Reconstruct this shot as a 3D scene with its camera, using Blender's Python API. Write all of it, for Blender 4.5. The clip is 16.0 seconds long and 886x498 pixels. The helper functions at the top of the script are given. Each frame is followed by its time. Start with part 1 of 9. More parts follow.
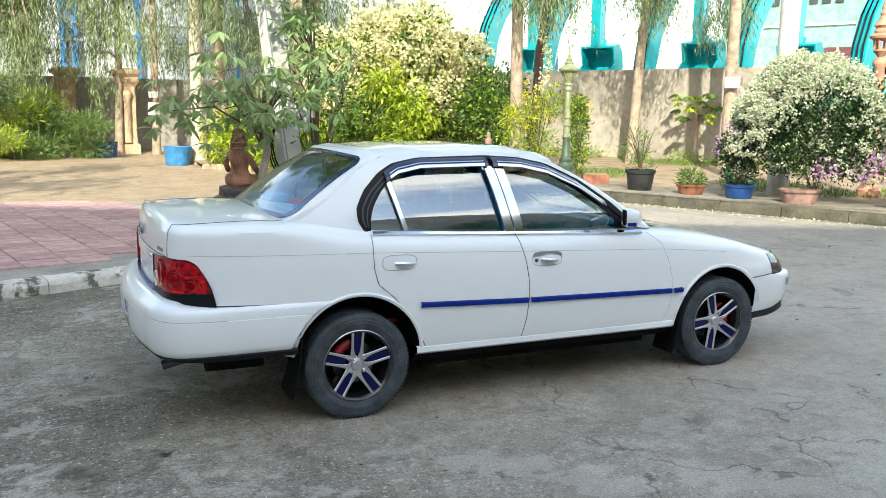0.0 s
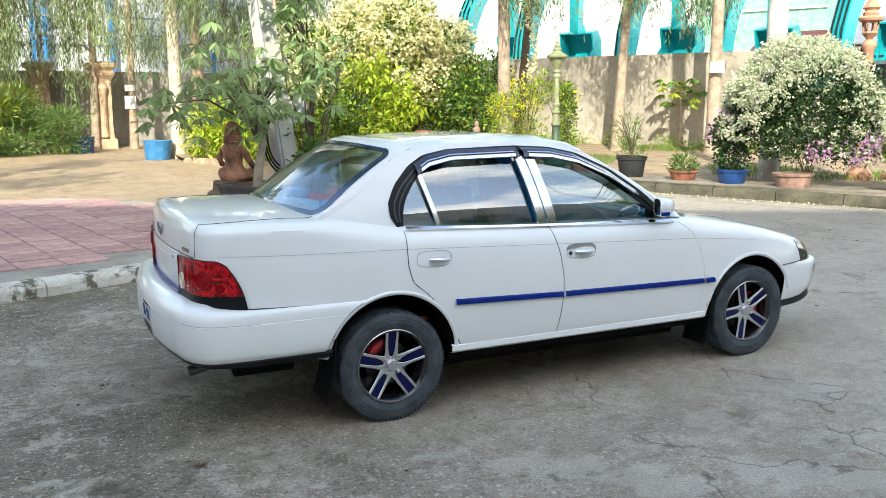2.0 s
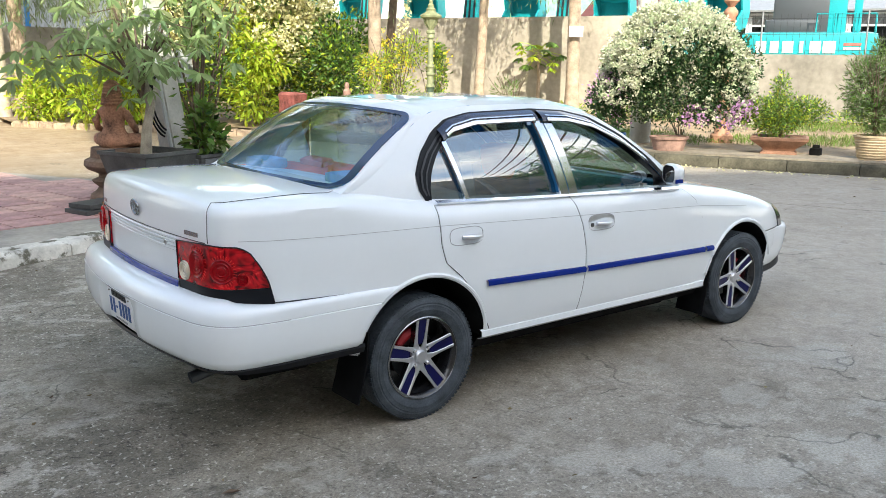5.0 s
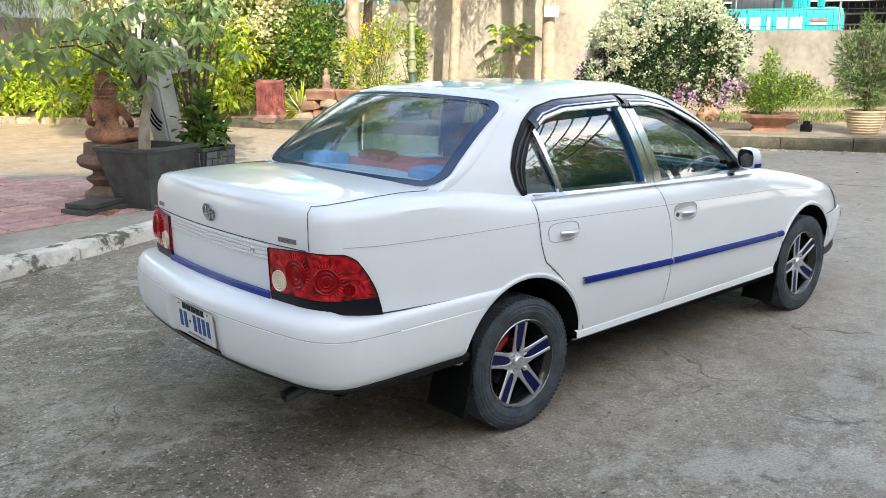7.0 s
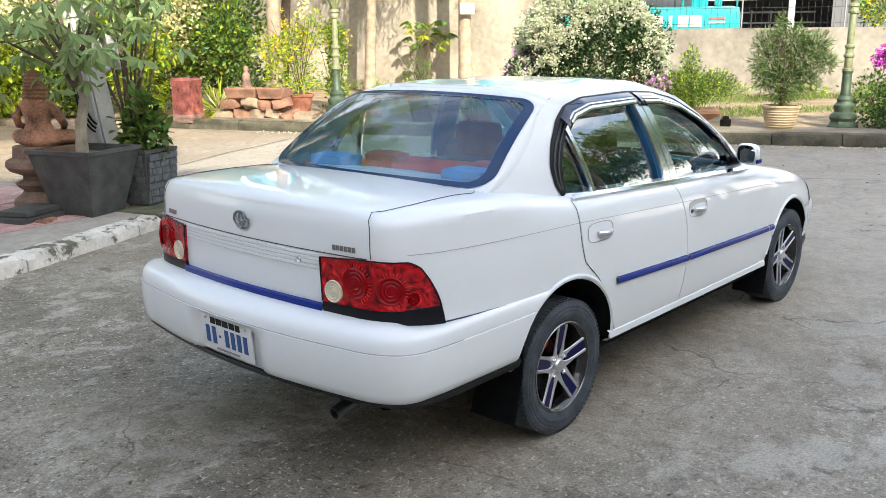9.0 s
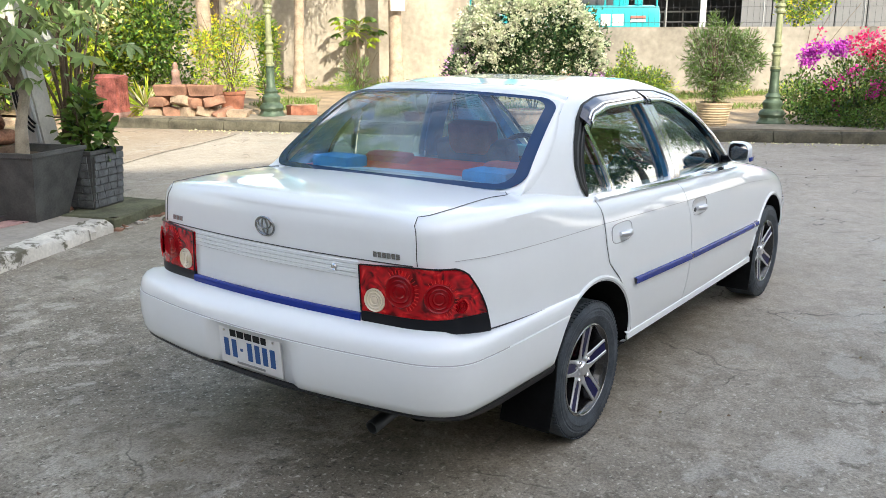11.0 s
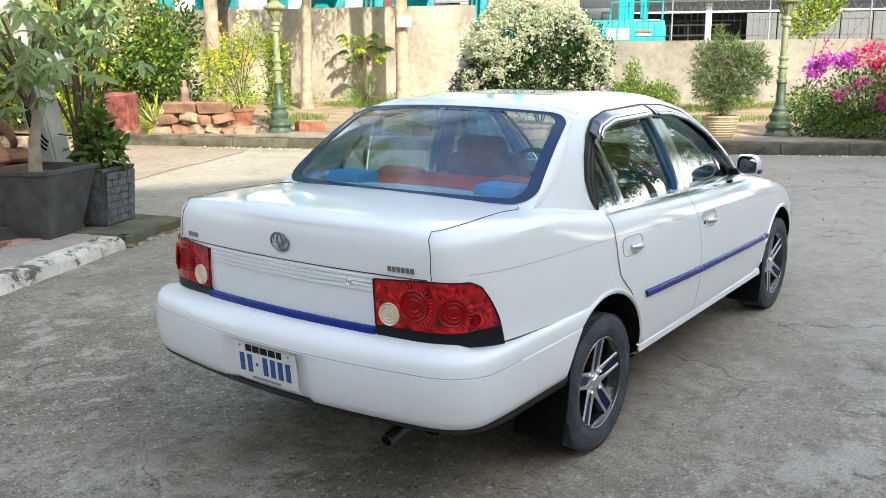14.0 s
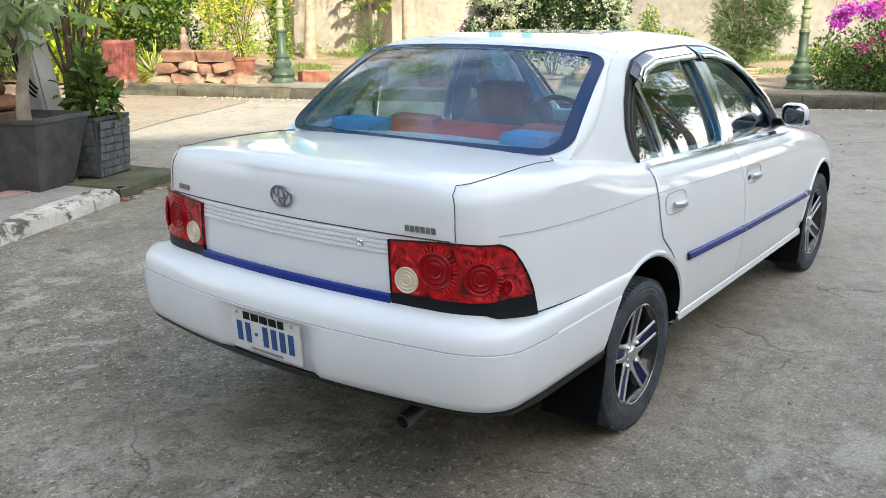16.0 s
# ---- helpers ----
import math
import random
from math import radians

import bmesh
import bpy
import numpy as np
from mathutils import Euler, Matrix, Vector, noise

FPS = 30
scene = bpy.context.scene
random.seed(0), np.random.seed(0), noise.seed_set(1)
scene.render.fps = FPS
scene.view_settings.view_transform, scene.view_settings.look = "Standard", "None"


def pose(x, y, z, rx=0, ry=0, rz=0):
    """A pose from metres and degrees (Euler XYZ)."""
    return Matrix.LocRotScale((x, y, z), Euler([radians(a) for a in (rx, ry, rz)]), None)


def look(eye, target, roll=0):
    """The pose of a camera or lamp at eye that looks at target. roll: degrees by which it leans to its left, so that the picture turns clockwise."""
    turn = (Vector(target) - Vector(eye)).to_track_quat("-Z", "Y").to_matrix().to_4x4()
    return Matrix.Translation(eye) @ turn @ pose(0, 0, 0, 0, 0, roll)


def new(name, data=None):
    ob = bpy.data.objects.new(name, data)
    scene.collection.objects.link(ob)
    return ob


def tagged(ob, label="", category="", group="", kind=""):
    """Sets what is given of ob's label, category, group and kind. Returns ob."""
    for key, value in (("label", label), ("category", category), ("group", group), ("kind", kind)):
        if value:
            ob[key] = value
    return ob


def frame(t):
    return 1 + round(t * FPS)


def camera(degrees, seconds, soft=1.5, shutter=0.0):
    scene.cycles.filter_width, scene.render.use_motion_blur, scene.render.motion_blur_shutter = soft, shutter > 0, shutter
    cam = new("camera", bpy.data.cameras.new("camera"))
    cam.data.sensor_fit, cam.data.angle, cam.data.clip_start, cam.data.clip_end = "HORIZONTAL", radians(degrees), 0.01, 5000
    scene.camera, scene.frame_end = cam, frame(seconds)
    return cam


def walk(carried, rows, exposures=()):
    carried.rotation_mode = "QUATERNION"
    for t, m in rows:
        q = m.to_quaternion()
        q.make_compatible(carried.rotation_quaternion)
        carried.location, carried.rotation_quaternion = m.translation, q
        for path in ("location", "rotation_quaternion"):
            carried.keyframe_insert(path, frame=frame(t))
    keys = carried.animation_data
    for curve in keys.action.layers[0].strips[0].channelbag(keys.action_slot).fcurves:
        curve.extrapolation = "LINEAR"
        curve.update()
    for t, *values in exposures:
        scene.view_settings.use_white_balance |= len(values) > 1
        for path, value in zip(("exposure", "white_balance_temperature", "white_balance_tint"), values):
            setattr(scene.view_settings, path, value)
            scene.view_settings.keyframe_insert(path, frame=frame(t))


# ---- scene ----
cam = camera(54.1, 16.0, 0.85)
PATH = [
    (0, (-1.468, -5.08, 1.618), (-0.646, -3.282, 1.309), 0.9),
    (0.5, (-1.555, -5.043, 1.62), (-0.722, -3.252, 1.304), 0.6),
    (1, (-1.607, -5.011, 1.615), (-0.759, -3.228, 1.292), 0.3),
    (1.5, (-1.632, -4.932, 1.598), (-0.796, -3.145, 1.273), 0.2),
    (2, (-1.684, -4.789, 1.619), (-0.81, -3.021, 1.286), 0.0),
    (2.5, (-1.761, -4.692, 1.624), (-0.828, -2.959, 1.269), 0.4),
    (3, (-1.943, -4.502, 1.62), (-0.927, -2.821, 1.245), 1.3),
    (3.5, (-2.072, -4.356, 1.608), (-1.023, -2.702, 1.206), 1.3),
    (4, (-2.12, -4.208, 1.59), (-1.056, -2.566, 1.177), 0.9),
    (4.2, (-2.135, -4.115, 1.588), (-1.036, -2.494, 1.181), 0.9),
    (6.3, (-2.545, -3.489, 1.588), (-1.279, -2.006, 1.141), 0.2),
    (6.5, (-2.557, -3.411, 1.581), (-1.292, -1.928, 1.134), 0.1),
    (7, (-2.578, -3.231, 1.595), (-1.293, -1.766, 1.146), -0.4),
    (7.5, (-2.623, -3.122, 1.598), (-1.319, -1.675, 1.147), -0.9),
    (8, (-2.746, -2.969, 1.607), (-1.345, -1.611, 1.165), 0.2),
    (8.5, (-2.883, -2.829, 1.602), (-1.437, -1.521, 1.156), -0.1),
    (8.7, (-2.896, -2.791, 1.598), (-1.451, -1.483, 1.146), -0.3),
    (10.8, (-3.084, -2.323, 1.602), (-1.514, -1.174, 1.136), 0.1),
    (11, (-3.099, -2.312, 1.601), (-1.525, -1.168, 1.137), -0.0),
    (11.5, (-3.106, -2.312, 1.603), (-1.532, -1.166, 1.146), -0.4),
    (12, (-3.111, -2.328, 1.603), (-1.542, -1.171, 1.158), -0.6),
    (12.5, (-3.108, -2.325, 1.601), (-1.531, -1.178, 1.159), -0.5),
    (13, (-3.117, -2.324, 1.603), (-1.545, -1.17, 1.162), -0.5),
    (13.5, (-3.14, -2.316, 1.61), (-1.571, -1.156, 1.172), -0.6),
    (14, (-3.137, -2.313, 1.607), (-1.567, -1.152, 1.176), -0.5),
    (14.5, (-3.196, -2.266, 1.602), (-1.625, -1.111, 1.158), -0.5),
    (15, (-3.242, -2.223, 1.586), (-1.673, -1.078, 1.11), -1.2),
    (15.5, (-3.113, -2.142, 1.553), (-1.551, -1.004, 1.038), -1.2),
    (16, (-2.877, -2.04, 1.531), (-1.332, -0.887, 0.999), -0.2),
]
EXPOSURES = [(0, 1.54, 6650, 6), (3, 1.56, 6750, 8), (7, 1.66, 6950, 11), (11, 1.68, 7000, 12), (13.5, 1.67, 6900, 9), (16, 1.70, 7050, 10)]
walk(cam, [(t, look(eye, target, roll)) for t, eye, target, roll in PATH], EXPOSURES)

# ---- light ----
SUN_TO = Vector((-0.478, -0.876, 0.0))
SUN_EL = 33.0
world = bpy.data.worlds.new("sky")
world.use_nodes = True
scene.world = world
wn = world.node_tree
sky = wn.nodes.new("ShaderNodeTexSky")
sky.sky_type = "NISHITA"
sky.sun_disc = False
sky.sun_elevation = radians(SUN_EL)
sky.sun_rotation = math.atan2(SUN_TO.x, SUN_TO.y)
sky.air_density, sky.dust_density, sky.ozone_density = 1.2, 1.4, 1.0
wn.nodes["Background"].inputs["Strength"].default_value = 0.15
# broken bright clouds over a blue sky, thinning out overhead and to the north
wco = wn.nodes.new("ShaderNodeTexCoord")
wmap = wn.nodes.new("ShaderNodeMapping")
wmap.inputs["Scale"].default_value = (1.0, 1.0, 2.6)
wnoise = wn.nodes.new("ShaderNodeTexNoise")
wnoise.inputs["Scale"].default_value, wnoise.inputs["Detail"].default_value = 2.6, 9
wramp = wn.nodes.new("ShaderNodeMapRange")
wramp.inputs["From Min"].default_value, wramp.inputs["From Max"].default_value = 0.43, 0.58
wramp.inputs["To Min"].default_value, wramp.inputs["To Max"].default_value = 0.04, 0.95
wmix = wn.nodes.new("ShaderNodeMix")
wmix.data_type = "RGBA"
wmix.inputs[7].default_value = (6.7, 6.8, 6.75, 1)
wn.links.new(wco.outputs["Generated"], wmap.inputs["Vector"])
wn.links.new(wmap.outputs[0], wnoise.inputs["Vector"])
wn.links.new(wnoise.outputs["Fac"], wramp.inputs["Value"])
wsep = wn.nodes.new("ShaderNodeSeparateXYZ")
wn.links.new(wco.outputs["Generated"], wsep.inputs[0])
whigh = wn.nodes.new("ShaderNodeMapRange")
whigh.inputs["From Min"].default_value, whigh.inputs["From Max"].default_value = 0.45, 0.85
whigh.inputs["To Min"].default_value, whigh.inputs["To Max"].default_value = 1.0, 0.14
wside = wn.nodes.new("ShaderNodeMath")
wside.operation = "MULTIPLY_ADD"
wside.inputs[1].default_value = 0.4
wn.links.new(wsep.outputs["Y"], wside.inputs[0]), wn.links.new(wsep.outputs["Z"], wside.inputs[2])
wn.links.new(wside.outputs[0], whigh.inputs["Value"])
wmul = wn.nodes.new("ShaderNodeMath")
wmul.operation = "MULTIPLY"
wn.links.new(wramp.outputs[0], wmul.inputs[0]), wn.links.new(whigh.outputs[0], wmul.inputs[1])
wn.links.new(wmul.outputs[0], wmix.inputs[0])
wn.links.new(sky.outputs["Color"], wmix.inputs[6])
wn.links.new(wmix.outputs[2], wn.nodes["Background"].inputs["Color"])
sun = new("sun", bpy.data.lights.new("sun", "SUN"))
sun.data.energy, sun.data.angle, sun.data.color = 2.7, radians(0.6), (0.98, 0.95, 0.83)
aim = -(SUN_TO * math.cos(radians(SUN_EL)) + Vector((0, 0, math.sin(radians(SUN_EL)))))
sun.matrix_world = Matrix.Translation((0, 0, 30)) @ aim.to_track_quat("-Z", "Y").to_matrix().to_4x4()


# ---- materials ----
def shader(name):
    m = bpy.data.materials.new(name)
    m.use_nodes = True
    return m, m.node_tree, m.node_tree.nodes["Principled BSDF"]


def plain(name, color, rough=0.5, metal=0.0, coat=0.0, vary=0.0, scale=8.0, bump=0.0, bscale=60.0, island=0.0):
    """A surface with two scales of colour variation and a fine relief."""
    m, t, b = shader(name)
    b.inputs["Roughness"].default_value, b.inputs["Metallic"].default_value = rough, metal
    b.inputs["Coat Weight"].default_value = coat
    b.inputs["Base Color"].default_value = (*color, 1)
    link = t.links.new
    if vary or bump or island:
        co = t.nodes.new("ShaderNodeTexCoord")
    if vary:
        n1 = t.nodes.new("ShaderNodeTexNoise")
        n1.inputs["Scale"].default_value, n1.inputs["Detail"].default_value = scale, 8
        n2 = t.nodes.new("ShaderNodeTexNoise")
        n2.inputs["Scale"].default_value, n2.inputs["Detail"].default_value = scale * 9, 4
        link(co.outputs["Object"], n1.inputs["Vector"]), link(co.outputs["Object"], n2.inputs["Vector"])
        mix = t.nodes.new("ShaderNodeMath")
        mix.operation = "MULTIPLY_ADD"
        mix.inputs[1].default_value = 0.5
        link(n2.outputs["Fac"], mix.inputs[0]), link(n1.outputs["Fac"], mix.inputs[2])
        ramp = t.nodes.new("ShaderNodeValToRGB")
        ramp.color_ramp.elements[0].position, ramp.color_ramp.elements[1].position = 0.45, 1.05
        lo = [c * (1 - vary) for c in color]
        hi = [min(1, c * (1 + vary)) for c in color]
        ramp.color_ramp.elements[0].color, ramp.color_ramp.elements[1].color = (*lo, 1), (*hi, 1)
        link(mix.outputs[0], ramp.inputs["Fac"]), link(ramp.outputs["Color"], b.inputs["Base Color"])
    if island:
        g = t.nodes.new("ShaderNodeNewGeometry")
        o = t.nodes.new("ShaderNodeObjectInfo")
        s = t.nodes.new("ShaderNodeMath")
        link(g.outputs["Random Per Island"], s.inputs[0]), link(o.outputs["Random"], s.inputs[1])
        f = t.nodes.new("ShaderNodeMath")
        f.operation = "FRACT"
        link(s.outputs[0], f.inputs[0])
        hsv = t.nodes.new("ShaderNodeHueSaturation")
        hsv.inputs["Color"].default_value = (*color, 1)
        if vary:
            link(ramp.outputs["Color"], hsv.inputs["Color"])
        for key, lo, hi in (("Hue", 0.5 - 0.03 * island, 0.5 + 0.03 * island), ("Value", 1 - 0.5 * island, 1 + 0.5 * island)):
            r = t.nodes.new("ShaderNodeMapRange")
            r.inputs["To Min"].default_value, r.inputs["To Max"].default_value = lo, hi
            link(f.outputs[0], r.inputs["Value"]), link(r.outputs[0], hsv.inputs[key])
        link(hsv.outputs["Color"], b.inputs["Base Color"])
    if bump:
        n3 = t.nodes.new("ShaderNodeTexNoise")
        n3.inputs["Scale"].default_value, n3.inputs["Detail"].default_value = bscale, 6
        link(co.outputs["Object"], n3.inputs["Vector"])
        bp = t.nodes.new("ShaderNodeBump")
        bp.inputs["Strength"].default_value, bp.inputs["Distance"].default_value = bump, 0.01
        link(n3.outputs["Fac"], bp.inputs["Height"]), link(bp.outputs["Normal"], b.inputs["Normal"])
    return m


def leaf_stuff(name, color, rough=0.45, island=1.0, through_light=0.25):
    """Thin leaves: varied from leaf to leaf, with some light coming through."""
    m = plain(name, color, rough, island=island)
    t, b = m.node_tree, m.node_tree.nodes["Principled BSDF"]
    tr = t.nodes.new("ShaderNodeBsdfTranslucent")
    mixs = t.nodes.new("ShaderNodeMixShader")
    mixs.inputs[0].default_value = through_light
    src = b.inputs["Base Color"].links[0].from_socket
    t.links.new(src, tr.inputs["Color"])
    t.links.new(b.outputs[0], mixs.inputs[1]), t.links.new(tr.outputs[0], mixs.inputs[2])
    t.links.new(mixs.outputs[0], t.nodes["Material Output"].inputs["Surface"])
    return m


def glass(name, tint, rough=0.0, shine=0.06):
    """Tinted sheet glass: clear view through it, mirror gloss on it."""
    m, t, b = shader(name)
    tr = t.nodes.new("ShaderNodeBsdfTransparent")
    tr.inputs["Color"].default_value = (*tint, 1)
    gl = t.nodes.new("ShaderNodeBsdfGlossy")
    gl.inputs["Roughness"].default_value = rough
    lw = t.nodes.new("ShaderNodeLayerWeight")
    lw.inputs["Blend"].default_value = 0.5
    pw = t.nodes.new("ShaderNodeMath")
    pw.operation = "POWER"
    pw.inputs[1].default_value = 4.0
    fr = t.nodes.new("ShaderNodeMath")
    fr.operation = "MULTIPLY_ADD"
    fr.inputs[1].default_value, fr.inputs[2].default_value = 1 - shine, shine
    t.links.new(lw.outputs["Facing"], pw.inputs[0]), t.links.new(pw.outputs[0], fr.inputs[0])
    mix = t.nodes.new("ShaderNodeMixShader")
    t.links.new(fr.outputs[0], mix.inputs[0])
    t.links.new(tr.outputs[0], mix.inputs[1]), t.links.new(gl.outputs[0], mix.inputs[2])
    t.links.new(mix.outputs[0], t.nodes["Material Output"].inputs["Surface"])
    return m


# old concrete yard: fine aggregate, pale worn patches, damp stains and cracks
def yard_concrete():
    m, t, b = shader("yard_concrete")
    link = t.links.new
    co = t.nodes.new("ShaderNodeTexCoord")

    def tex(scale, detail=8, rough=0.6, stretch=(1, 1, 1), distort=0.0):
        mp = t.nodes.new("ShaderNodeMapping")
        mp.inputs["Scale"].default_value = stretch
        link(co.outputs["Object"], mp.inputs["Vector"])
        n = t.nodes.new("ShaderNodeTexNoise")
        n.inputs["Scale"].default_value, n.inputs["Detail"].default_value = scale, detail
        n.inputs["Roughness"].default_value, n.inputs["Distortion"].default_value = rough, distort
        link(mp.outputs[0], n.inputs["Vector"])
        return n.outputs["Fac"]

    def ramp(fac, stops):
        r = t.nodes.new("ShaderNodeValToRGB")
        while len(r.color_ramp.elements) < len(stops):
            r.color_ramp.elements.new(0.5)
        for e, (p, c) in zip(r.color_ramp.elements, stops):
            e.position, e.color = p, (*c, 1) if len(c) == 3 else c
        link(fac, r.inputs["Fac"])
        return r.outputs["Color"]

    def mixc(fac, a, c, mode="MIX"):
        x = t.nodes.new("ShaderNodeMix")
        x.data_type, x.blend_type = "RGBA", mode
        if isinstance(fac, float):
            x.inputs[0].default_value = fac
        else:
            link(fac, x.inputs[0])
        for k, v in ((6, a), (7, c)):
            if isinstance(v, tuple):
                x.inputs[k].default_value = (*v, 1)
            else:
                link(v, x.inputs[k])
        return x.outputs[2]

    base = ramp(tex(0.55, 10, 0.62), [(0.3, (0.115, 0.101, 0.078)), (0.5, (0.215, 0.194, 0.16)), (0.70, (0.345, 0.32, 0.276))])
    grain = ramp(tex(90, 4, 0.7), [(0.32, (0.5, 0.49, 0.47)), (0.66, (1.4, 1.4, 1.4))])
    col = mixc(0.85, base, grain, "MULTIPLY")
    # coarse aggregate: dark pits and pale chips
    pits = ramp(tex(34, 3, 0.6), [(0.34, (0.14, 0.13, 0.115)), (0.43, (1.05, 1.05, 1.05))])
    col = mixc(0.6, col, pits, "MULTIPLY")
    chips = ramp(tex(46, 2, 0.5), [(0.62, (0, 0, 0)), (0.68, (0.8, 0.8, 0.8))])
    col = mixc(chips, col, (0.56, 0.53, 0.47))
    mid = ramp(tex(11, 6, 0.7), [(0.32, (0.62, 0.6, 0.56)), (0.68, (1.36, 1.36, 1.34))])
    col = mixc(0.6, col, mid, "MULTIPLY")
    # drier, dustier concrete towards the planting bed
    sx = t.nodes.new("ShaderNodeSeparateXYZ")
    link(co.outputs["Object"], sx.inputs[0])
    sa = t.nodes.new("ShaderNodeMath")
    sa.operation = "MULTIPLY_ADD"
    sa.inputs[1].default_value = 5.0
    link(tex(0.45, 7, 0.65), sa.inputs[0]), link(sx.outputs["X"], sa.inputs[2])
    dry = t.nodes.new("ShaderNodeMapRange")
    dry.inputs["From Min"].default_value, dry.inputs["From Max"].default_value = 1.2, 6.5
    dry.inputs["To Max"].default_value = 0.9
    link(sa.outputs[0], dry.inputs["Value"])
    # beyond the slab joint the dust is browner
    fx = t.nodes.new("ShaderNodeMath")
    fx.operation = "MULTIPLY_ADD"
    fx.inputs[1].default_value, fx.inputs[2].default_value = -0.404, -5.46
    fy = t.nodes.new("ShaderNodeMath")
    fy.operation = "MULTIPLY_ADD"
    fy.inputs[1].default_value = 0.915
    link(sx.outputs["X"], fx.inputs[0]), link(sx.outputs["Y"], fy.inputs[0]), link(fx.outputs[0], fy.inputs[2])
    past = t.nodes.new("ShaderNodeMapRange")
    past.inputs["From Max"].default_value = 0.12
    link(fy.outputs[0], past.inputs["Value"])
    bare = mixc(past.outputs[0], (0.42, 0.378, 0.325), (0.36, 0.30, 0.24))
    dust = mixc(0.5, mixc(0.35, bare, mid, "MULTIPLY"), grain, "MULTIPLY")
    col = mixc(dry.outputs[0], col, dust)
    patch = ramp(tex(1.5, 9, 0.7, (1.0, 1.0, 1), 0.6), [(0.52, (0, 0, 0)), (0.56, (1, 1, 1))])
    fleck = ramp(tex(7, 8, 0.75, (1, 1.0, 1)), [(0.48, (0, 0, 0)), (0.53, (1, 1, 1))])
    both = mixc(1.0, mixc(1.0, patch, fleck, "MULTIPLY"), mixc(dry.outputs[0], (0.7, 0.7, 0.7), (0.3, 0.3, 0.3)), "MULTIPLY")
    flaked = mixc(0.7, (0.45, 0.415, 0.36), grain, "MULTIPLY")
    col = mixc(both, col, flaked)
    # the smooth top skin, left in sharp-edged pale flakes away from the parking place
    sy = t.nodes.new("ShaderNodeMath")
    sy.operation = "MULTIPLY_ADD"
    sy.inputs[1].default_value = -1.0
    link(sx.outputs["Y"], sy.inputs[0]), link(tex(0.7, 4, 0.5), sy.inputs[2])
    worn = t.nodes.new("ShaderNodeMapRange")
    worn.inputs["From Min"].default_value, worn.inputs["From Max"].default_value = 1.2, 2.9
    worn.inputs["To Max"].default_value = 0.125
    link(sy.outputs[0], worn.inputs["Value"])
    ws = t.nodes.new("ShaderNodeMath")
    link(worn.outputs[0], ws.inputs[0]), link(tex(2.1, 11, 0.66, (0.8, 1.2, 1), 0.3), ws.inputs[1])
    skin_left = ramp(ws.outputs[0], [(0.60, (0, 0, 0)), (0.635, (0.85, 0.85, 0.85))])
    col = mixc(skin_left, col, mixc(0.7, (0.375, 0.347, 0.30), grain, "MULTIPLY"))
    # scoured blotches, light and dark
    blot = ramp(tex(3.2, 8, 0.72, (1, 1, 1), 0.4), [(0.30, (0.66, 0.63, 0.58)), (0.5, (0.95, 0.95, 0.95)), (0.70, (1.2, 1.19, 1.16))])
    calm = mixc(dry.outputs[0], (0.95, 0.95, 0.95), (0.3, 0.3, 0.3))
    col = mixc(calm, col, blot, "MULTIPLY")
    wet = ramp(tex(2.4, 7, 0.68, (1, 1, 1), 0.5), [(0.60, (0, 0, 0)), (0.66, (0.75, 0.75, 0.75))])
    col = mixc(mixc(1.0, wet, calm, "MULTIPLY"), col, (0.075, 0.066, 0.05))
    rust = ramp(tex(0.8, 7, 0.6), [(0.50, (0, 0, 0)), (0.66, (0.5, 0.5, 0.5))])
    col = mixc(mixc(1.0, rust, calm, "MULTIPLY"), col, (0.15, 0.12, 0.08))
    damp = ramp(tex(0.9, 6, 0.55), [(0.56, (0, 0, 0)), (0.75, (0.7, 0.7, 0.7))])
    col = mixc(mixc(1.0, damp, calm, "MULTIPLY"), col, (0.11, 0.10, 0.085))
    # sandy dust far off on the earth side
    sep = t.nodes.new("ShaderNodeSeparateXYZ")
    link(co.outputs["Object"], sep.inputs[0])
    s = t.nodes.new("ShaderNodeMath")
    s.operation = "MULTIPLY_ADD"
    s.inputs[1].default_value = -0.45
    link(sep.outputs["X"], s.inputs[0]), link(sep.outputs["Y"], s.inputs[2])
    n = t.nodes.new("ShaderNodeMath")
    n.operation = "MULTIPLY_ADD"
    n.inputs[1].default_value = 3.0
    link(tex(0.5, 6), n.inputs[0]), link(s.outputs[0], n.inputs[2])
    far = t.nodes.new("ShaderNodeMapRange")
    far.inputs["From Min"].default_value, far.inputs["From Max"].default_value = 8.0, 12.5
    link(n.outputs[0], far.inputs["Value"])
    sand = ramp(tex(3.0, 9, 0.7), [(0.3, (0.30, 0.21, 0.13)), (0.7, (0.46, 0.36, 0.25))])
    sandg = mixc(0.6, sand, grain, "MULTIPLY")
    col = mixc(far.outputs[0], col, sandg)
    # fine wandering cracks
    v = t.nodes.new("ShaderNodeTexVoronoi")
    v.feature = "DISTANCE_TO_EDGE"
    v.inputs["Scale"].default_value = 0.33
    wob = t.nodes.new("ShaderNodeTexNoise")
    wob.inputs["Scale"].default_value, wob.inputs["Detail"].default_value = 2.5, 6
    link(co.outputs["Object"], wob.inputs["Vector"])
    add = t.nodes.new("ShaderNodeVectorMath")
    add.operation = "MULTIPLY_ADD"
    add.inputs[1].default_value = (0.55, 0.55, 0.55)
    link(wob.outputs["Color"], add.inputs[0]), link(co.outputs["Object"], add.inputs[2])
    link(add.outputs[0], v.inputs["Vector"])
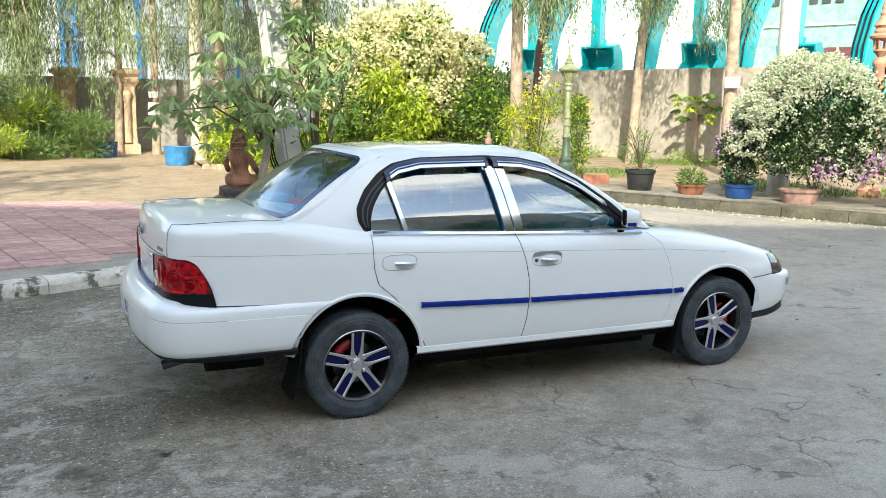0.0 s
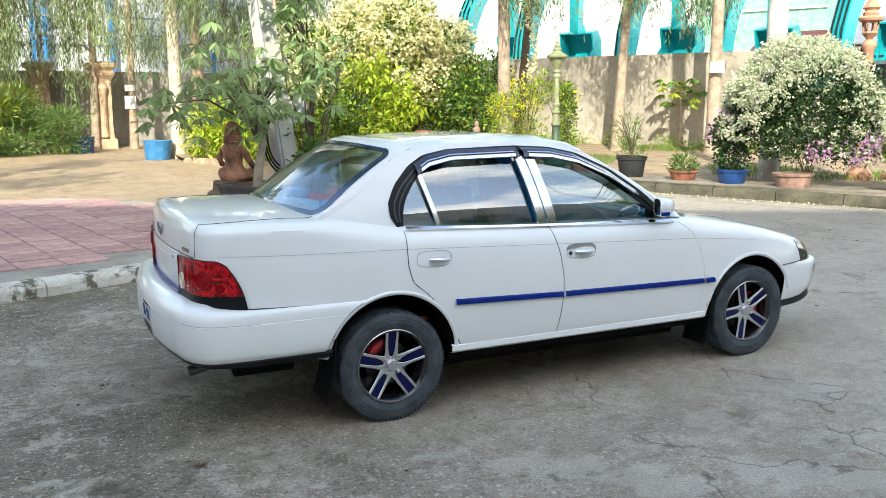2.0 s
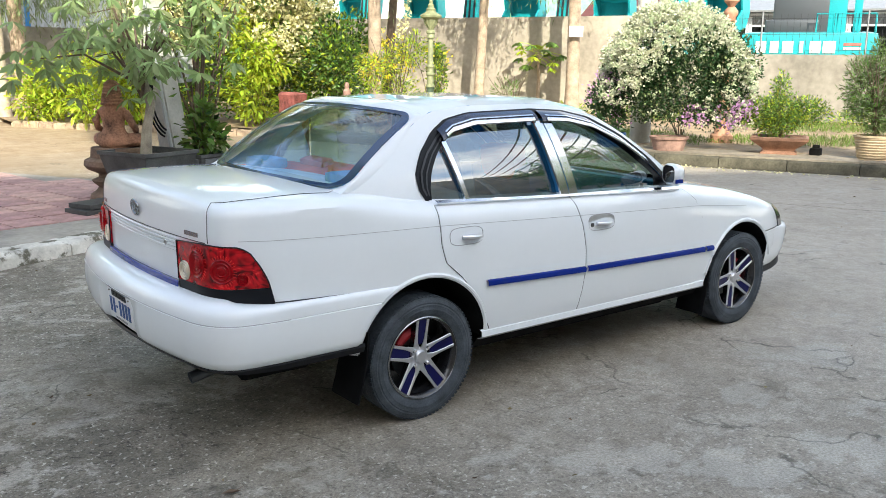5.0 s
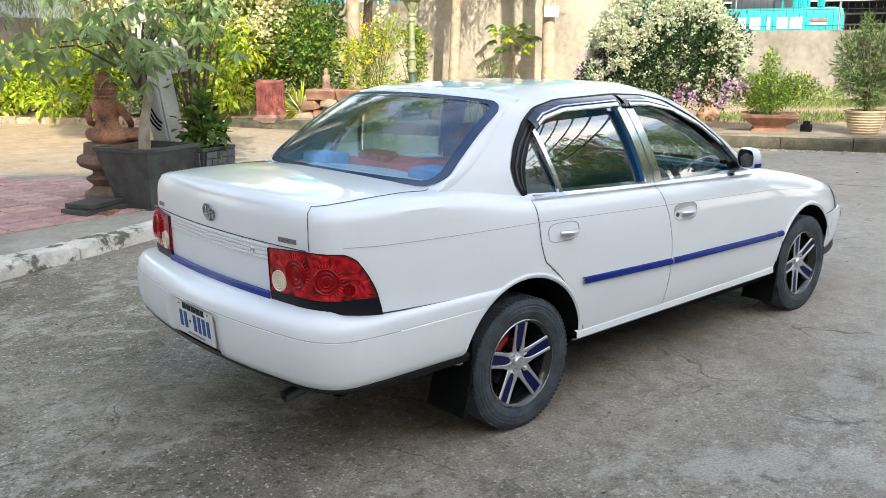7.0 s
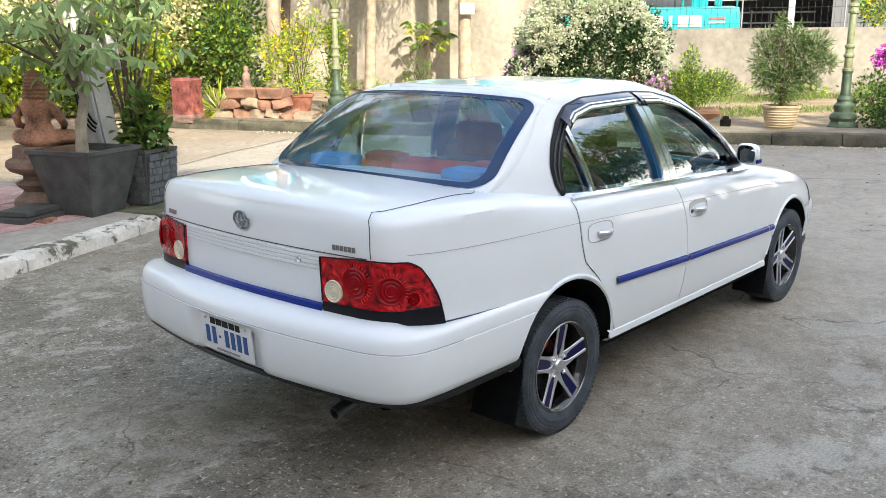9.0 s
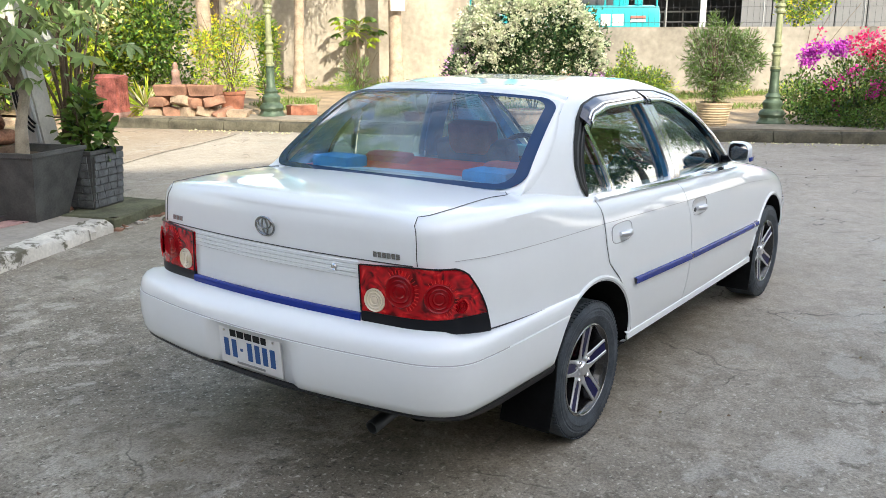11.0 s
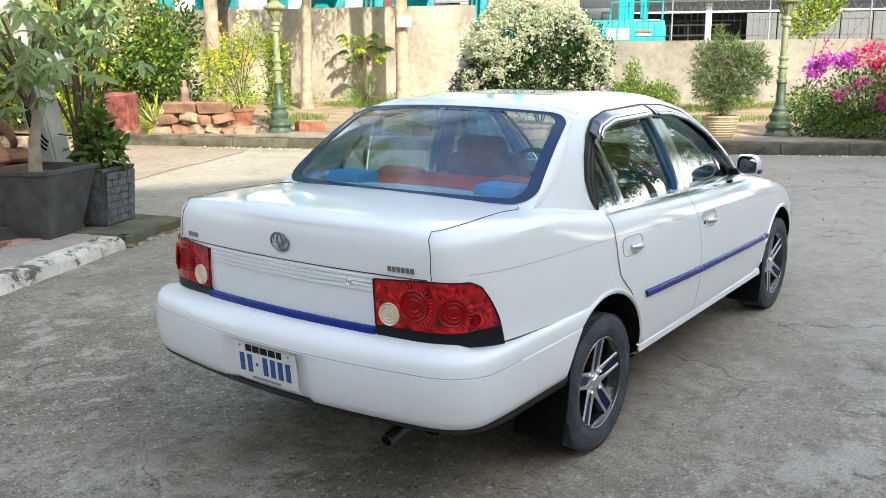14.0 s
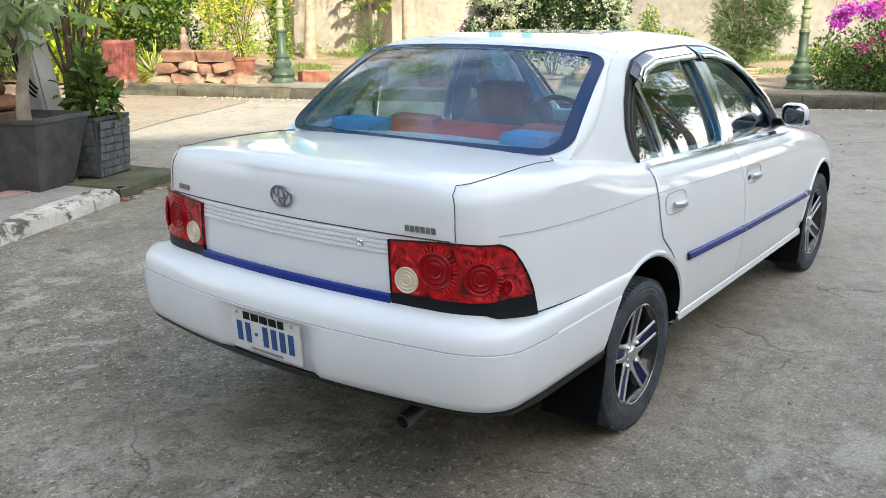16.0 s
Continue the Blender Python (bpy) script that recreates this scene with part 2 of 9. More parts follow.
    crack = ramp(v.outputs["Distance"], [(0.0, (0.45, 0.44, 0.43)), (0.004, (1, 1, 1))])
    col = mixc(0.4, col, crack, "MULTIPLY")
    # short broken cracks
    v3 = t.nodes.new("ShaderNodeTexVoronoi")
    v3.feature = "DISTANCE_TO_EDGE"
    v3.inputs["Scale"].default_value = 1.1
    link(add.outputs[0], v3.inputs["Vector"])
    fine = ramp(v3.outputs["Distance"], [(0.0, (1, 1, 1)), (0.012, (0, 0, 0))])
    gate = ramp(tex(1.2, 5, 0.6), [(0.52, (0, 0, 0)), (0.58, (0.75, 0.75, 0.75))])
    col = mixc(mixc(1.0, fine, gate, "MULTIPLY"), col, (0.06, 0.055, 0.045))
    link(col, b.inputs["Base Color"])
    rr = ramp(tex(2.0, 6), [(0.3, (0.62, 0.62, 0.62)), (0.7, (0.9, 0.9, 0.9))])
    rr = mixc(skin_left, rr, (0.48, 0.48, 0.48))
    link(rr, b.inputs["Roughness"])
    bp = t.nodes.new("ShaderNodeBump")
    bp.inputs["Strength"].default_value, bp.inputs["Distance"].default_value = 0.42, 0.012
    h = t.nodes.new("ShaderNodeMath")
    h.operation = "MULTIPLY_ADD"
    h.inputs[1].default_value = 1.1
    link(tex(75, 3, 0.6), h.inputs[0]), link(tex(20, 3, 0.5), h.inputs[2])
    link(h.outputs[0], bp.inputs["Height"]), link(bp.outputs["Normal"], b.inputs["Normal"])
    return m


YARD = yard_concrete()
PAINT = plain("white_car_paint", (0.815, 0.855, 0.885), 0.5, coat=1.0, vary=0.015, scale=3)
BLACK = plain("black_trim", (0.007, 0.008, 0.011), 0.4)
RUBBER = plain("tyre_rubber", (0.060, 0.072, 0.086), 0.62, vary=0.5, scale=14, bump=0.25, bscale=180)
DARK = plain("underbody", (0.01, 0.01, 0.01), 0.85, vary=0.4, scale=9)
BLUE = plain("blue_strip_paint", (0.004, 0.024, 0.23), 0.16)
NAVY = plain("navy_inlay_paint", (0.005, 0.006, 0.065), 0.3)
CHROME = plain("chrome", (0.84, 0.85, 0.87), 0.16, 1.0)
ALLOY = plain("machined_alloy", (0.66, 0.67, 0.70), 0.33, 1.0, vary=0.08, scale=30)
GLOSSBLACK = plain("gloss_black_rim", (0.012, 0.012, 0.014), 0.2, coat=0.5)


def moulded_lens():
    """Glossy red lens; highlights of the bowls behind it are painted in as soft swirls."""
    m, t, b = shader("red_lens_painted_glints")
    co = t.nodes.new("ShaderNodeTexCoord")
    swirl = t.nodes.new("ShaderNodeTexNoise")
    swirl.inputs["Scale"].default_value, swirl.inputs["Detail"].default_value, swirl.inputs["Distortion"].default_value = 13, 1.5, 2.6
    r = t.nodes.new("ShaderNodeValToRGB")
    # dark to bright reds stand in for shade and glints in the lens
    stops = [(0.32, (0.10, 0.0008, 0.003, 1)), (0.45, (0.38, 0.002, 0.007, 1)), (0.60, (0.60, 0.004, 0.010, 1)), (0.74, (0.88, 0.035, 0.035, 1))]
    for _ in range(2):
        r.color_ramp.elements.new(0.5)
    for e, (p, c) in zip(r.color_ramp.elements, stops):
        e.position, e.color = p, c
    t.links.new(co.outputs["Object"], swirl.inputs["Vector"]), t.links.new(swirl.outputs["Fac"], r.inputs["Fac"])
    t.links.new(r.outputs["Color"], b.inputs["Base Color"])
    bp = t.nodes.new("ShaderNodeBump")
    bp.inputs["Strength"].default_value, bp.inputs["Distance"].default_value = 0.35, 0.02
    t.links.new(swirl.outputs["Fac"], bp.inputs["Height"]), t.links.new(bp.outputs["Normal"], b.inputs["Normal"])
    b.inputs["Roughness"].default_value, b.inputs["Coat Weight"].default_value, b.inputs["Specular IOR Level"].default_value = 0.15, 0.7, 0.2
    return m


REDLENS = moulded_lens()
CLEARLENS = plain("clear_lens", (0.72, 0.62, 0.47), 0.15, coat=1.0)
REDCLOTH = plain("red_seat_cover", (0.62, 0.05, 0.03), 0.75, vary=0.3, scale=12)
BLUECLOTH = plain("blue_trim_cloth", (0.03, 0.19, 0.44), 0.8, vary=0.3, scale=12)
GREYTRIM = plain("grey_cabin_trim", (0.34, 0.43, 0.52), 0.7, vary=0.2, scale=12)
CALIPER = plain("red_caliper", (0.45, 0.02, 0.03), 0.4)
GLASS = glass("tinted_window_glass", (0.30, 0.42, 0.45), 0.0, 0.36)
CLEARGLASS = glass("windscreen_glass", (0.84, 0.92, 0.90), 0.0, 0.05)
REARGLASS = glass("rear_window_glass", (0.72, 0.92, 1.0), 0.0, 0.17)
PRINTBORDER = plain("printed_glass_border", (0.010, 0.034, 0.10), 0.06, coat=0.3)
VISOR = plain("smoked_visor_plastic", (0.012, 0.014, 0.035), 0.06, coat=1.0)
PLATE = plain("number_plate", (0.78, 0.79, 0.80), 0.4)
PLATEINK = plain("plate_ink", (0.02, 0.09, 0.28), 0.5)
SEAM = plain("shut_line", (0.045, 0.047, 0.055), 0.7)
# grey that paints the shade along body creases and handle cup edges
CREASESHADE = plain("painted_crease_shadow", (0.38, 0.39, 0.41), 0.4)
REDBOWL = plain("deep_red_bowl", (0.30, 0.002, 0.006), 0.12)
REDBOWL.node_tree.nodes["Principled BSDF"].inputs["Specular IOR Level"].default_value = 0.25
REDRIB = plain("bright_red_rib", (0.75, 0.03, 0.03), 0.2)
GREYRUBBER = plain("grey_rubber_lip", (0.042, 0.045, 0.052), 0.5)
SMOKECHROME = plain("tarnished_chrome", (0.35, 0.36, 0.37), 0.25, 1.0)
MUDFLAP = plain("mud_flap_rubber", (0.006, 0.0065, 0.0075), 0.7, vary=0.4, scale=10)
MIRROR = plain("mirror_glass", (0.5, 0.52, 0.55), 0.03, 1.0)
HEADGLASS = plain("headlight_glass", (0.05, 0.055, 0.06), 0.08, coat=1.0)
STEELDARK = plain("dull_steel", (0.12, 0.13, 0.14), 0.4, 0.8)
REDDARK = plain("dark_red_cover", (0.44, 0.10, 0.12), 0.8, vary=0.3, scale=10)
for dull, level in ((BLUE, 0.2), (NAVY, 0.2), (DARK, 0.05), (BLACK, 0.22), (MUDFLAP, 0.08), (RUBBER, 0.2), (YARD, 0.28)):
    dull.node_tree.nodes["Principled BSDF"].inputs["Specular IOR Level"].default_value = level
TEALTRIM = plain("blue_green_cover", (0.05, 0.32, 0.42), 0.8, vary=0.3, scale=12)


def worn_kerb():
    """Old white kerb paint, flaked away to dark mossy concrete."""
    m = plain("worn_kerb_paint", (0.56, 0.54, 0.49), 0.9, vary=0.3, scale=5, bump=0.9, bscale=24)
    t, b = m.node_tree, m.node_tree.nodes["Principled BSDF"]
    co = t.nodes.new("ShaderNodeTexCoord")
    n = t.nodes.new("ShaderNodeTexNoise")
    n.inputs["Scale"].default_value, n.inputs["Detail"].default_value, n.inputs["Roughness"].default_value = 3.2, 9, 0.68
    r = t.nodes.new("ShaderNodeMapRange")
    r.inputs["From Min"].default_value, r.inputs["From Max"].default_value = 0.52, 0.57
    x = t.nodes.new("ShaderNodeMix")
    x.data_type = "RGBA"
    x.inputs[7].default_value = (0.13, 0.12, 0.09, 1)
    src = b.inputs["Base Color"].links[0].from_socket
    t.links.new(co.outputs["Object"], n.inputs["Vector"]), t.links.new(n.outputs["Fac"], r.inputs["Value"])
    t.links.new(r.outputs[0], x.inputs[0]), t.links.new(src, x.inputs[6]), t.links.new(x.outputs[2], b.inputs["Base Color"])
    return m


KERBM = worn_kerb()
BLUEDARK = plain("dark_blue_lining", (0.03, 0.23, 0.47), 0.8, vary=0.3, scale=12)
WALLLOW = plain("grey_low_wall", (0.29, 0.265, 0.225), 0.9, vary=0.42, scale=0.8, bump=0.35, bscale=14)
KERBMOSS = plain("green_mossy_concrete", (0.10, 0.105, 0.065), 0.95, vary=0.5, scale=5, bump=0.9, bscale=20)
WALLGREY = plain("grey_rendered_wall", (0.30, 0.28, 0.25), 0.9, vary=0.4, scale=0.9, bump=0.3, bscale=14)
PIER = plain("orange_washed_plaster", (0.50, 0.36, 0.24), 0.85, vary=0.3, scale=4, bump=0.3, bscale=25)
SHEDDARK = plain("dim_shed_wall", (0.05, 0.055, 0.06), 0.9, vary=0.3, scale=1)
SHEDPANEL = plain("grey_sheet_panel", (0.13, 0.135, 0.14), 0.6, vary=0.1, scale=1)
LEAFGREYDARK = leaf_stuff("dull_green_leaf", (0.135, 0.185, 0.075))
LEAFPALM = leaf_stuff("soft_green_leaf", (0.31, 0.415, 0.18), 0.5, 0.7, 0.45)
BARKGREY = plain("grey_bark", (0.33, 0.29, 0.23), 0.9, vary=0.4, scale=9, bump=0.6, bscale=25)
PLANTERBRICK = plain("dark_brick_face", (0.095, 0.104, 0.112), 0.7, vary=0.5, scale=12, bump=0.5, bscale=40)
METER = plain("meter_box_grey", (0.45, 0.47, 0.47), 0.5, vary=0.15, scale=9)
PLINTH = plain("dark_weathered_plinth", (0.18, 0.122, 0.09), 0.9, vary=0.6, scale=5, bump=0.6, bscale=25)
STATUE = plain("weathered_terracotta", (0.34, 0.175, 0.112), 0.85, vary=0.85, scale=4, bump=0.5, bscale=30)
TERRADULL = plain("dull_red_stone", (0.28, 0.15, 0.10), 0.9, vary=0.5, scale=6, bump=0.7, bscale=20)
DEADLEAF = leaf_stuff("dry_leaf", (0.20, 0.145, 0.09), 0.8)
JOINTDIRT = plain("dirt_filled_joint", (0.13, 0.112, 0.088), 0.95, vary=0.6, scale=14)
KERBD = plain("mossy_kerb_stone", (0.085, 0.078, 0.055), 0.95, vary=0.6, scale=4, bump=0.9, bscale=20)
SLAB = plain("pale_slab_concrete", (0.31, 0.285, 0.25), 0.9, vary=0.35, scale=2.5, bump=0.4, bscale=40)
STRIP = plain("dusty_strip_concrete", (0.25, 0.215, 0.165), 0.9, vary=0.45, scale=2.0, bump=0.5, bscale=30)
TILE = plain("pink_paving_tile", (0.47, 0.29, 0.27), 0.8, vary=0.35, scale=5, bump=0.35, bscale=50, island=0.35)
WALLM = plain("rendered_wall", (0.38, 0.335, 0.275), 0.9, vary=0.38, scale=0.9, bump=0.35, bscale=14)
SOIL = plain("bed_soil", (0.30, 0.22, 0.135), 0.95, vary=0.45, scale=2.2, bump=0.9, bscale=10)
BARK = plain("pale_bark", (0.37, 0.285, 0.21), 0.9, vary=0.5, scale=6, bump=0.7, bscale=18)
TWIG = plain("dark_twig", (0.12, 0.085, 0.06), 0.9, vary=0.4, scale=12)
LEAF = leaf_stuff("mid_green_leaf", (0.13, 0.22, 0.042), through_light=0.35)
LEAFDARK = leaf_stuff("dark_green_leaf", (0.03, 0.075, 0.022))
LEAFLIME = leaf_stuff("lime_leaf", (0.45, 0.54, 0.05), through_light=0.45)
LEAFGREY = leaf_stuff("grey_green_leaf", (0.22, 0.27, 0.12))
PETALCREAM = leaf_stuff("cream_petal", (0.80, 0.76, 0.46), 0.6, 0.35, 0.35)
PETALWHITE = leaf_stuff("white_petal", (0.62, 0.62, 0.46), 0.6, 0.4)
PETALGREEN = leaf_stuff("pale_green_petal", (0.52, 0.60, 0.38), 0.6, 0.4)
PETALPINK = leaf_stuff("magenta_petal", (0.55, 0.025, 0.28), 0.6, 0.6)
PETALROSE = leaf_stuff("deep_pink_petal", (0.72, 0.035, 0.17), 0.6, 0.5)
PETALVIOLET = leaf_stuff("violet_petal", (0.55, 0.055, 0.50), 0.6, 0.5)
BARKWHITE = plain("white_peeling_bark", (0.50, 0.42, 0.33), 0.85, vary=0.4, scale=7, bump=0.6, bscale=20)
PETALLILAC = leaf_stuff("lilac_petal", (0.52, 0.28, 0.52), 0.6, 0.6)
PETALYELLOW = leaf_stuff("yellow_petal", (0.80, 0.66, 0.04), 0.6, 0.4)
GRASS = leaf_stuff("grass_blade", (0.15, 0.22, 0.04))
PLANTER = plain("charcoal_planter", (0.066, 0.069, 0.069), 0.6, vary=0.5, scale=7, bump=0.3, bscale=40)
TERRA = plain("terracotta", (0.30, 0.12, 0.075), 0.85, vary=0.5, scale=7, bump=0.5, bscale=30)
STONE = plain("sandstone", (0.36, 0.27, 0.19), 0.9, vary=0.5, scale=5, bump=0.8, bscale=16)
BLUEPOT = plain("blue_plastic", (0.012, 0.06, 0.21), 0.45, vary=0.3, scale=10)
BLUETUB = plain("faded_blue_plastic", (0.05, 0.22, 0.48), 0.5, vary=0.4, scale=6)
BLACKPOT = plain("black_plastic_pot", (0.02, 0.021, 0.023), 0.6, vary=0.5, scale=8)
PINKPOT = plain("weathered_clay", (0.29, 0.18, 0.145), 0.9, vary=0.5, scale=8, bump=0.5, bscale=30)
CREAMPOT = plain("cream_ceramic", (0.43, 0.33, 0.21), 0.6, vary=0.25, scale=8)
LAMPGREEN = plain("old_green_cast_iron", (0.26, 0.28, 0.155), 0.55, 0.2, vary=0.4, scale=9, bump=0.3, bscale=40)
LAMPDARK = plain("dark_green_cast_iron", (0.065, 0.10, 0.065), 0.5, 0.2, vary=0.4, scale=9)
TEAL = plain("turquoise_machine_paint", (0.006, 0.33, 0.36), 0.35, coat=0.3, vary=0.15, scale=2)
# the turquoise again, with shade put into the colour
TEALDARK = plain("shaded_machine_steel", (0.005, 0.10, 0.11), 0.5, vary=0.2, scale=2)
WHITEPANEL = plain("white_sheet_metal", (0.52, 0.54, 0.55), 0.5, vary=0.06, scale=1)
BLUESTEEL = plain("blue_painted_steel", (0.03, 0.22, 0.52), 0.45)
CONCPOLE = plain("pole_concrete", (0.55, 0.535, 0.50), 0.85, vary=0.25, scale=4, bump=0.3, bscale=40)
GREYSTEEL = plain("grey_steel", (0.30, 0.31, 0.32), 0.5, 0.4, vary=0.2, scale=6)
NETGREEN = plain("green_site_net", (0.22, 0.45, 0.33), 0.8, vary=0.4, scale=3)
REDPILLAR = plain("red_painted_plaster", (0.40, 0.13, 0.105), 0.85, vary=0.85, scale=5, bump=0.4, bscale=25)
PAPER = plain("white_notice_paper", (0.75, 0.74, 0.70), 0.7, vary=0.08, scale=12)
ROOFRED = plain("maroon_roof", (0.12, 0.035, 0.03), 0.7, vary=0.3, scale=3)
HOUSEWALL = plain("house_plaster", (0.50, 0.52, 0.53), 0.85, vary=0.2, scale=1.2)


# ---- building blocks ----
def mesh_ob(name, verts, faces, mat, parent=None, smooth=False, label="", mats=None, idx=None):
    me = bpy.data.meshes.new(name)
    me.from_pydata([tuple(v) for v in verts], [], [tuple(f) for f in faces])
    for x in (mats or [mat]):
        me.materials.append(x)
    if idx is not None:
        me.polygons.foreach_set("material_index", idx)
    if smooth:
        me.polygons.foreach_set("use_smooth", [True] * len(me.polygons))
        me.set_sharp_from_angle(angle=radians(smooth if smooth is not True else 40))
    ob = new(name, me)
    ob.parent = parent
    if label:
        ob["label"] = label
    return ob


def part(name, bm, mat, parent=None, label="", smooth=35):
    """One bmesh as one mesh object under a thing or a part."""
    me = bpy.data.meshes.new(name)
    bmesh.ops.recalc_face_normals(bm, faces=bm.faces[:])
    bm.to_mesh(me)
    bm.free()
    me.materials.append(mat)
    if smooth:
        me.polygons.foreach_set("use_smooth", [True] * len(me.polygons))
        me.set_sharp_from_angle(angle=radians(smooth))
    ob = new(name, me)
    ob.parent = parent
    if label:
        ob["label"] = label
    return ob


def thing(name, label, category, at=(0, 0, 0), rz=0.0, group="", kind=""):
    ob = tagged(new(name), label, category, group, kind)
    ob.matrix_basis = pose(*at, 0, 0, rz)
    return ob


def add_box(bm, c, size, m=None, bevel=0.0):
    r = bmesh.ops.create_cube(bm, size=1)
    vs = r["verts"]
    bmesh.ops.scale(bm, vec=size, verts=vs)
    if bevel:
        es = list({e for v in vs for e in v.link_edges})
        b = bmesh.ops.bevel(bm, geom=es, offset=bevel, segments=2, affect="EDGES", profile=0.7)
        vs = list({v for f in b["faces"] for v in f.verts} | {v for v in vs if v.is_valid})
    bmesh.ops.transform(bm, matrix=Matrix.Translation(c) @ (m or Matrix()), verts=vs)
    return vs


def add_lathe(bm, profile, seg=24, m=None, square=False, caps=True):
    """profile: (radius, z) from bottom to top; square: a four-sided form."""
    seg = 4 if square else seg
    turn = math.pi / 4 if square else 0
    k = math.sqrt(2) if square else 1
    rings = []
    m = m or Matrix()
    for r, z in profile:
        if r < 1e-5:
            rings.append([bm.verts.new(m @ Vector((0, 0, z)))])
        else:
            rings.append([bm.verts.new(m @ Vector((k * r * math.cos(turn + 2 * math.pi * i / seg), k * r * math.sin(turn + 2 * math.pi * i / seg), z))) for i in range(seg)])
    for a, b in zip(rings, rings[1:]):
        for i in range(seg):
            j = (i + 1) % seg
            if len(a) == 1 and len(b) > 1:
                bm.faces.new((a[0], b[i], b[j]))
            elif len(b) == 1 and len(a) > 1:
                bm.faces.new((a[i], a[j], b[0]))
            elif len(a) > 1:
                bm.faces.new((a[i], a[j], b[j], b[i]))
    for ring, flip in ((rings[0], True), (rings[-1], False)):
        if caps and len(ring) > 2:
            bm.faces.new(ring[::-1] if flip else ring)


def add_tube(bm, pts, radii, seg=8, cap=True):
    """A tube along points, with a radius for each."""
    pts = [Vector(p) for p in pts]
    if isinstance(radii, (int, float)):
        radii = [radii] * len(pts)
    rings = []
    ref = Vector((0.3, 0.2, 0.93)).normalized()
    for i, p in enumerate(pts):
        d = (pts[min(i + 1, len(pts) - 1)] - pts[max(i - 1, 0)]).normalized()
        a = d.cross(ref if abs(d.dot(ref)) < 0.95 else Vector((1, 0, 0))).normalized()
        b = d.cross(a)
        rings.append([bm.verts.new(p + (a * math.cos(2 * math.pi * k / seg) + b * math.sin(2 * math.pi * k / seg)) * radii[i]) for k in range(seg)])
    for r, s in zip(rings, rings[1:]):
        for k in range(seg):
            bm.faces.new((r[k], r[(k + 1) % seg], s[(k + 1) % seg], s[k]))
    if cap:
        bm.faces.new(rings[0][::-1])
        bm.faces.new(rings[-1])


def add_grid(bm, rows):
    """A sheet through rows of points of equal length."""
    vs = [[bm.verts.new(p) for p in r] for r in rows]
    for a, b in zip(vs, vs[1:]):
        for i in range(len(a) - 1):
            bm.faces.new((a[i], a[i + 1], b[i + 1], b[i]))
    return vs


def solid(bm, thick):
    bmesh.ops.recalc_face_normals(bm, faces=bm.faces[:])
    bmesh.ops.solidify(bm, geom=bm.faces[:], thickness=thick)


def leaf_mesh(name, pos, axis, L, W, mat, parent, rng, fold=0.25, label="", kind=""):
    """Many leaves in one mesh: each a folded, pointed blade of four triangles."""
    n = len(pos)
    pos, axis = np.asarray(pos, float), np.asarray(axis, float)
    axis = axis / (np.linalg.norm(axis, axis=1, keepdims=True) + 1e-9)
    rnd = rng.normal(size=(n, 3))
    side = np.cross(axis, rnd)
    side /= np.linalg.norm(side, axis=1, keepdims=True) + 1e-9
    up = np.cross(side, axis)
    k = rng.uniform(0.7, 1.25, (n, 1))
    L, W = L * k, W * k
    v = np.empty((n, 5, 3))
    v[:, 0] = pos
    v[:, 1] = pos + axis * L * 0.45 + side * W * 0.5 + up * W * fold
    v[:, 2] = pos + axis * L * 0.5
    v[:, 3] = pos + axis * L * 0.45 - side * W * 0.5 + up * W * fold
    v[:, 4] = pos + axis * L - up * L * 0.12
    base = (np.arange(n) * 5)[:, None]
    f = np.concatenate([base + [0, 2, 1], base + [0, 3, 2], base + [1, 2, 4], base + [2, 3, 4]])
    me = bpy.data.meshes.new(name)
    me.vertices.add(n * 5), me.loops.add(n * 12), me.polygons.add(n * 4)
    me.vertices.foreach_set("co", v.ravel())
    me.loops.foreach_set("vertex_index", f.ravel().astype(np.int32))
    me.polygons.foreach_set("loop_start", np.arange(0, n * 12, 3, dtype=np.int32))
    me.polygons.foreach_set("loop_total", np.full(n * 4, 3, dtype=np.int32))
    me.materials.append(mat)
    me.update(), me.validate()
    ob = new(name, me)
    ob.parent = parent
    if label:
        ob["label"] = label
    if kind:
        ob["kind"] = kind
    return ob


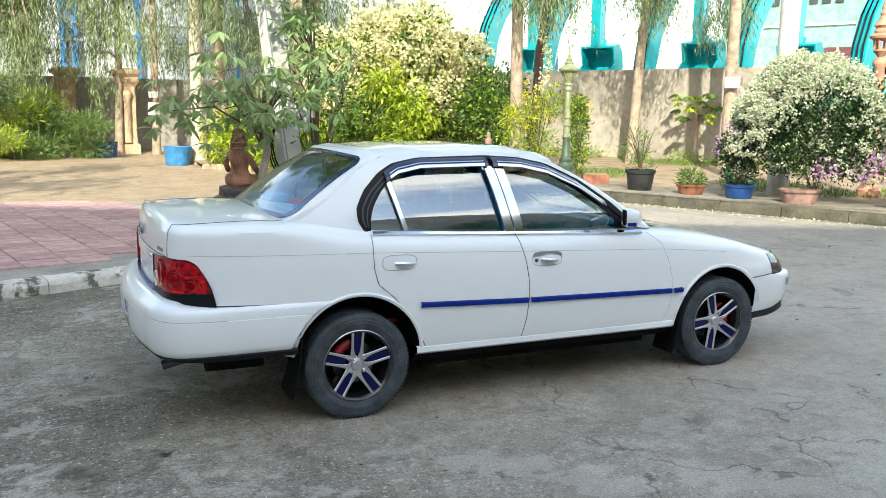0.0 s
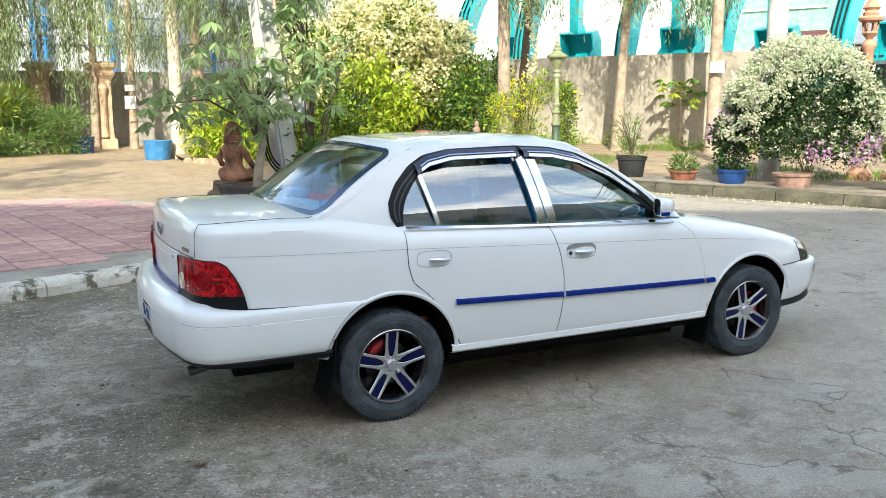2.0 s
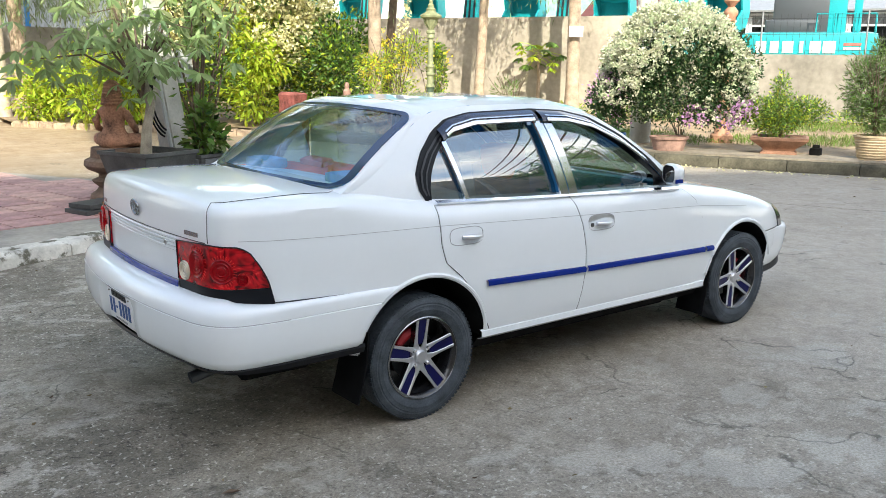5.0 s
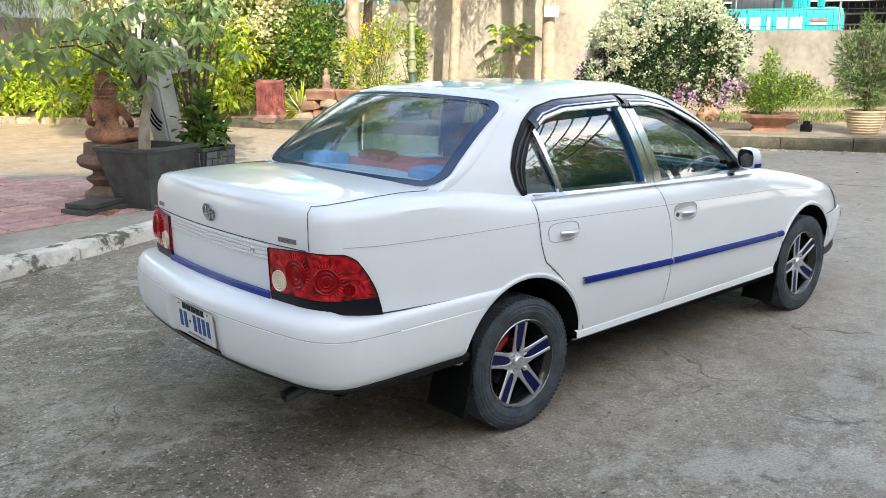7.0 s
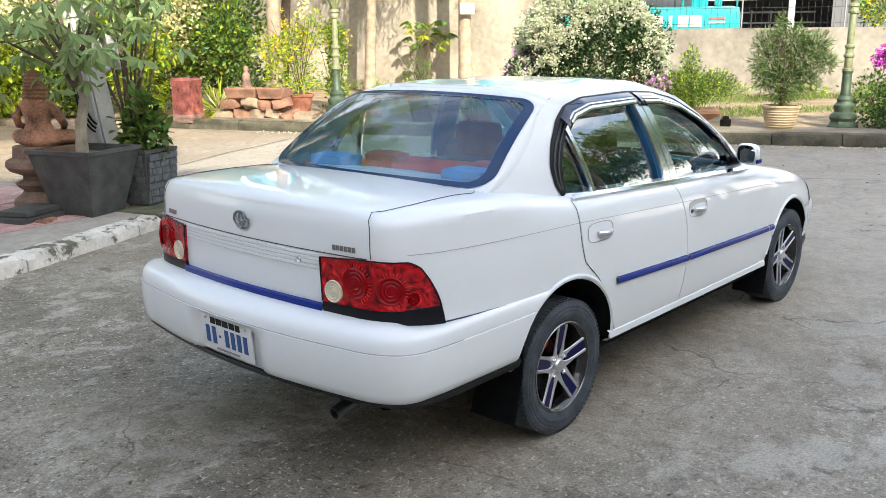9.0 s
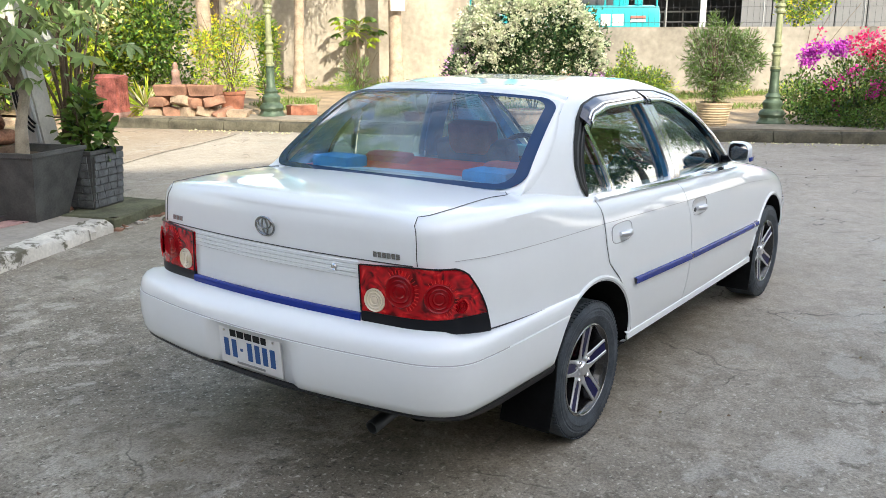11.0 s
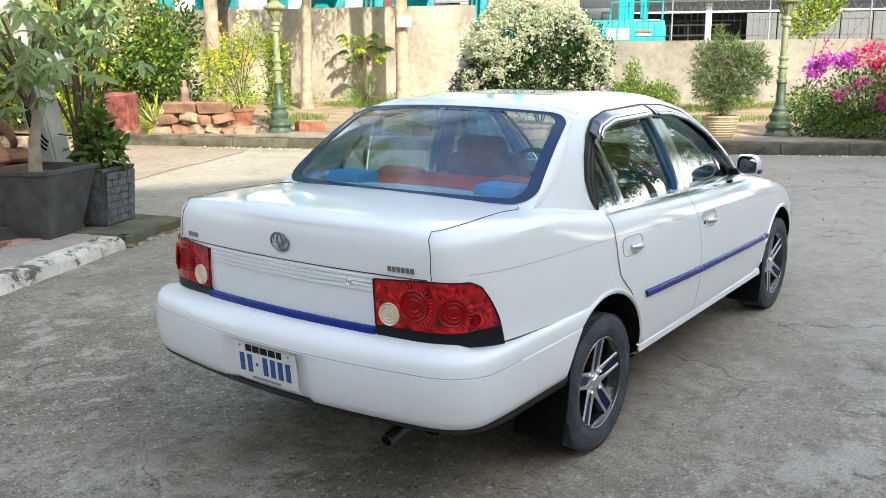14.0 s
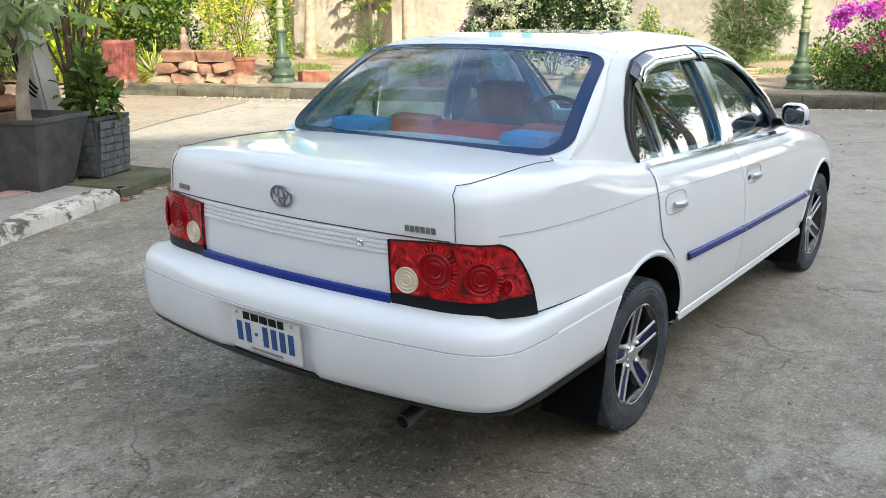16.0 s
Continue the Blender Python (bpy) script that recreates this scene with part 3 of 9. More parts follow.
def broad_leaves(name, pos, axis, L, W, mat, parent, rng, fold=0.15):
    """Larger oval leaves, each folded along its middle and bent to its tip."""
    n = len(pos)
    pos, axis = np.asarray(pos, float), np.asarray(axis, float)
    axis = axis / (np.linalg.norm(axis, axis=1, keepdims=True) + 1e-9)
    side = np.cross(axis, np.array([0, 0, 1.0]) + rng.normal(size=(n, 3)) * 0.45)
    side /= np.linalg.norm(side, axis=1, keepdims=True) + 1e-9
    up = np.cross(side, axis)
    k = rng.uniform(0.65, 1.2, (n, 1))
    L, W = L * k, W * k
    v = np.empty((n, 8, 3))
    v[:, 0] = pos
    for a, b, c, f, w, d in ((1, 2, 6, 0.34, 0.36, 0.02), (3, 4, 7, 0.70, 0.44, 0.08)):
        mid = pos + axis * L * f - up * L * d
        v[:, a], v[:, b], v[:, c] = mid + side * W * w + up * W * fold, mid - side * W * w + up * W * fold, mid
    v[:, 5] = pos + axis * L - up * L * 0.2
    base = (np.arange(n) * 8)[:, None]
    f = np.concatenate([base + t for t in ([0, 6, 1], [0, 2, 6], [1, 6, 7], [1, 7, 3], [6, 2, 4], [6, 4, 7], [3, 7, 5], [7, 4, 5])])
    me = bpy.data.meshes.new(name)
    me.vertices.add(n * 8), me.loops.add(n * 24), me.polygons.add(n * 8)
    me.vertices.foreach_set("co", v.ravel())
    me.loops.foreach_set("vertex_index", f.ravel().astype(np.int32))
    me.polygons.foreach_set("loop_start", np.arange(0, n * 24, 3, dtype=np.int32))
    me.polygons.foreach_set("loop_total", np.full(n * 8, 3, dtype=np.int32))
    me.materials.append(mat)
    me.update(), me.validate()
    ob = new(name, me)
    ob.parent = parent
    return ob


def cloud(rng, n, clumps, shell=0.55):
    """Places and outward ways for n leaves over lumpy clumps (x, y, z, rx, ry, rz)."""
    clumps = np.asarray(clumps, float)
    size = (clumps[:, 3] * clumps[:, 4] * clumps[:, 5]) ** 0.6
    which = rng.choice(len(clumps), n, p=size / size.sum())
    d = rng.normal(size=(n, 3))
    d /= np.linalg.norm(d, axis=1, keepdims=True)
    r = shell + (1 - shell) * rng.random((n, 1)) ** 0.6
    r *= 1 + 0.14 * rng.normal(size=(n, 1))
    p = clumps[which, :3] + d * r * clumps[which, 3:6]
    return p, d


# ---- plan ----
def rise(x, y):
    """The yard's gentle rise away from the car."""
    r = math.hypot(x, y + 3)
    k = max(0.0, min(1.0, (r - 5.5) / 3.5))
    return 0.017 * (max(0.0, r - 6.0) if r < 40 else 34.0) + (0.030 * max(0.0, min(1.22, x / 2.465)) - 0.018) * (1 - k * k * (3 - 2 * k))


N2, U2 = Vector((0.8944, 0.4472)), Vector((0.4472, -0.8944))      # out of the bed's kerb, and along it


def bed(n, s):
    """A plan point by its distance from the yard's corner line and its way along the bed."""
    p = N2 * n + U2 * s
    return p.x, p.y


def ground():
    xs = np.concatenate([[-900, -300, -120, -60], np.arange(-30, 45, 1.5), [60, 120, 300, 900]])
    ys = np.concatenate([[-900, -300, -120, -60], np.arange(-30, 60, 1.5), [90, 150, 300, 900]])
    v = [(x, y, rise(x, y)) for y in ys for x in xs]
    nx = len(xs)
    f = [(j * nx + i, j * nx + i + 1, (j + 1) * nx + i + 1, (j + 1) * nx + i) for j in range(len(ys) - 1) for i in range(nx - 1)]
    return tagged(mesh_ob("ground", v, f, YARD, smooth=True), "worn grey concrete yard with pale patches and cracks", "ground", kind="structure")


ground()
KERB_N = 10.2


def garden_bed():
    """Raised earth between the kerb and the wall."""
    rows = []
    for n in (KERB_N + 0.14, 11.5, 12.5, 14, 16, 18.6):
        row = []
        for s in np.arange(-16, 16.1, 0.8):
            x, y = bed(n, s)
            row.append((x, y, rise(x, y) + 0.15 + 0.012 * (n - KERB_N) + 0.02 * noise.noise((x, y, 0))))
        rows.append(row)
    bm = bmesh.new()
    add_grid(bm, rows)
    tagged(part("garden_bed", bm, SOIL), "sandy brown earth of the raised planting bed", "soil", kind="structure")
    bm = bmesh.new()
    add_grid(bm, [[(*bed(n, s), rise(*bed(n, s)) + 0.165) for s in np.arange(-7, 16.1, 0.8)] for n in (KERB_N + 0.14, KERB_N + 0.9)])
    solid(bm, -0.03)
    tagged(part("walkway", bm, STRIP), "pale concrete strip behind the bed's kerb", "pavement", kind="structure")


garden_bed()


def garden_wall():
    t = 0.2
    for name, s0, s1, h, lab in (("wall_east", -16, -2.3, 2.85, "tall stained beige rendered boundary wall"), ("wall_south", -2.3, 16, 1.95, "lower weathered rendered boundary wall")):
        bm = bmesh.new()
        rows = []
        for z in np.linspace(0.1, h, 8):
            rows.append([(*bed(17.9, s), z + 0.0 * s) for s in np.linspace(s0, s1, 24)])
        add_grid(bm, rows)
        solid(bm, -t)
        tagged(part(name, bm, WALLM if h > 2 else WALLLOW), lab, "wall", kind="structure")


garden_wall()


# ---- the car (x ahead, y to its left, wheels on the ground) ----
def lerp_table(table, x):
    for (x0, v0), (x1, v1) in zip(table, table[1:]):
        if x <= x1:
            k = max(0.0, min(1.0, (x - x0) / (x1 - x0)))
            return v0 + (v1 - v0) * k
    return table[-1][1]


def smooth_table(table, x):
    """Like lerp_table, through a smooth curve."""
    xs = [a for a, _ in table]
    i = max(0, min(len(xs) - 2, int(np.searchsorted(xs, x)) - 1))
    x0, x1 = xs[i], xs[i + 1]
    y0, y1 = table[i][1], table[i + 1][1]

    def slope(j):
        a, b = max(0, j - 1), min(len(xs) - 1, j + 1)
        return (table[b][1] - table[a][1]) / (xs[b] - xs[a])
    h = x1 - x0
    t = max(0.0, min(1.0, (x - x0) / h))
    return ((2 * t ** 3 - 3 * t * t + 1) * y0 + (t ** 3 - 2 * t * t + t) * h * slope(i) + (-2 * t ** 3 + 3 * t * t) * y1 + (t ** 3 - t * t) * h * slope(i + 1))


SILL = 0.31
WIDTH = [(-0.86, 0.745), (-0.75, 0.785), (-0.5, 0.815), (0.0, 0.832), (0.6, 0.838), (1.6, 0.838), (2.2, 0.832), (2.6, 0.818), (2.85, 0.79), (3.0, 0.745)]
TOPZ = [(-1.0, 1.03), (-0.9, 1.035), (-0.5, 1.035), (-0.2, 1.02), (0.1, 0.986), (0.92, 0.950), (1.86, 0.920), (2.1, 0.895), (2.5, 0.835), (2.85, 0.765), (3.1, 0.715), (3.3, 0.665)]
CROSS = [(0.0, 0.965), (0.12, 0.985), (0.35, 1.0), (0.5, 1.0), (0.7, 0.992), (0.82, 0.978), (0.92, 0.955), (0.97, 0.925), (1.0, 0.885)]


def top_z(x):
    return smooth_table(TOPZ, x)


def cross(f, x):
    """The side's bulge over its height; squarer along the boot."""
    k = smooth_table(CROSS, f)
    back = max(0.0, min(1.0, (-0.12 - x) / 0.3))
    return k + back * lerp_table([(0.0, 0.0), (0.85, 0.0), (0.94, 0.02), (0.98, 0.042), (1.0, 0.05)], f)


def side_y(x, z):
    """Half width of the lower body at a place of its side."""
    f = (z - SILL) / (top_z(x) - SILL)
    return smooth_table(WIDTH, x) * cross(max(0, min(1, f)), x)


def bez(p0, p1, p2, n):
    return [tuple((1 - t) ** 2 * a + 2 * t * (1 - t) * b + t * t * c for a, b, c in zip(p0, p1, p2)) for t in np.linspace(0, 1, n)]


def outline():
    """The lower body's plan from the rear's middle round to the nose."""
    o = [(-1.0 + 0.04 * (y / 0.6) ** 2, y) for y in np.linspace(0, 0.6, 9)]
    o += bez((-0.96, 0.6), (-0.94, 0.735), (-0.86, 0.745), 7)[1:]
    o += [(x, smooth_table(WIDTH, x)) for x in np.arange(-0.80, 2.96, 0.055)]
    o += bez((3.0, 0.745), (3.2, 0.70), (3.28, 0.45), 8)
    o += [(3.28 + 0.05 * (1 - (y / 0.45) ** 2), y) for y in np.linspace(0.45, 0, 7)[1:]]
    return o


def body_level(f, half):
    pts = []
    for x, y in half:
        z = SILL + f * (top_z(x) - SILL)
        back = max(0.0, min(1.0, (-0.6 - x) / 0.3))
        nose = max(0.0, min(1.0, (x - 2.7) / 0.4))
        dx = back * lerp_table([(0, 0.02), (0.6, 0.0), (0.85, 0.0), (0.95, 0.004), (1.0, 0.016)], f)
        dx -= nose * lerp_table([(0, 0.06), (0.5, 0.0), (0.8, 0.02), (1.0, 0.06)], f)
        k = cross(f, x)
        low = lerp_table([(-0.42, 0.47), (-0.33, SILL), (2.72, SILL), (2.85, 0.45)], x)
        pts.append((x + dx, y * k, max(z, low + 0.012 * f)))
    return pts


LEVELS = [0.0, 0.06, 0.14, 0.25, 0.36, 0.48, 0.6, 0.7, 0.78, 0.85, 0.9, 0.94, 0.97, 0.99, 1.0]


def car_shell(car):
    half = outline()
    n = len(half)
    verts, faces = [], []
    for f in LEVELS:
        right = body_level(f, half)
        ring = [(x, -y, z) for x, y, z in right] + [(x, y, z) for x, y, z in right[-2:0:-1]]
        verts += ring
    m = 2 * n - 2
    for k in range(len(LEVELS) - 1):
        for i in range(m):
            j = (i + 1) % m
            faces.append((k * m + i, k * m + j, (k + 1) * m + j, (k + 1) * m + i))
    # deck, shelf and bonnet: strips across, crowned
    top = (len(LEVELS) - 1) * m
    cols = [0.93, 0.8, 0.55, 0.28]
    rowid = []
    for i in range(1, n - 1):
        x, y, z = verts[top + i]
        l = top + i
        r = top + m - i
        row = [l]
        crown = 0.028 * min(1.0, (i / 9.0)) * min(1.0, (n - 1 - i) / 6.0)
        for c in cols + [0.0] + [-q for q in cols[::-1]]:
            row.append(len(verts))
            if abs(c) < 0.85 and 0.40 < x < 1.84:
                verts.append((x, y * c, 0.50))
                continue
            verts.append((x, y * c, z + crown * (1 - c * c) + (0.012 if abs(c) < 0.9 else 0.008) * min(1, i / 5)))
        row.append(r)
        rowid.append(row)
    for a, b in zip(rowid, rowid[1:]):
        for i in range(len(a) - 1):
            faces.append((a[i], a[i + 1], b[i + 1], b[i]))
    for a, tip in ((rowid[0], top), (rowid[-1], top + n - 1)):
        for i in range(len(a) - 1):
            faces.append((tip, a[i], a[i + 1]))
    faces.append(tuple(range(m))[::-1])
    me = bpy.data.meshes.new("body")
    me.from_pydata(verts, [], faces)
    bm = bmesh.new()
    bm.from_mesh(me)
    bmesh.ops.recalc_face_normals(bm, faces=bm.faces[:])
    bm.to_mesh(me)
    bm.free()
    me.materials.append(PAINT), me.materials.append(DARK), me.materials.append(GREYTRIM)
    body = new("body", me)
    # wheel wells cut into it
    cut = bmesh.new()
    for x, z, r in ((0.0, 0.305, 0.352), (2.465, 0.305, 0.362)):
        for side in (-1, 1):
            add_lathe(cut, [(r, -0.3), (r, 0.3)], 56, Matrix.Translation((x, side * 0.80, z)) @ Matrix.Rotation(radians(90), 4, "X"))
    add_box(cut, (1.2, 0, 0.36), (3.6, 1.2, 0.16))
    cme = bpy.data.meshes.new("cut")
    bmesh.ops.recalc_face_normals(cut, faces=cut.faces[:])
    cut.to_mesh(cme)
    cut.free()
    cme.materials.append(PAINT), cme.materials.append(DARK)
    cme.polygons.foreach_set("material_index", [1] * len(cme.polygons))
    cob = new("cut", cme)
    mod = body.modifiers.new("wells", "BOOLEAN")
    mod.operation, mod.object, mod.solver, mod.use_self = "DIFFERENCE", cob, "EXACT", True
    done = bpy.data.meshes.new_from_object(body.evaluated_get(bpy.context.evaluated_depsgraph_get()))
    body.modifiers.clear()
    body.data = done
    bpy.data.objects.remove(cob)
    done.polygons.foreach_set("use_smooth", [True] * len(done.polygons))
    done.set_sharp_from_angle(angle=radians(32))
    for p in done.polygons:
        c = p.center
        if (c.z < 0.93 and abs(c.y) < 0.70 and 0.05 < c.x < 1.9 or abs(c.y) < 0.6 and -0.25 < c.x < 1.9) and p.material_index == 0:
            p.material_index = 2
    body.parent = car
    body["label"] = "glossy white painted body shell"
    return body


# greenhouse: the side's outline in (x, z), leaning in towards the roof


def glass_y(x, z):
    """Half width of the cabin side."""
    base = smooth_table([(-0.4, 0.66), (-0.2, 0.715), (0.1, 0.745), (0.9, 0.755), (1.6, 0.745), (2.05, 0.70)], x)
    lean = smooth_table([(0.9, 0.0), (1.0, 0.012), (1.2, 0.085), (1.36, 0.175), (1.44, 0.25)], z)
    return base - lean


def side_sheet(bm, lower, upper, rows=8, off=0.0, y_of=glass_y, side=-1):
    """A sheet between two outlines in (x, z), laid on the car's side."""
    g = []
    for v in np.linspace(0, 1, rows):
        g.append([((1 - v) * a[0] + v * b[0], side * (y_of((1 - v) * a[0] + v * b[0], (1 - v) * a[1] + v * b[1]) + off), (1 - v) * a[1] + v * b[1]) for a, b in zip(lower, upper)])
    return add_grid(bm, g)


def resample(poly, n):
    poly = [Vector(p) for p in poly]
    d = [0.0]
    for a, b in zip(poly, poly[1:]):
        d.append(d[-1] + (b - a).length)
    out = []
    for t in np.linspace(0, d[-1], n):
        i = max(0, min(len(poly) - 2, int(np.searchsorted(d, t)) - 1))
        k = (t - d[i]) / max(1e-9, d[i + 1] - d[i])
        out.append(tuple(poly[i].lerp(poly[i + 1], max(0, min(1, k)))))
    return out


# daylight opening, from the rear foot over the top to the front foot
DLO = [(0.078, 0.982), (0.038, 1.05), (0.040, 1.11), (0.09, 1.19), (0.185, 1.272), (0.28, 1.325), (0.42, 1.352), (0.84, 1.360), (1.05, 1.350), (1.22, 1.315), (1.42, 1.222), (1.62, 1.09), (1.80, 0.945)]
RAIL = [(-0.36, 1.03), (-0.27, 1.06), (-0.15, 1.138), (-0.04, 1.222), (0.07, 1.318), (0.20, 1.376), (0.45, 1.402), (0.84, 1.405), (1.08, 1.392), (1.26, 1.345), (1.46, 1.245), (1.68, 1.105), (1.93, 0.93)]


def rear_glass(u, v):
    """A place on the rear window's curved sheet; u across, v upward."""
    e = Vector((-0.335, 0.668, 1.058)).lerp(Vector((0.120, 0.572, 1.367)), v)
    return Vector((e.x - 0.084 * (1 - u * u), e.y * u, e.z + 0.027 * (1 - u * u) * v + (0.018 + 0.03 * (1 - u * u)) * math.sin(math.pi * v)))


def roof_at(x, z, k):
    """A place on the roof across from the rail's point (x, z)."""
    crown = lerp_table([(0.16, 0.052), (0.28, 0.036), (0.5, 0.031), (1.1, 0.036), (1.3, 0.05)], x) * (1 - abs(k) ** 5)
    end = 0.05 * (1 - k * k)
    xs = x + (end * -1.7 * max(0, (0.6 - x) / 0.5) if x < 0.6 else end * 1.6 * max(0, (x - 0.8) / 0.5))
    return (xs, glass_y(x, z) * k, z + crown)


def rounded(w, h, r):
    """A rectangle of half sizes w and h with corners of radius r, from the lower right, closed."""
    out = []
    q = 0.10
    for i, (sx, sy) in enumerate(((1, -1), (1, 1), (-1, 1), (-1, -1))):
        for a in np.linspace(0, 1, 13):
            t = math.pi / 2 * (i - 1 + a)
            if r > 0:
                out.append((sx * (w - r) + r * math.cos(t), sy * (h - r) + r * math.sin(t)))
            else:
                m = max(abs(math.cos(t)), abs(math.sin(t)))
                out.append((sx * (w - q) + q * math.cos(t) / m, sy * (h - q) + q * math.sin(t) / m))
        # straight run to the next corner
        nx, ny = ((1, 1), (-1, 1), (-1, -1), (1, -1))[i]
        t = math.pi / 2 * i
        k = r if r > 0 else q
        p = (sx * (w - k) + k * math.cos(t), sy * (h - k) + k * math.sin(t))
        e = (nx * (w - k) + k * math.cos(t), ny * (h - k) + k * math.sin(t))
        out += [(p[0] + (e[0] - p[0]) * f, p[1] + (e[1] - p[1]) * f) for f in np.linspace(0, 1, 22)[1:-1]]
    return out + out[:1]


def cabin(car):
    # painted side frames
    for side in (-1, 1):
        bm = bmesh.new()
        side_sheet(bm, resample(DLO, 60), resample(RAIL, 60), 7, 0.0, glass_y, side)
        part("side_frame", bm, PAINT, car, "white painted window surround", smooth=60)
        # painted pillars between the surround and the screens
        rail = resample(RAIL, 120)
        for lo, hi, pick, name in (((1.98, 0.66, 0.925), (1.29, 0.575, 1.328), [p for p in rail if p[0] > 1.24], "front_pillar"),):
            bm = bmesh.new()
            rows = []
            pick = sorted(pick, key=lambda p: p[1])
            for i, (x, z) in enumerate(pick):
                v = i / (len(pick) - 1)
                a = Vector((x, glass_y(x, z), z))
                e = Vector(lo).lerp(Vector(hi), v) + Vector((0, 0.004, 0.035 * math.sin(math.pi * v) * 0.6 - 0.004))
                m = (a + e) / 2 + Vector((0.008 * (-1 if x < 1 else 1), 0.012, 0.006))
                rows.append([tuple(p.x if k == 0 else p.y * side if k == 1 else p.z for k in range(3)) for p in (a, a.lerp(m, 0.55), m, m.lerp(e, 0.5), e)])
            add_grid(bm, rows)
            part(name, bm, PAINT, car, "white painted roof pillar", smooth=70)
    # roof
    bm = bmesh.new()
    rows = []
    rail = resample(RAIL, 170)
    for x, z in [p for p in rail if 0.16 <= p[0] <= 1.30]:
        rows.append([roof_at(x, z, k) for k in np.linspace(-1, 1, 17)])
    # the roof flows round the rear window into the rear pillars
    W, H = 0.61, 0.27
    rear = [p for p in rail if 1.035 < p[1] and p[0] <= 0.168]
    ring = [[], [], [], []]
    for (a, b), (c, d) in zip(rounded(W, H, 0.088), rounded(W, H, 0.0)):
        u, v = c / W, 0.5 + d / H / 2
        if v > 0.9999:
            far = Vector(roof_at(rear[-1][0], rear[-1][1], u))
        elif v < 0.0001:
            far = rear_glass(u, 0) + Vector((-0.03, 0, -0.035))
        else:
            i = v * (len(rear) - 1)
            x, z = (np.array(rear[int(i)]) * (1 - i % 1) + np.array(rear[min(len(rear) - 1, int(i) + 1)]) * (i % 1))
            far = Vector((x, glass_y(x, z) * u, z))
        edge = rear_glass(u, v)
        near = min(1.0, 4 * (1 - v) if abs(u) > 0.9999 else 4 * (1 - abs(u)))
        bulge = Vector((-0.004, 0.007 * u if abs(u) > 0.9999 else 0, 0.007)) * near
        ring[0].append(rear_glass(a / W, 0.5 + b / H / 2))
        ring[1].append(edge)
        ring[2].append(edge.lerp(far, 0.5) + bulge)
        ring[3].append(far)
    bm2 = bmesh.new()
    add_grid(bm2, ring)
    bmesh.ops.remove_doubles(bm2, verts=bm2.verts, dist=0.0004)
    bmesh.ops.recalc_face_normals(bm2, faces=bm2.faces)
    part("rear_pillar", bm2, PAINT, car, "white painted rear pillars round the window", smooth=80)
    rows = rows + [[(x + 0.012 * f, y, z - 0.024 * f) for (x, y, z), f in zip(rows[-1], [1 - abs(k) ** 5 for k in np.linspace(-1, 1, 17)])]]
    add_grid(bm, rows)
    roof = part("roof", bm, PAINT, car, smooth=70)
    return roof


def bowed(lo, hi, rows, cols, bow_lo, bow_hi, lift, inset=0.0):
    """Rows of a curved screen between a low and a high edge given by their outer ends."""
    out = []
    for v in np.linspace(inset, 1 - inset, rows):
        a = Vector(lo).lerp(Vector(hi), v)
        row = []
        for k in np.linspace(-1 + inset, 1 - inset, cols):
            bow = (bow_lo + (bow_hi - bow_lo) * v) * (1 - k * k)
            row.append((a.x + bow, a.y * k, a.z + lift * (1 - k * k) * v + (0.021 + 0.03 * (1 - k * k)) * math.sin(math.pi * v)))
        out.append(row)
    return out


def screens(car):
    bm = bmesh.new()
    add_grid(bm, [[rear_glass(u, v) + Vector((0.002, 0, -0.004)) for u in np.linspace(-1, 1, 25)] for v in np.linspace(0, 1, 15)])
    g = part("rear_window", bm, REARGLASS, car, "tinted curved glass", smooth=80)
    g.visible_shadow = False
    # black printed border and rubber seal round the rear window
    bm = bmesh.new()
    W, H = 0.61, 0.27
    inner = [Vector(rear_glass(a / W, 0.506 + b / H / 2)) for a, b in rounded(W - 0.046, H - 0.021, 0.064)]
    outer = [Vector(rear_glass(a / W, 0.5 + b / H / 2)) for a, b in rounded(W + 0.003, H + 0.003, 0.091)]
    lift = Vector((-0.003, 0, 0.004))
    add_grid(bm, [[p + lift * 0.2 for p in inner]] + [[p.lerp(q, f) + lift * f for p, q in zip(inner, outer)] for f in (0.35, 0.7, 1.0)])
    part("window_seal", bm, PRINTBORDER, g, "dark printed glass border", smooth=60)
    for name, lo, hi, b0, b1, mat, off in (("windscreen", (1.98, 0.66, 0.925), (1.29, 0.575, 1.328), 0.10, 0.085, CLEARGLASS, 1),):
        bm = bmesh.new()
        add_grid(bm, bowed(lo, hi, 15, 25, b0, b1, 0.034))
        g = part(name, bm, mat, car, "tinted curved glass", smooth=80)
        g.visible_shadow = False
        # black printed border with rounded inner corners
        def surf(u, v):
            e = Vector(lo).lerp(Vector(hi), v)
            return Vector((e.x + (b0 + (b1 - b0) * v) * (1 - u * u) + off * 0.003, e.y * u, e.z + 0.034 * (1 - u * u) * v + (0.021 + 0.03 * (1 - u * u)) * math.sin(math.pi * v) + 0.003))
        inner, outer = [], []
        for a in np.linspace(0, 2 * math.pi, 121):
            c, sn = math.cos(a), math.sin(a)
            iu, iv = 0.966 * math.copysign(abs(c) ** 0.21, c), 0.502 + 0.458 * math.copysign(abs(sn) ** 0.21, sn)
            k = max(abs(iu), abs(iv - 0.5) * 2)
            inner.append(surf(iu, iv)), outer.append(surf(max(-1, min(1, iu / k)), max(0.0, min(1.0, 0.5 + (iv - 0.5) / k))))
        bm = bmesh.new()
        add_grid(bm, [inner, [p.lerp(q, 0.5) for p, q in zip(inner, outer)], outer])
        part("window_seal", bm, BLACK, g, "black border seal", smooth=60)


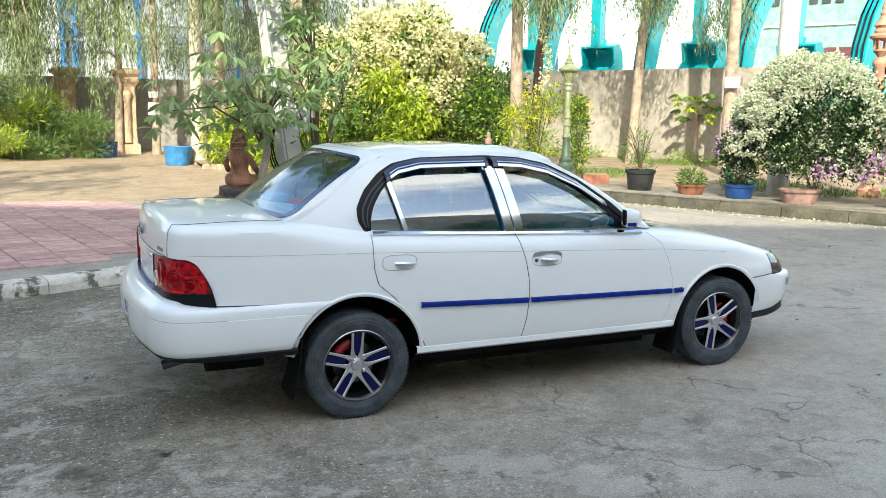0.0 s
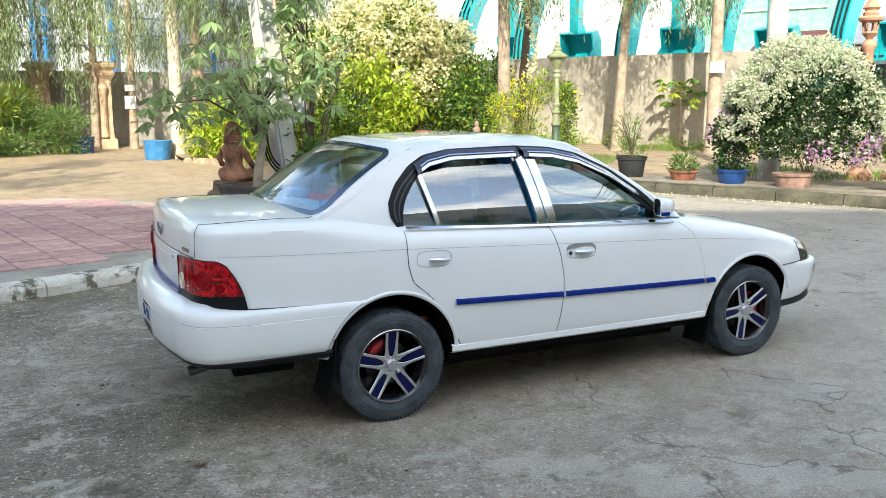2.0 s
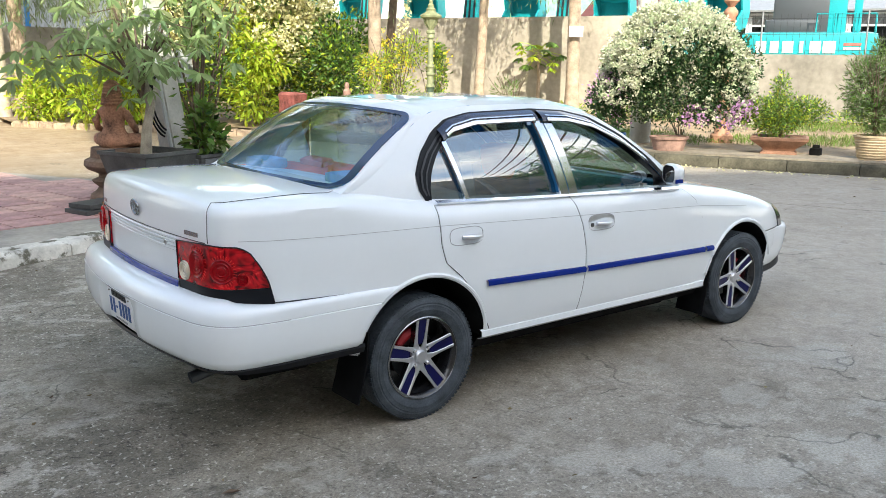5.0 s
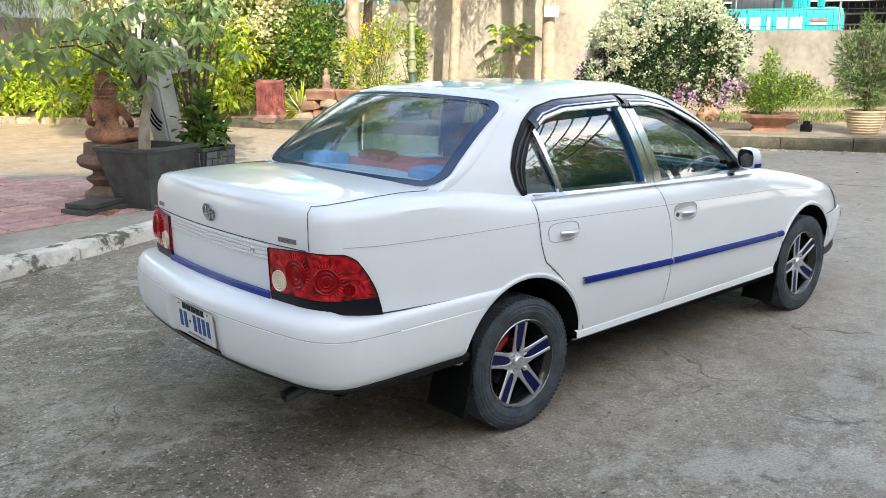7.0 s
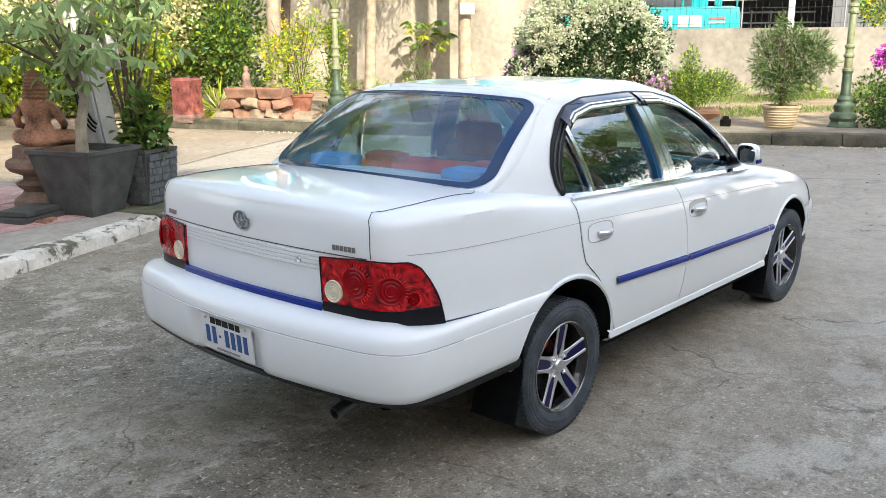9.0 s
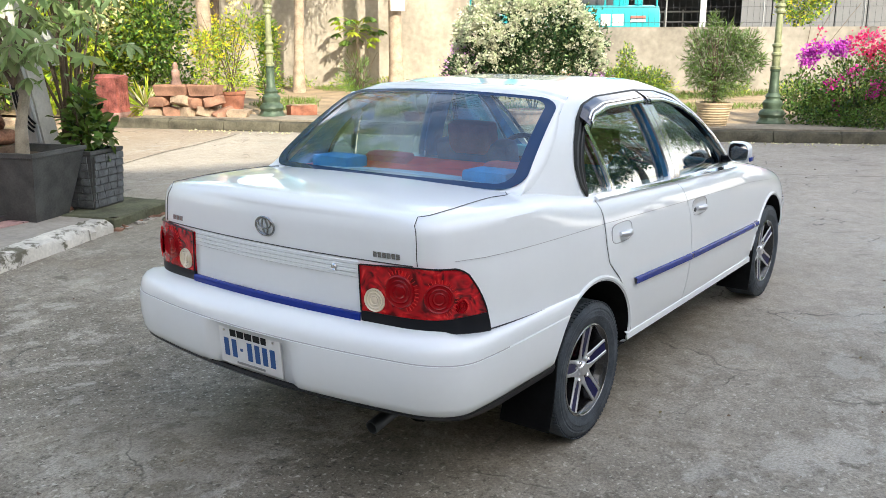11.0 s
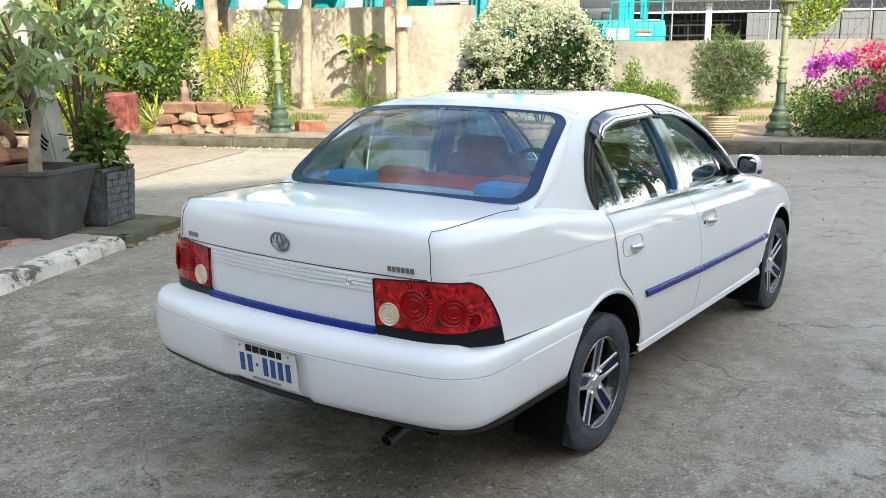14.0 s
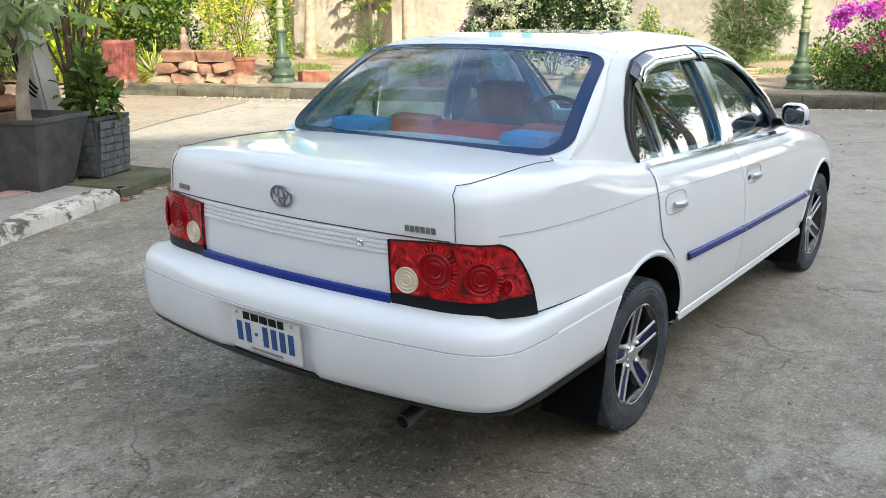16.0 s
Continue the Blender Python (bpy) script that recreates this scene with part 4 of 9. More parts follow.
def side_windows(car):
    for side in (-1, 1):
        belt = lambda x: 0.981 - 0.0375 * (x - 0.05)
        panes = (("quarter_pane", 0.07, 0.29, 0.0, -0.07), ("rear_door_pane", 0.30, 0.90, -0.07, -0.078), ("front_door_pane", 1.018, 1.76, -0.078, 0.0))
        for name, x0, x1, s0, s1 in panes:
            bm = bmesh.new()
            lower = [(x0 + (x1 - x0) * i / 23, belt(x0 + (x1 - x0) * i / 23)) for i in range(24)]
            upper = [(x + s0 + (s1 - s0) * i / 23, top_of_dlo(x + s0 + (s1 - s0) * i / 23)) for i, (x, _) in enumerate(lower)]
            side_sheet(bm, lower, upper, 8, -0.02, glass_y, side)
            g = part(name, bm, GLASS, car, "tinted side glass", smooth=80)
            g.visible_shadow = False
        # pillars and black frame
        for name, x0, x1, mat, off, lab in (("pillar_trim", 0.897, 0.953, CHROME, 0.004, "chrome door pillar trim"), ("pillar_trim", 0.960, 1.018, CHROME, 0.004, "chrome door pillar trim"), ("division_bar", 0.284, 0.307, CHROME, -0.008, "slim bright division bar")):
            bm = bmesh.new()
            lo, up = [], []
            for x in np.linspace(x0, x1, 3):
                lo.append((x, belt(x)))
                up.append((x - 0.078, top_of_dlo(x - 0.078) - (0.042 if mat is CHROME and off > 0 else 0.03)))
            side_sheet(bm, lo, up, 8, off, glass_y, side)
            solid(bm, -0.012)
            part(name, bm, mat, car, lab)
        # black rubber frame round the opening
        bm = bmesh.new()
        inner = resample(DLO, 60)
        wide = resample([(0.095, 0.975), (0.10, 1.05), (0.125, 1.12), (0.175, 1.19), (0.245, 1.258), (0.33, 1.302), (0.45, 1.325), (0.84, 1.333), (1.04, 1.325), (1.20, 1.288), (1.40, 1.188), (1.60, 1.052), (1.76, 0.935)], 60)
        outer = resample([(0.064, 0.972), (0.022, 1.045), (0.024, 1.115), (0.072, 1.20), (0.168, 1.292), (0.265, 1.344), (0.42, 1.372), (0.84, 1.382), (1.06, 1.370), (1.24, 1.334), (1.445, 1.238), (1.655, 1.098), (1.845, 0.94)], 60)
        side_sheet(bm, inner, outer, 3, 0.004, glass_y, side)
        side_sheet(bm, wide, inner, 3, -0.006, glass_y, side)
        part("window_frame", bm, BLACK, car, "black rubber window frame", smooth=80)
        for k, w in ((0.25, 0.010), (0.62, 0.007)):
            ribbon(car, [(p[0] + (q[0] - p[0]) * k, p[1] + (q[1] - p[1]) * k) for p, q in zip(inner, wide)][1:15], w, GREYRUBBER, "frame_lip", -0.001, glass_y, (side,), "dull grey rubber lip")
        # bright belt moulding
        bm = bmesh.new()
        xs = np.linspace(0.09, 1.84, 30)
        side_sheet(bm, [(x, belt(x) - 0.006) for x in xs], [(x, belt(x) + 0.005) for x in xs], 2, 0.014, lambda x, z: max(glass_y(x, z), side_y(x, min(z, top_z(x)))) , side)
        solid(bm, -0.01)
        part("belt_moulding", bm, CHROME, car, "polished belt moulding")
        # smoked rain visors over the windows
        for x0, x1 in ((0.205, 0.845), (0.875, 1.60)):
            bm = bmesh.new()
            lo, up = [], []
            for x in np.linspace(x0, x1, 26):
                zt = top_of_dlo(x)
                lo.append((x, zt - 0.038))
                up.append((x, zt + 0.014))

            def strip(v0, v1, d):
                rows = []
                for v in np.linspace(v0, v1, 5):
                    o = lerp_table([(0, 0.032), (0.3, 0.036), (0.6, 0.030), (0.85, 0.016), (1.0, 0.006)], v) + d
                    rows.append([((1 - v) * a[0] + v * b[0], side * (glass_y((1 - v) * a[0] + v * b[0], (1 - v) * a[1] + v * b[1]) + o), (1 - v) * a[1] + v * b[1]) for a, b in zip(lo, up)])
                return rows
            add_grid(bm, strip(0.0, 1.0, 0.0))
            solid(bm, 0.003)
            vis = part("rain_visor", bm, VISOR, car, "smoked plastic rain visor", smooth=60)
            # mirror-bright strips added in place of the visor's own light streaks
            for v0, v1 in ((0.08, 0.40), (0.54, 0.64)):
                bm = bmesh.new()
                add_grid(bm, [r[1:-1] for r in strip(v0, v1, 0.0045)])
                part("visor_glint", bm, CHROME, vis, "bright strip standing in for a visor reflection", smooth=60)


def top_of_dlo(x):
    """The height of the opening's upper edge."""
    return lerp_table([p for p in DLO if p[1] > 1.1 or p[0] > 1], x)


def ribbon(car, pts, width, mat, name, off=0.004, y_of=side_y, sides=(-1, 1), label="", thick=0.0):
    """A narrow band along a line in (x, z) on the car's side."""
    pts = [Vector(p) for p in resample(pts, max(8, 6 * len(pts)))]
    for side in sides:
        bm = bmesh.new()
        lo, up = [], []
        for i, p in enumerate(pts):
            d = (pts[min(i + 1, len(pts) - 1)] - pts[max(0, i - 1)]).normalized()
            q = Vector((-d.y, d.x)) * width / 2
            lo.append((p.x - q.x, p.y - q.y)), up.append((p.x + q.x, p.y + q.y))
        side_sheet(bm, lo, up, 3 if width > 0.01 else 2, off, y_of, side)
        if thick:
            solid(bm, thick)
        part(name, bm, mat, car, label, smooth=60)


def offset_rows(half, prof, k_of):
    """Rows round an outline: prof is (inset, z at the end, inset and z along the side)."""
    rows = []
    for i0, z0, i1, z1 in prof:
        row = []
        for i, (x, y) in enumerate(half):
            a, b = half[max(0, i - 1)], half[min(len(half) - 1, i + 1)]
            t = Vector((b[0] - a[0], b[1] - a[1])).normalized()
            nrm = Vector((t.y, -t.x)) if i else Vector((1 if half[0][0] < 0 else -1, 0))
            if half[0][0] > 0 and i:
                nrm = -nrm
            k = k_of(x)
            o = i0 * (1 - k) + i1 * k
            row.append((x + nrm.x * o, -(y + nrm.y * o), z0 * (1 - k) + z1 * k))
        rows.append(row)
    return [[(x, -y, z) for x, y, z in r[::-1]] + r[1:] for r in rows]


def ease(a, b, x):
    k = max(0.0, min(1.0, (x - a) / (b - a)))
    return k * k * (3 - 2 * k)


REAR_PLAN = [(-1.118 + 0.056 * (y / 0.62) ** 2, y) for y in np.linspace(0, 0.62, 15)] + bez((-1.062, 0.62), (-1.037, 0.845), (-0.88, 0.848), 16)[1:] + [(x, 0.848) for x in np.arange(-0.83, -0.30, 0.045)]
FRONT_PLAN = [(3.345 - 0.05 * (y / 0.5) ** 2, y) for y in np.linspace(0, 0.5, 9)] + bez((3.295, 0.5), (3.24, 0.725), (2.98, 0.762), 14)[1:] + [(x, lerp_table([(2.76, 0.806), (2.98, 0.762)], x)) for x in np.arange(2.95, 2.76, -0.045)]


def rear_bumper(car):
    prof = [(0.14, 0.680, 0.05, 0.647), (0.10, 0.682, 0.03, 0.648), (0.062, 0.677, 0.016, 0.645), (0.034, 0.665, 0.009, 0.638), (0.015, 0.645, 0.005, 0.625), (0.006, 0.620, 0.003, 0.607), (0.004, 0.6005, 0.002, 0.590), (0.007, 0.5985, 0.005, 0.588), (0.0, 0.5955, -0.001, 0.585), (-0.003, 0.555, -0.003, 0.54), (-0.001, 0.50, -0.002, 0.482), (0.006, 0.450, 0.002, 0.444), (0.012, 0.430, 0.006, 0.424), (0.026, 0.415, 0.018, 0.410), (0.25, 0.43, 0.2, 0.42)]
    full = offset_rows(REAR_PLAN, prof, lambda x: ease(-1.05, -0.7, x))
    for r in full:
        for i, (x, y, z) in enumerate(r):
            if x > -0.8:
                end = -math.sqrt(max(0.0, 0.358 ** 2 - (z - 0.305) ** 2))
                r[i] = (-0.8 + (x + 0.8) * (end + 0.8) / 0.495, y, z)
    for r, p in zip(full, prof):
        for i, (x, y, z) in enumerate(r):
            if abs(y - 0.02) < 0.20 and p[1] < 0.585 and p[0] < 0.2:
                r[i] = (x + 0.035 * (1 if p[0] < 0.02 else 0.6), y, z)
    bm = bmesh.new()
    add_grid(bm, full)
    ob = part("rear_bumper", bm, PAINT, car, "white painted rear bumper with a scuffed edge", smooth=50)
    bm = bmesh.new()
    add_grid(bm, offset_rows(REAR_PLAN, [(0.030, 0.420, 0.022, 0.416), (0.024, 0.408, 0.016, 0.402), (0.036, 0.396, 0.026, 0.376), (0.06, 0.390, 0.06, 0.370), (0.2, 0.41, 0.2, 0.39)], lambda x: ease(-1.05, -0.7, x)))
    part("bumper_lip", bm, BLACK, ob, "black lower bumper edge")
    # grey strip painted as the shade under the bumper's crease
    bm = bmesh.new()
    add_grid(bm, [r[8:-8] for r in offset_rows(REAR_PLAN, [(0.0035, 0.6005, 0.0015, 0.590), (0.0015, 0.5975, 0.0, 0.587)], lambda x: ease(-1.05, -0.7, x))])
    part("bumper_crease_shade", bm, CREASESHADE, ob, "fine grey line painted as a crease's shade")
    return ob


def front_bumper(car):
    prof = [(0.12, 0.585, 0.05, 0.585), (0.05, 0.588, 0.02, 0.586), (0.012, 0.577, 0.004, 0.577), (0.0, 0.555, 0.0, 0.555), (0.0, 0.51, 0.0, 0.50), (0.010, 0.43, 0.006, 0.41), (0.022, 0.385, 0.014, 0.36), (0.045, 0.36, 0.025, 0.335), (0.2, 0.36, 0.15, 0.335)]
    bm = bmesh.new()
    add_grid(bm, offset_rows(FRONT_PLAN, prof, lambda x: ease(3.2, 2.9, x)))
    ob = part("front_bumper", bm, PAINT, car, "white painted front bumper", smooth=50)
    bm = bmesh.new()
    add_grid(bm, offset_rows(FRONT_PLAN, [(0.035, 0.365, 0.018, 0.340), (0.03, 0.325, 0.015, 0.297), (0.15, 0.325, 0.1, 0.295)], lambda x: ease(3.2, 2.9, x)))
    part("bumper_lip", bm, BLACK, ob, "black lower bumper edge")
    rows = offset_rows(FRONT_PLAN[11:18], [(-0.004, 0.488, -0.004, 0.488), (-0.006, 0.51, -0.006, 0.51), (-0.004, 0.535, -0.004, 0.535)], lambda x: 0.0)
    n = len(rows[0]) // 2
    for cut in (slice(0, n), slice(n + 1, None)):
        bm = bmesh.new()
        add_grid(bm, [r[cut] for r in rows])
        part("indicator_lamp", bm, HEADGLASS, ob, "dark bumper indicator lamp")


def wheel(car, x, side):
    hub = new("wheel")
    hub.parent = car
    hub.matrix_basis = Matrix.Translation((x, side * 0.715, 0.304 if x > 1 else 0.2745)) @ Matrix.Rotation(radians(90 if side < 0 else -90), 4, "X") @ Matrix.Rotation(0.35 if x > 1 else 0.0, 4, "Z") @ Matrix.Diagonal((0.983, 0.983, 1.0, 1.0))
    hub["label"] = "alloy wheel with a worn black tyre"
    bm = bmesh.new()
    pr = [(0.194, -0.085), (0.222, -0.097), (0.264, -0.10), (0.288, -0.09), (0.297, -0.07), (0.2975, -0.03)]
    pr += [(0.2955, -0.028), (0.2955, -0.022), (0.2975, -0.02), (0.2975, 0.02), (0.2955, 0.022), (0.2955, 0.028), (0.2975, 0.03), (0.297, 0.07), (0.288, 0.09), (0.268, 0.0995), (0.262, 0.098), (0.256, 0.1015), (0.240, 0.0995), (0.236, 0.101), (0.222, 0.097), (0.205, 0.09), (0.194, 0.075)]
    add_lathe(bm, pr, 72, caps=False)
    part("tyre", bm, RUBBER, hub, "worn black rubber tyre", smooth=30)
    bm = bmesh.new()
    for k in range(84):
        a = 2 * math.pi * k / 84
        for zz, da in ((0.072, 0.0), (-0.05, 0.03)):
            add_box(bm, (0.2945 * math.cos(a + da), 0.2945 * math.sin(a + da), zz), (0.0055, 0.0135, 0.036), Matrix.Rotation(a + da, 4, "Z"))
    part("tread", bm, RUBBER, hub, "blocky rubber tread", smooth=0)["kind"] = "stuff"
    bm = bmesh.new()
    add_lathe(bm, [(0.19, -0.08), (0.175, -0.06), (0.166, 0.0), (0.175, 0.06), (0.19, 0.078), (0.197, 0.085), (0.199, 0.088), (0.194, 0.091), (0.187, 0.086), (0.177, 0.068), (0.160, 0.01), (0.157, -0.06), (0.0, -0.06)], 60, caps=False)
    rim = part("rim", bm, GLOSSBLACK, hub, "gloss black rim barrel")
    bm = bmesh.new()
    add_lathe(bm, [(0.1935, 0.0885), (0.196, 0.0925), (0.2005, 0.0895), (0.201, 0.087), (0.1935, 0.0845)], 60, caps=False)
    part("rim_lip", bm, SMOKECHROME, rim, "thin machined lip")
    for k in range(5):
        a = math.pi / 2 + 2 * math.pi * k / 5
        rot = Matrix.Rotation(a, 4, "Z")
        for sgn in (-1, 1):
            bm = bmesh.new()
            sect = [(0.030, 0.016, 0.020, 0.060), (0.052, 0.0235, 0.0150, 0.065), (0.072, 0.0262, 0.0105, 0.068), (0.10, 0.0276, 0.0078, 0.0715), (0.15, 0.0290, 0.0070, 0.0795), (0.190, 0.0300, 0.0074, 0.086)]
            add_grid(bm, [[rot @ Vector((r, sgn * yc + d, zz)) for d, zz in ((-w, z - 0.005), (-w, z - 0.002), (-w + 0.002, z), (w - 0.002, z), (w, z - 0.002), (w, z - 0.005))] for r, yc, w, z in sect])
            part("spoke", bm, ALLOY, rim, "machined silver spoke")
            bm = bmesh.new()
            add_grid(bm, [[rot @ Vector((r, sgn * yc + d, zz)) for d, zz in ((-w - 0.002, z - 0.034), (-w + 0.001, z - 0.004), (w - 0.001, z - 0.004), (w + 0.002, z - 0.034))] for r, yc, w, z in sect])
            part("spoke_side", bm, GLOSSBLACK, rim, "black painted spoke flank")
        bm = bmesh.new()
        add_grid(bm, [[rot @ Vector((r, d, z)) for d in (-w, w)] for r, w, z in ((0.062, 0.012, 0.0615), (0.072, 0.0185, 0.0640), (0.10, 0.0208, 0.0678), (0.15, 0.0228, 0.0758), (0.188, 0.0234, 0.0822))])
        solid(bm, 0.01)
        part("spoke_inlay", bm, NAVY, rim, "dark blue spoke inlay")
    bm = bmesh.new()
    add_lathe(bm, [(0.046, 0.03), (0.046, 0.056), (0.040, 0.062), (0.034, 0.062), (0.032, 0.070), (0.026, 0.076), (0.0, 0.078)], 24)
    part("hub_cap", bm, ALLOY, rim, "silver centre cap")
    for k in range(4):
        a = math.pi / 4 + math.pi / 2 * k
        bm = bmesh.new()
        add_lathe(bm, [(0.011, 0.045), (0.011, 0.07), (0.007, 0.077), (0, 0.078)], 6, Matrix.Translation((0.052 * math.cos(a), 0.052 * math.sin(a), 0)))
        part("wheel_nut", bm, CHROME, rim, "chrome wheel nut")
    bm = bmesh.new()
    add_lathe(bm, [(0.12, -0.01), (0.12, 0.0), (0.0, 0.0)], 32)
    part("brake_disc", bm, STEELDARK, hub, "steel brake disc")
    bm = bmesh.new()
    arc = [(0.115 * math.cos(t), 0.115 * math.sin(t), 0.01) for t in np.linspace(math.radians(95 if x < 1 else -40), math.radians(165 if x < 1 else 30), 8)]
    add_tube(bm, arc, 0.028, 8)
    part("brake_caliper", bm, CALIPER, hub, "red painted brake caliper")


OUTLINE = outline()
SKIN_D = [0.0]
for _a, _b in zip(OUTLINE, OUTLINE[1:]):
    SKIN_D.append(SKIN_D[-1] + math.hypot(_b[0] - _a[0], _b[1] - _a[1]))


def skin(d, z, off=0.0, side=-1):
    """A place on the lower body, d metres round its plan from the middle of the rear."""
    i = max(0, min(len(OUTLINE) - 2, int(np.searchsorted(SKIN_D, abs(d))) - 1))
    k = (abs(d) - SKIN_D[i]) / (SKIN_D[i + 1] - SKIN_D[i])
    a, b = Vector(OUTLINE[i]), Vector(OUTLINE[i + 1])
    p = a.lerp(b, k)
    t = (b - a).normalized()
    f = max(0, min(1, (z - SILL) / (top_z(p.x) - SILL)))
    back = max(0.0, min(1.0, (-0.6 - p.x) / 0.3))
    nose = max(0.0, min(1.0, (p.x - 2.7) / 0.4))
    dx = back * lerp_table([(0, 0.02), (0.6, 0.0), (0.85, 0.0), (0.95, 0.004), (1.0, 0.016)], f) - nose * lerp_table([(0, 0.06), (0.5, 0.0), (0.8, 0.02), (1.0, 0.06)], f)
    c = cross(f, p.x)
    return (p.x + dx - t.y * off, (side if d >= 0 else -side) * (p.y * c + t.x * off), z)


def skin_at_x(x):
    """How far round the plan the side's place at x is."""
    for i in range(14, len(OUTLINE)):
        if OUTLINE[i][0] >= x:
            return SKIN_D[i - 1] + (SKIN_D[i] - SKIN_D[i - 1]) * (x - OUTLINE[i - 1][0]) / (OUTLINE[i][0] - OUTLINE[i - 1][0])
    return SKIN_D[-1]


def skin_sheet(bm, d0, d1, z0, z1, off, side, nd=20, nz=6):
    """d0, d1: functions of v in 0..1; z0, z1: heights, or functions of u."""
    rows = []
    for v in np.linspace(0, 1, nz):
        row = []
        for u in np.linspace(0, 1, nd):
            zl = z0(u) if callable(z0) else z0
            zh = z1(u) if callable(z1) else z1
            row.append(skin(d0(v) + (d1(v) - d0(v)) * u, zl + (zh - zl) * v, off, side))
        rows.append(row)
    return add_grid(bm, rows)


def tail_light(car, side):
    lamp = new("tail_light")
    lamp.parent = car
    lamp["label"] = "red tail light wrapping round the rear corner"
    e0, e1 = skin_at_x(-0.752), skin_at_x(-0.818)
    ztop = lambda u: 0.878 + 0.012 * min(1, u * 2.2) - 0.02 * max(0, u - 0.6) - 0.024 * max(0, (u - 0.84) / 0.16) ** 2
    bm = bmesh.new()
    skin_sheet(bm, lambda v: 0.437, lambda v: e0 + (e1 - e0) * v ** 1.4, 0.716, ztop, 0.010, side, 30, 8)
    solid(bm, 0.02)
    part("lens", bm, REDLENS, lamp, "glossy red lens with bowl highlights painted in swirls", smooth=50)
    bm = bmesh.new()
    skin_sheet(bm, lambda v: 0.437, lambda v: e0 + 0.014 - 0.012 * v, 0.650, 0.718, 0.0125, side, 30, 3)
    solid(bm, 0.02)
    part("lamp_base", bm, BLACK, lamp, "black strip under the lens")
    rim = bmesh.new()
    edge = [skin(0.437, 0.718, 0.012, side), skin(0.437, 0.878, 0.012, side)]
    edge += [skin(0.437 + (e1 - 0.437) * u, ztop(u), 0.012, side) for u in np.linspace(0.02, 1, 24)]
    edge += [skin(e0 + (e1 - e0) * v ** 1.4, 0.716 + (ztop(1) - 0.716) * v, 0.012, side) for v in np.linspace(1, 0, 8)[1:]]
    add_tube(rim, edge, 0.0028, 6)
    part("lamp_seal", rim, BLACK, lamp, "black rubber seal")
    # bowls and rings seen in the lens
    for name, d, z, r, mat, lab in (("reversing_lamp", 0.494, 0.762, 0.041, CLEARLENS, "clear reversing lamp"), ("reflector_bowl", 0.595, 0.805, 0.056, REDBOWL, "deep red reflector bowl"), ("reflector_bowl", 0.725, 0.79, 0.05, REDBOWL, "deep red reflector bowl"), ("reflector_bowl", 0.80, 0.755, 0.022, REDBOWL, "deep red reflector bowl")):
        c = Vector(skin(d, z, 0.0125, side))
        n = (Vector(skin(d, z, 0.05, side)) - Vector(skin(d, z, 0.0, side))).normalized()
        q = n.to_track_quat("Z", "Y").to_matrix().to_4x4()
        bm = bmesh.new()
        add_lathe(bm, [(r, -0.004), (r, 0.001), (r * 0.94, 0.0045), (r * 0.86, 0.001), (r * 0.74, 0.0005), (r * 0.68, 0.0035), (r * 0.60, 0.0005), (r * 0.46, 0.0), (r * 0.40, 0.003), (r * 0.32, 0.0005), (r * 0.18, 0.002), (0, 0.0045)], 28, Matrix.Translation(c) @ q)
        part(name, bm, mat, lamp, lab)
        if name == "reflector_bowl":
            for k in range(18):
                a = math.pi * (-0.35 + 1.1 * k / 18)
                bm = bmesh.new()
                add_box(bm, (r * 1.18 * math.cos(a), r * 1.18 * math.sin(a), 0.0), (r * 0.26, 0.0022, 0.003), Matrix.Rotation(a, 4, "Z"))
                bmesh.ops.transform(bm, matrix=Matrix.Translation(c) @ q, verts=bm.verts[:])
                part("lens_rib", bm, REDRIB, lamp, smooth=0)


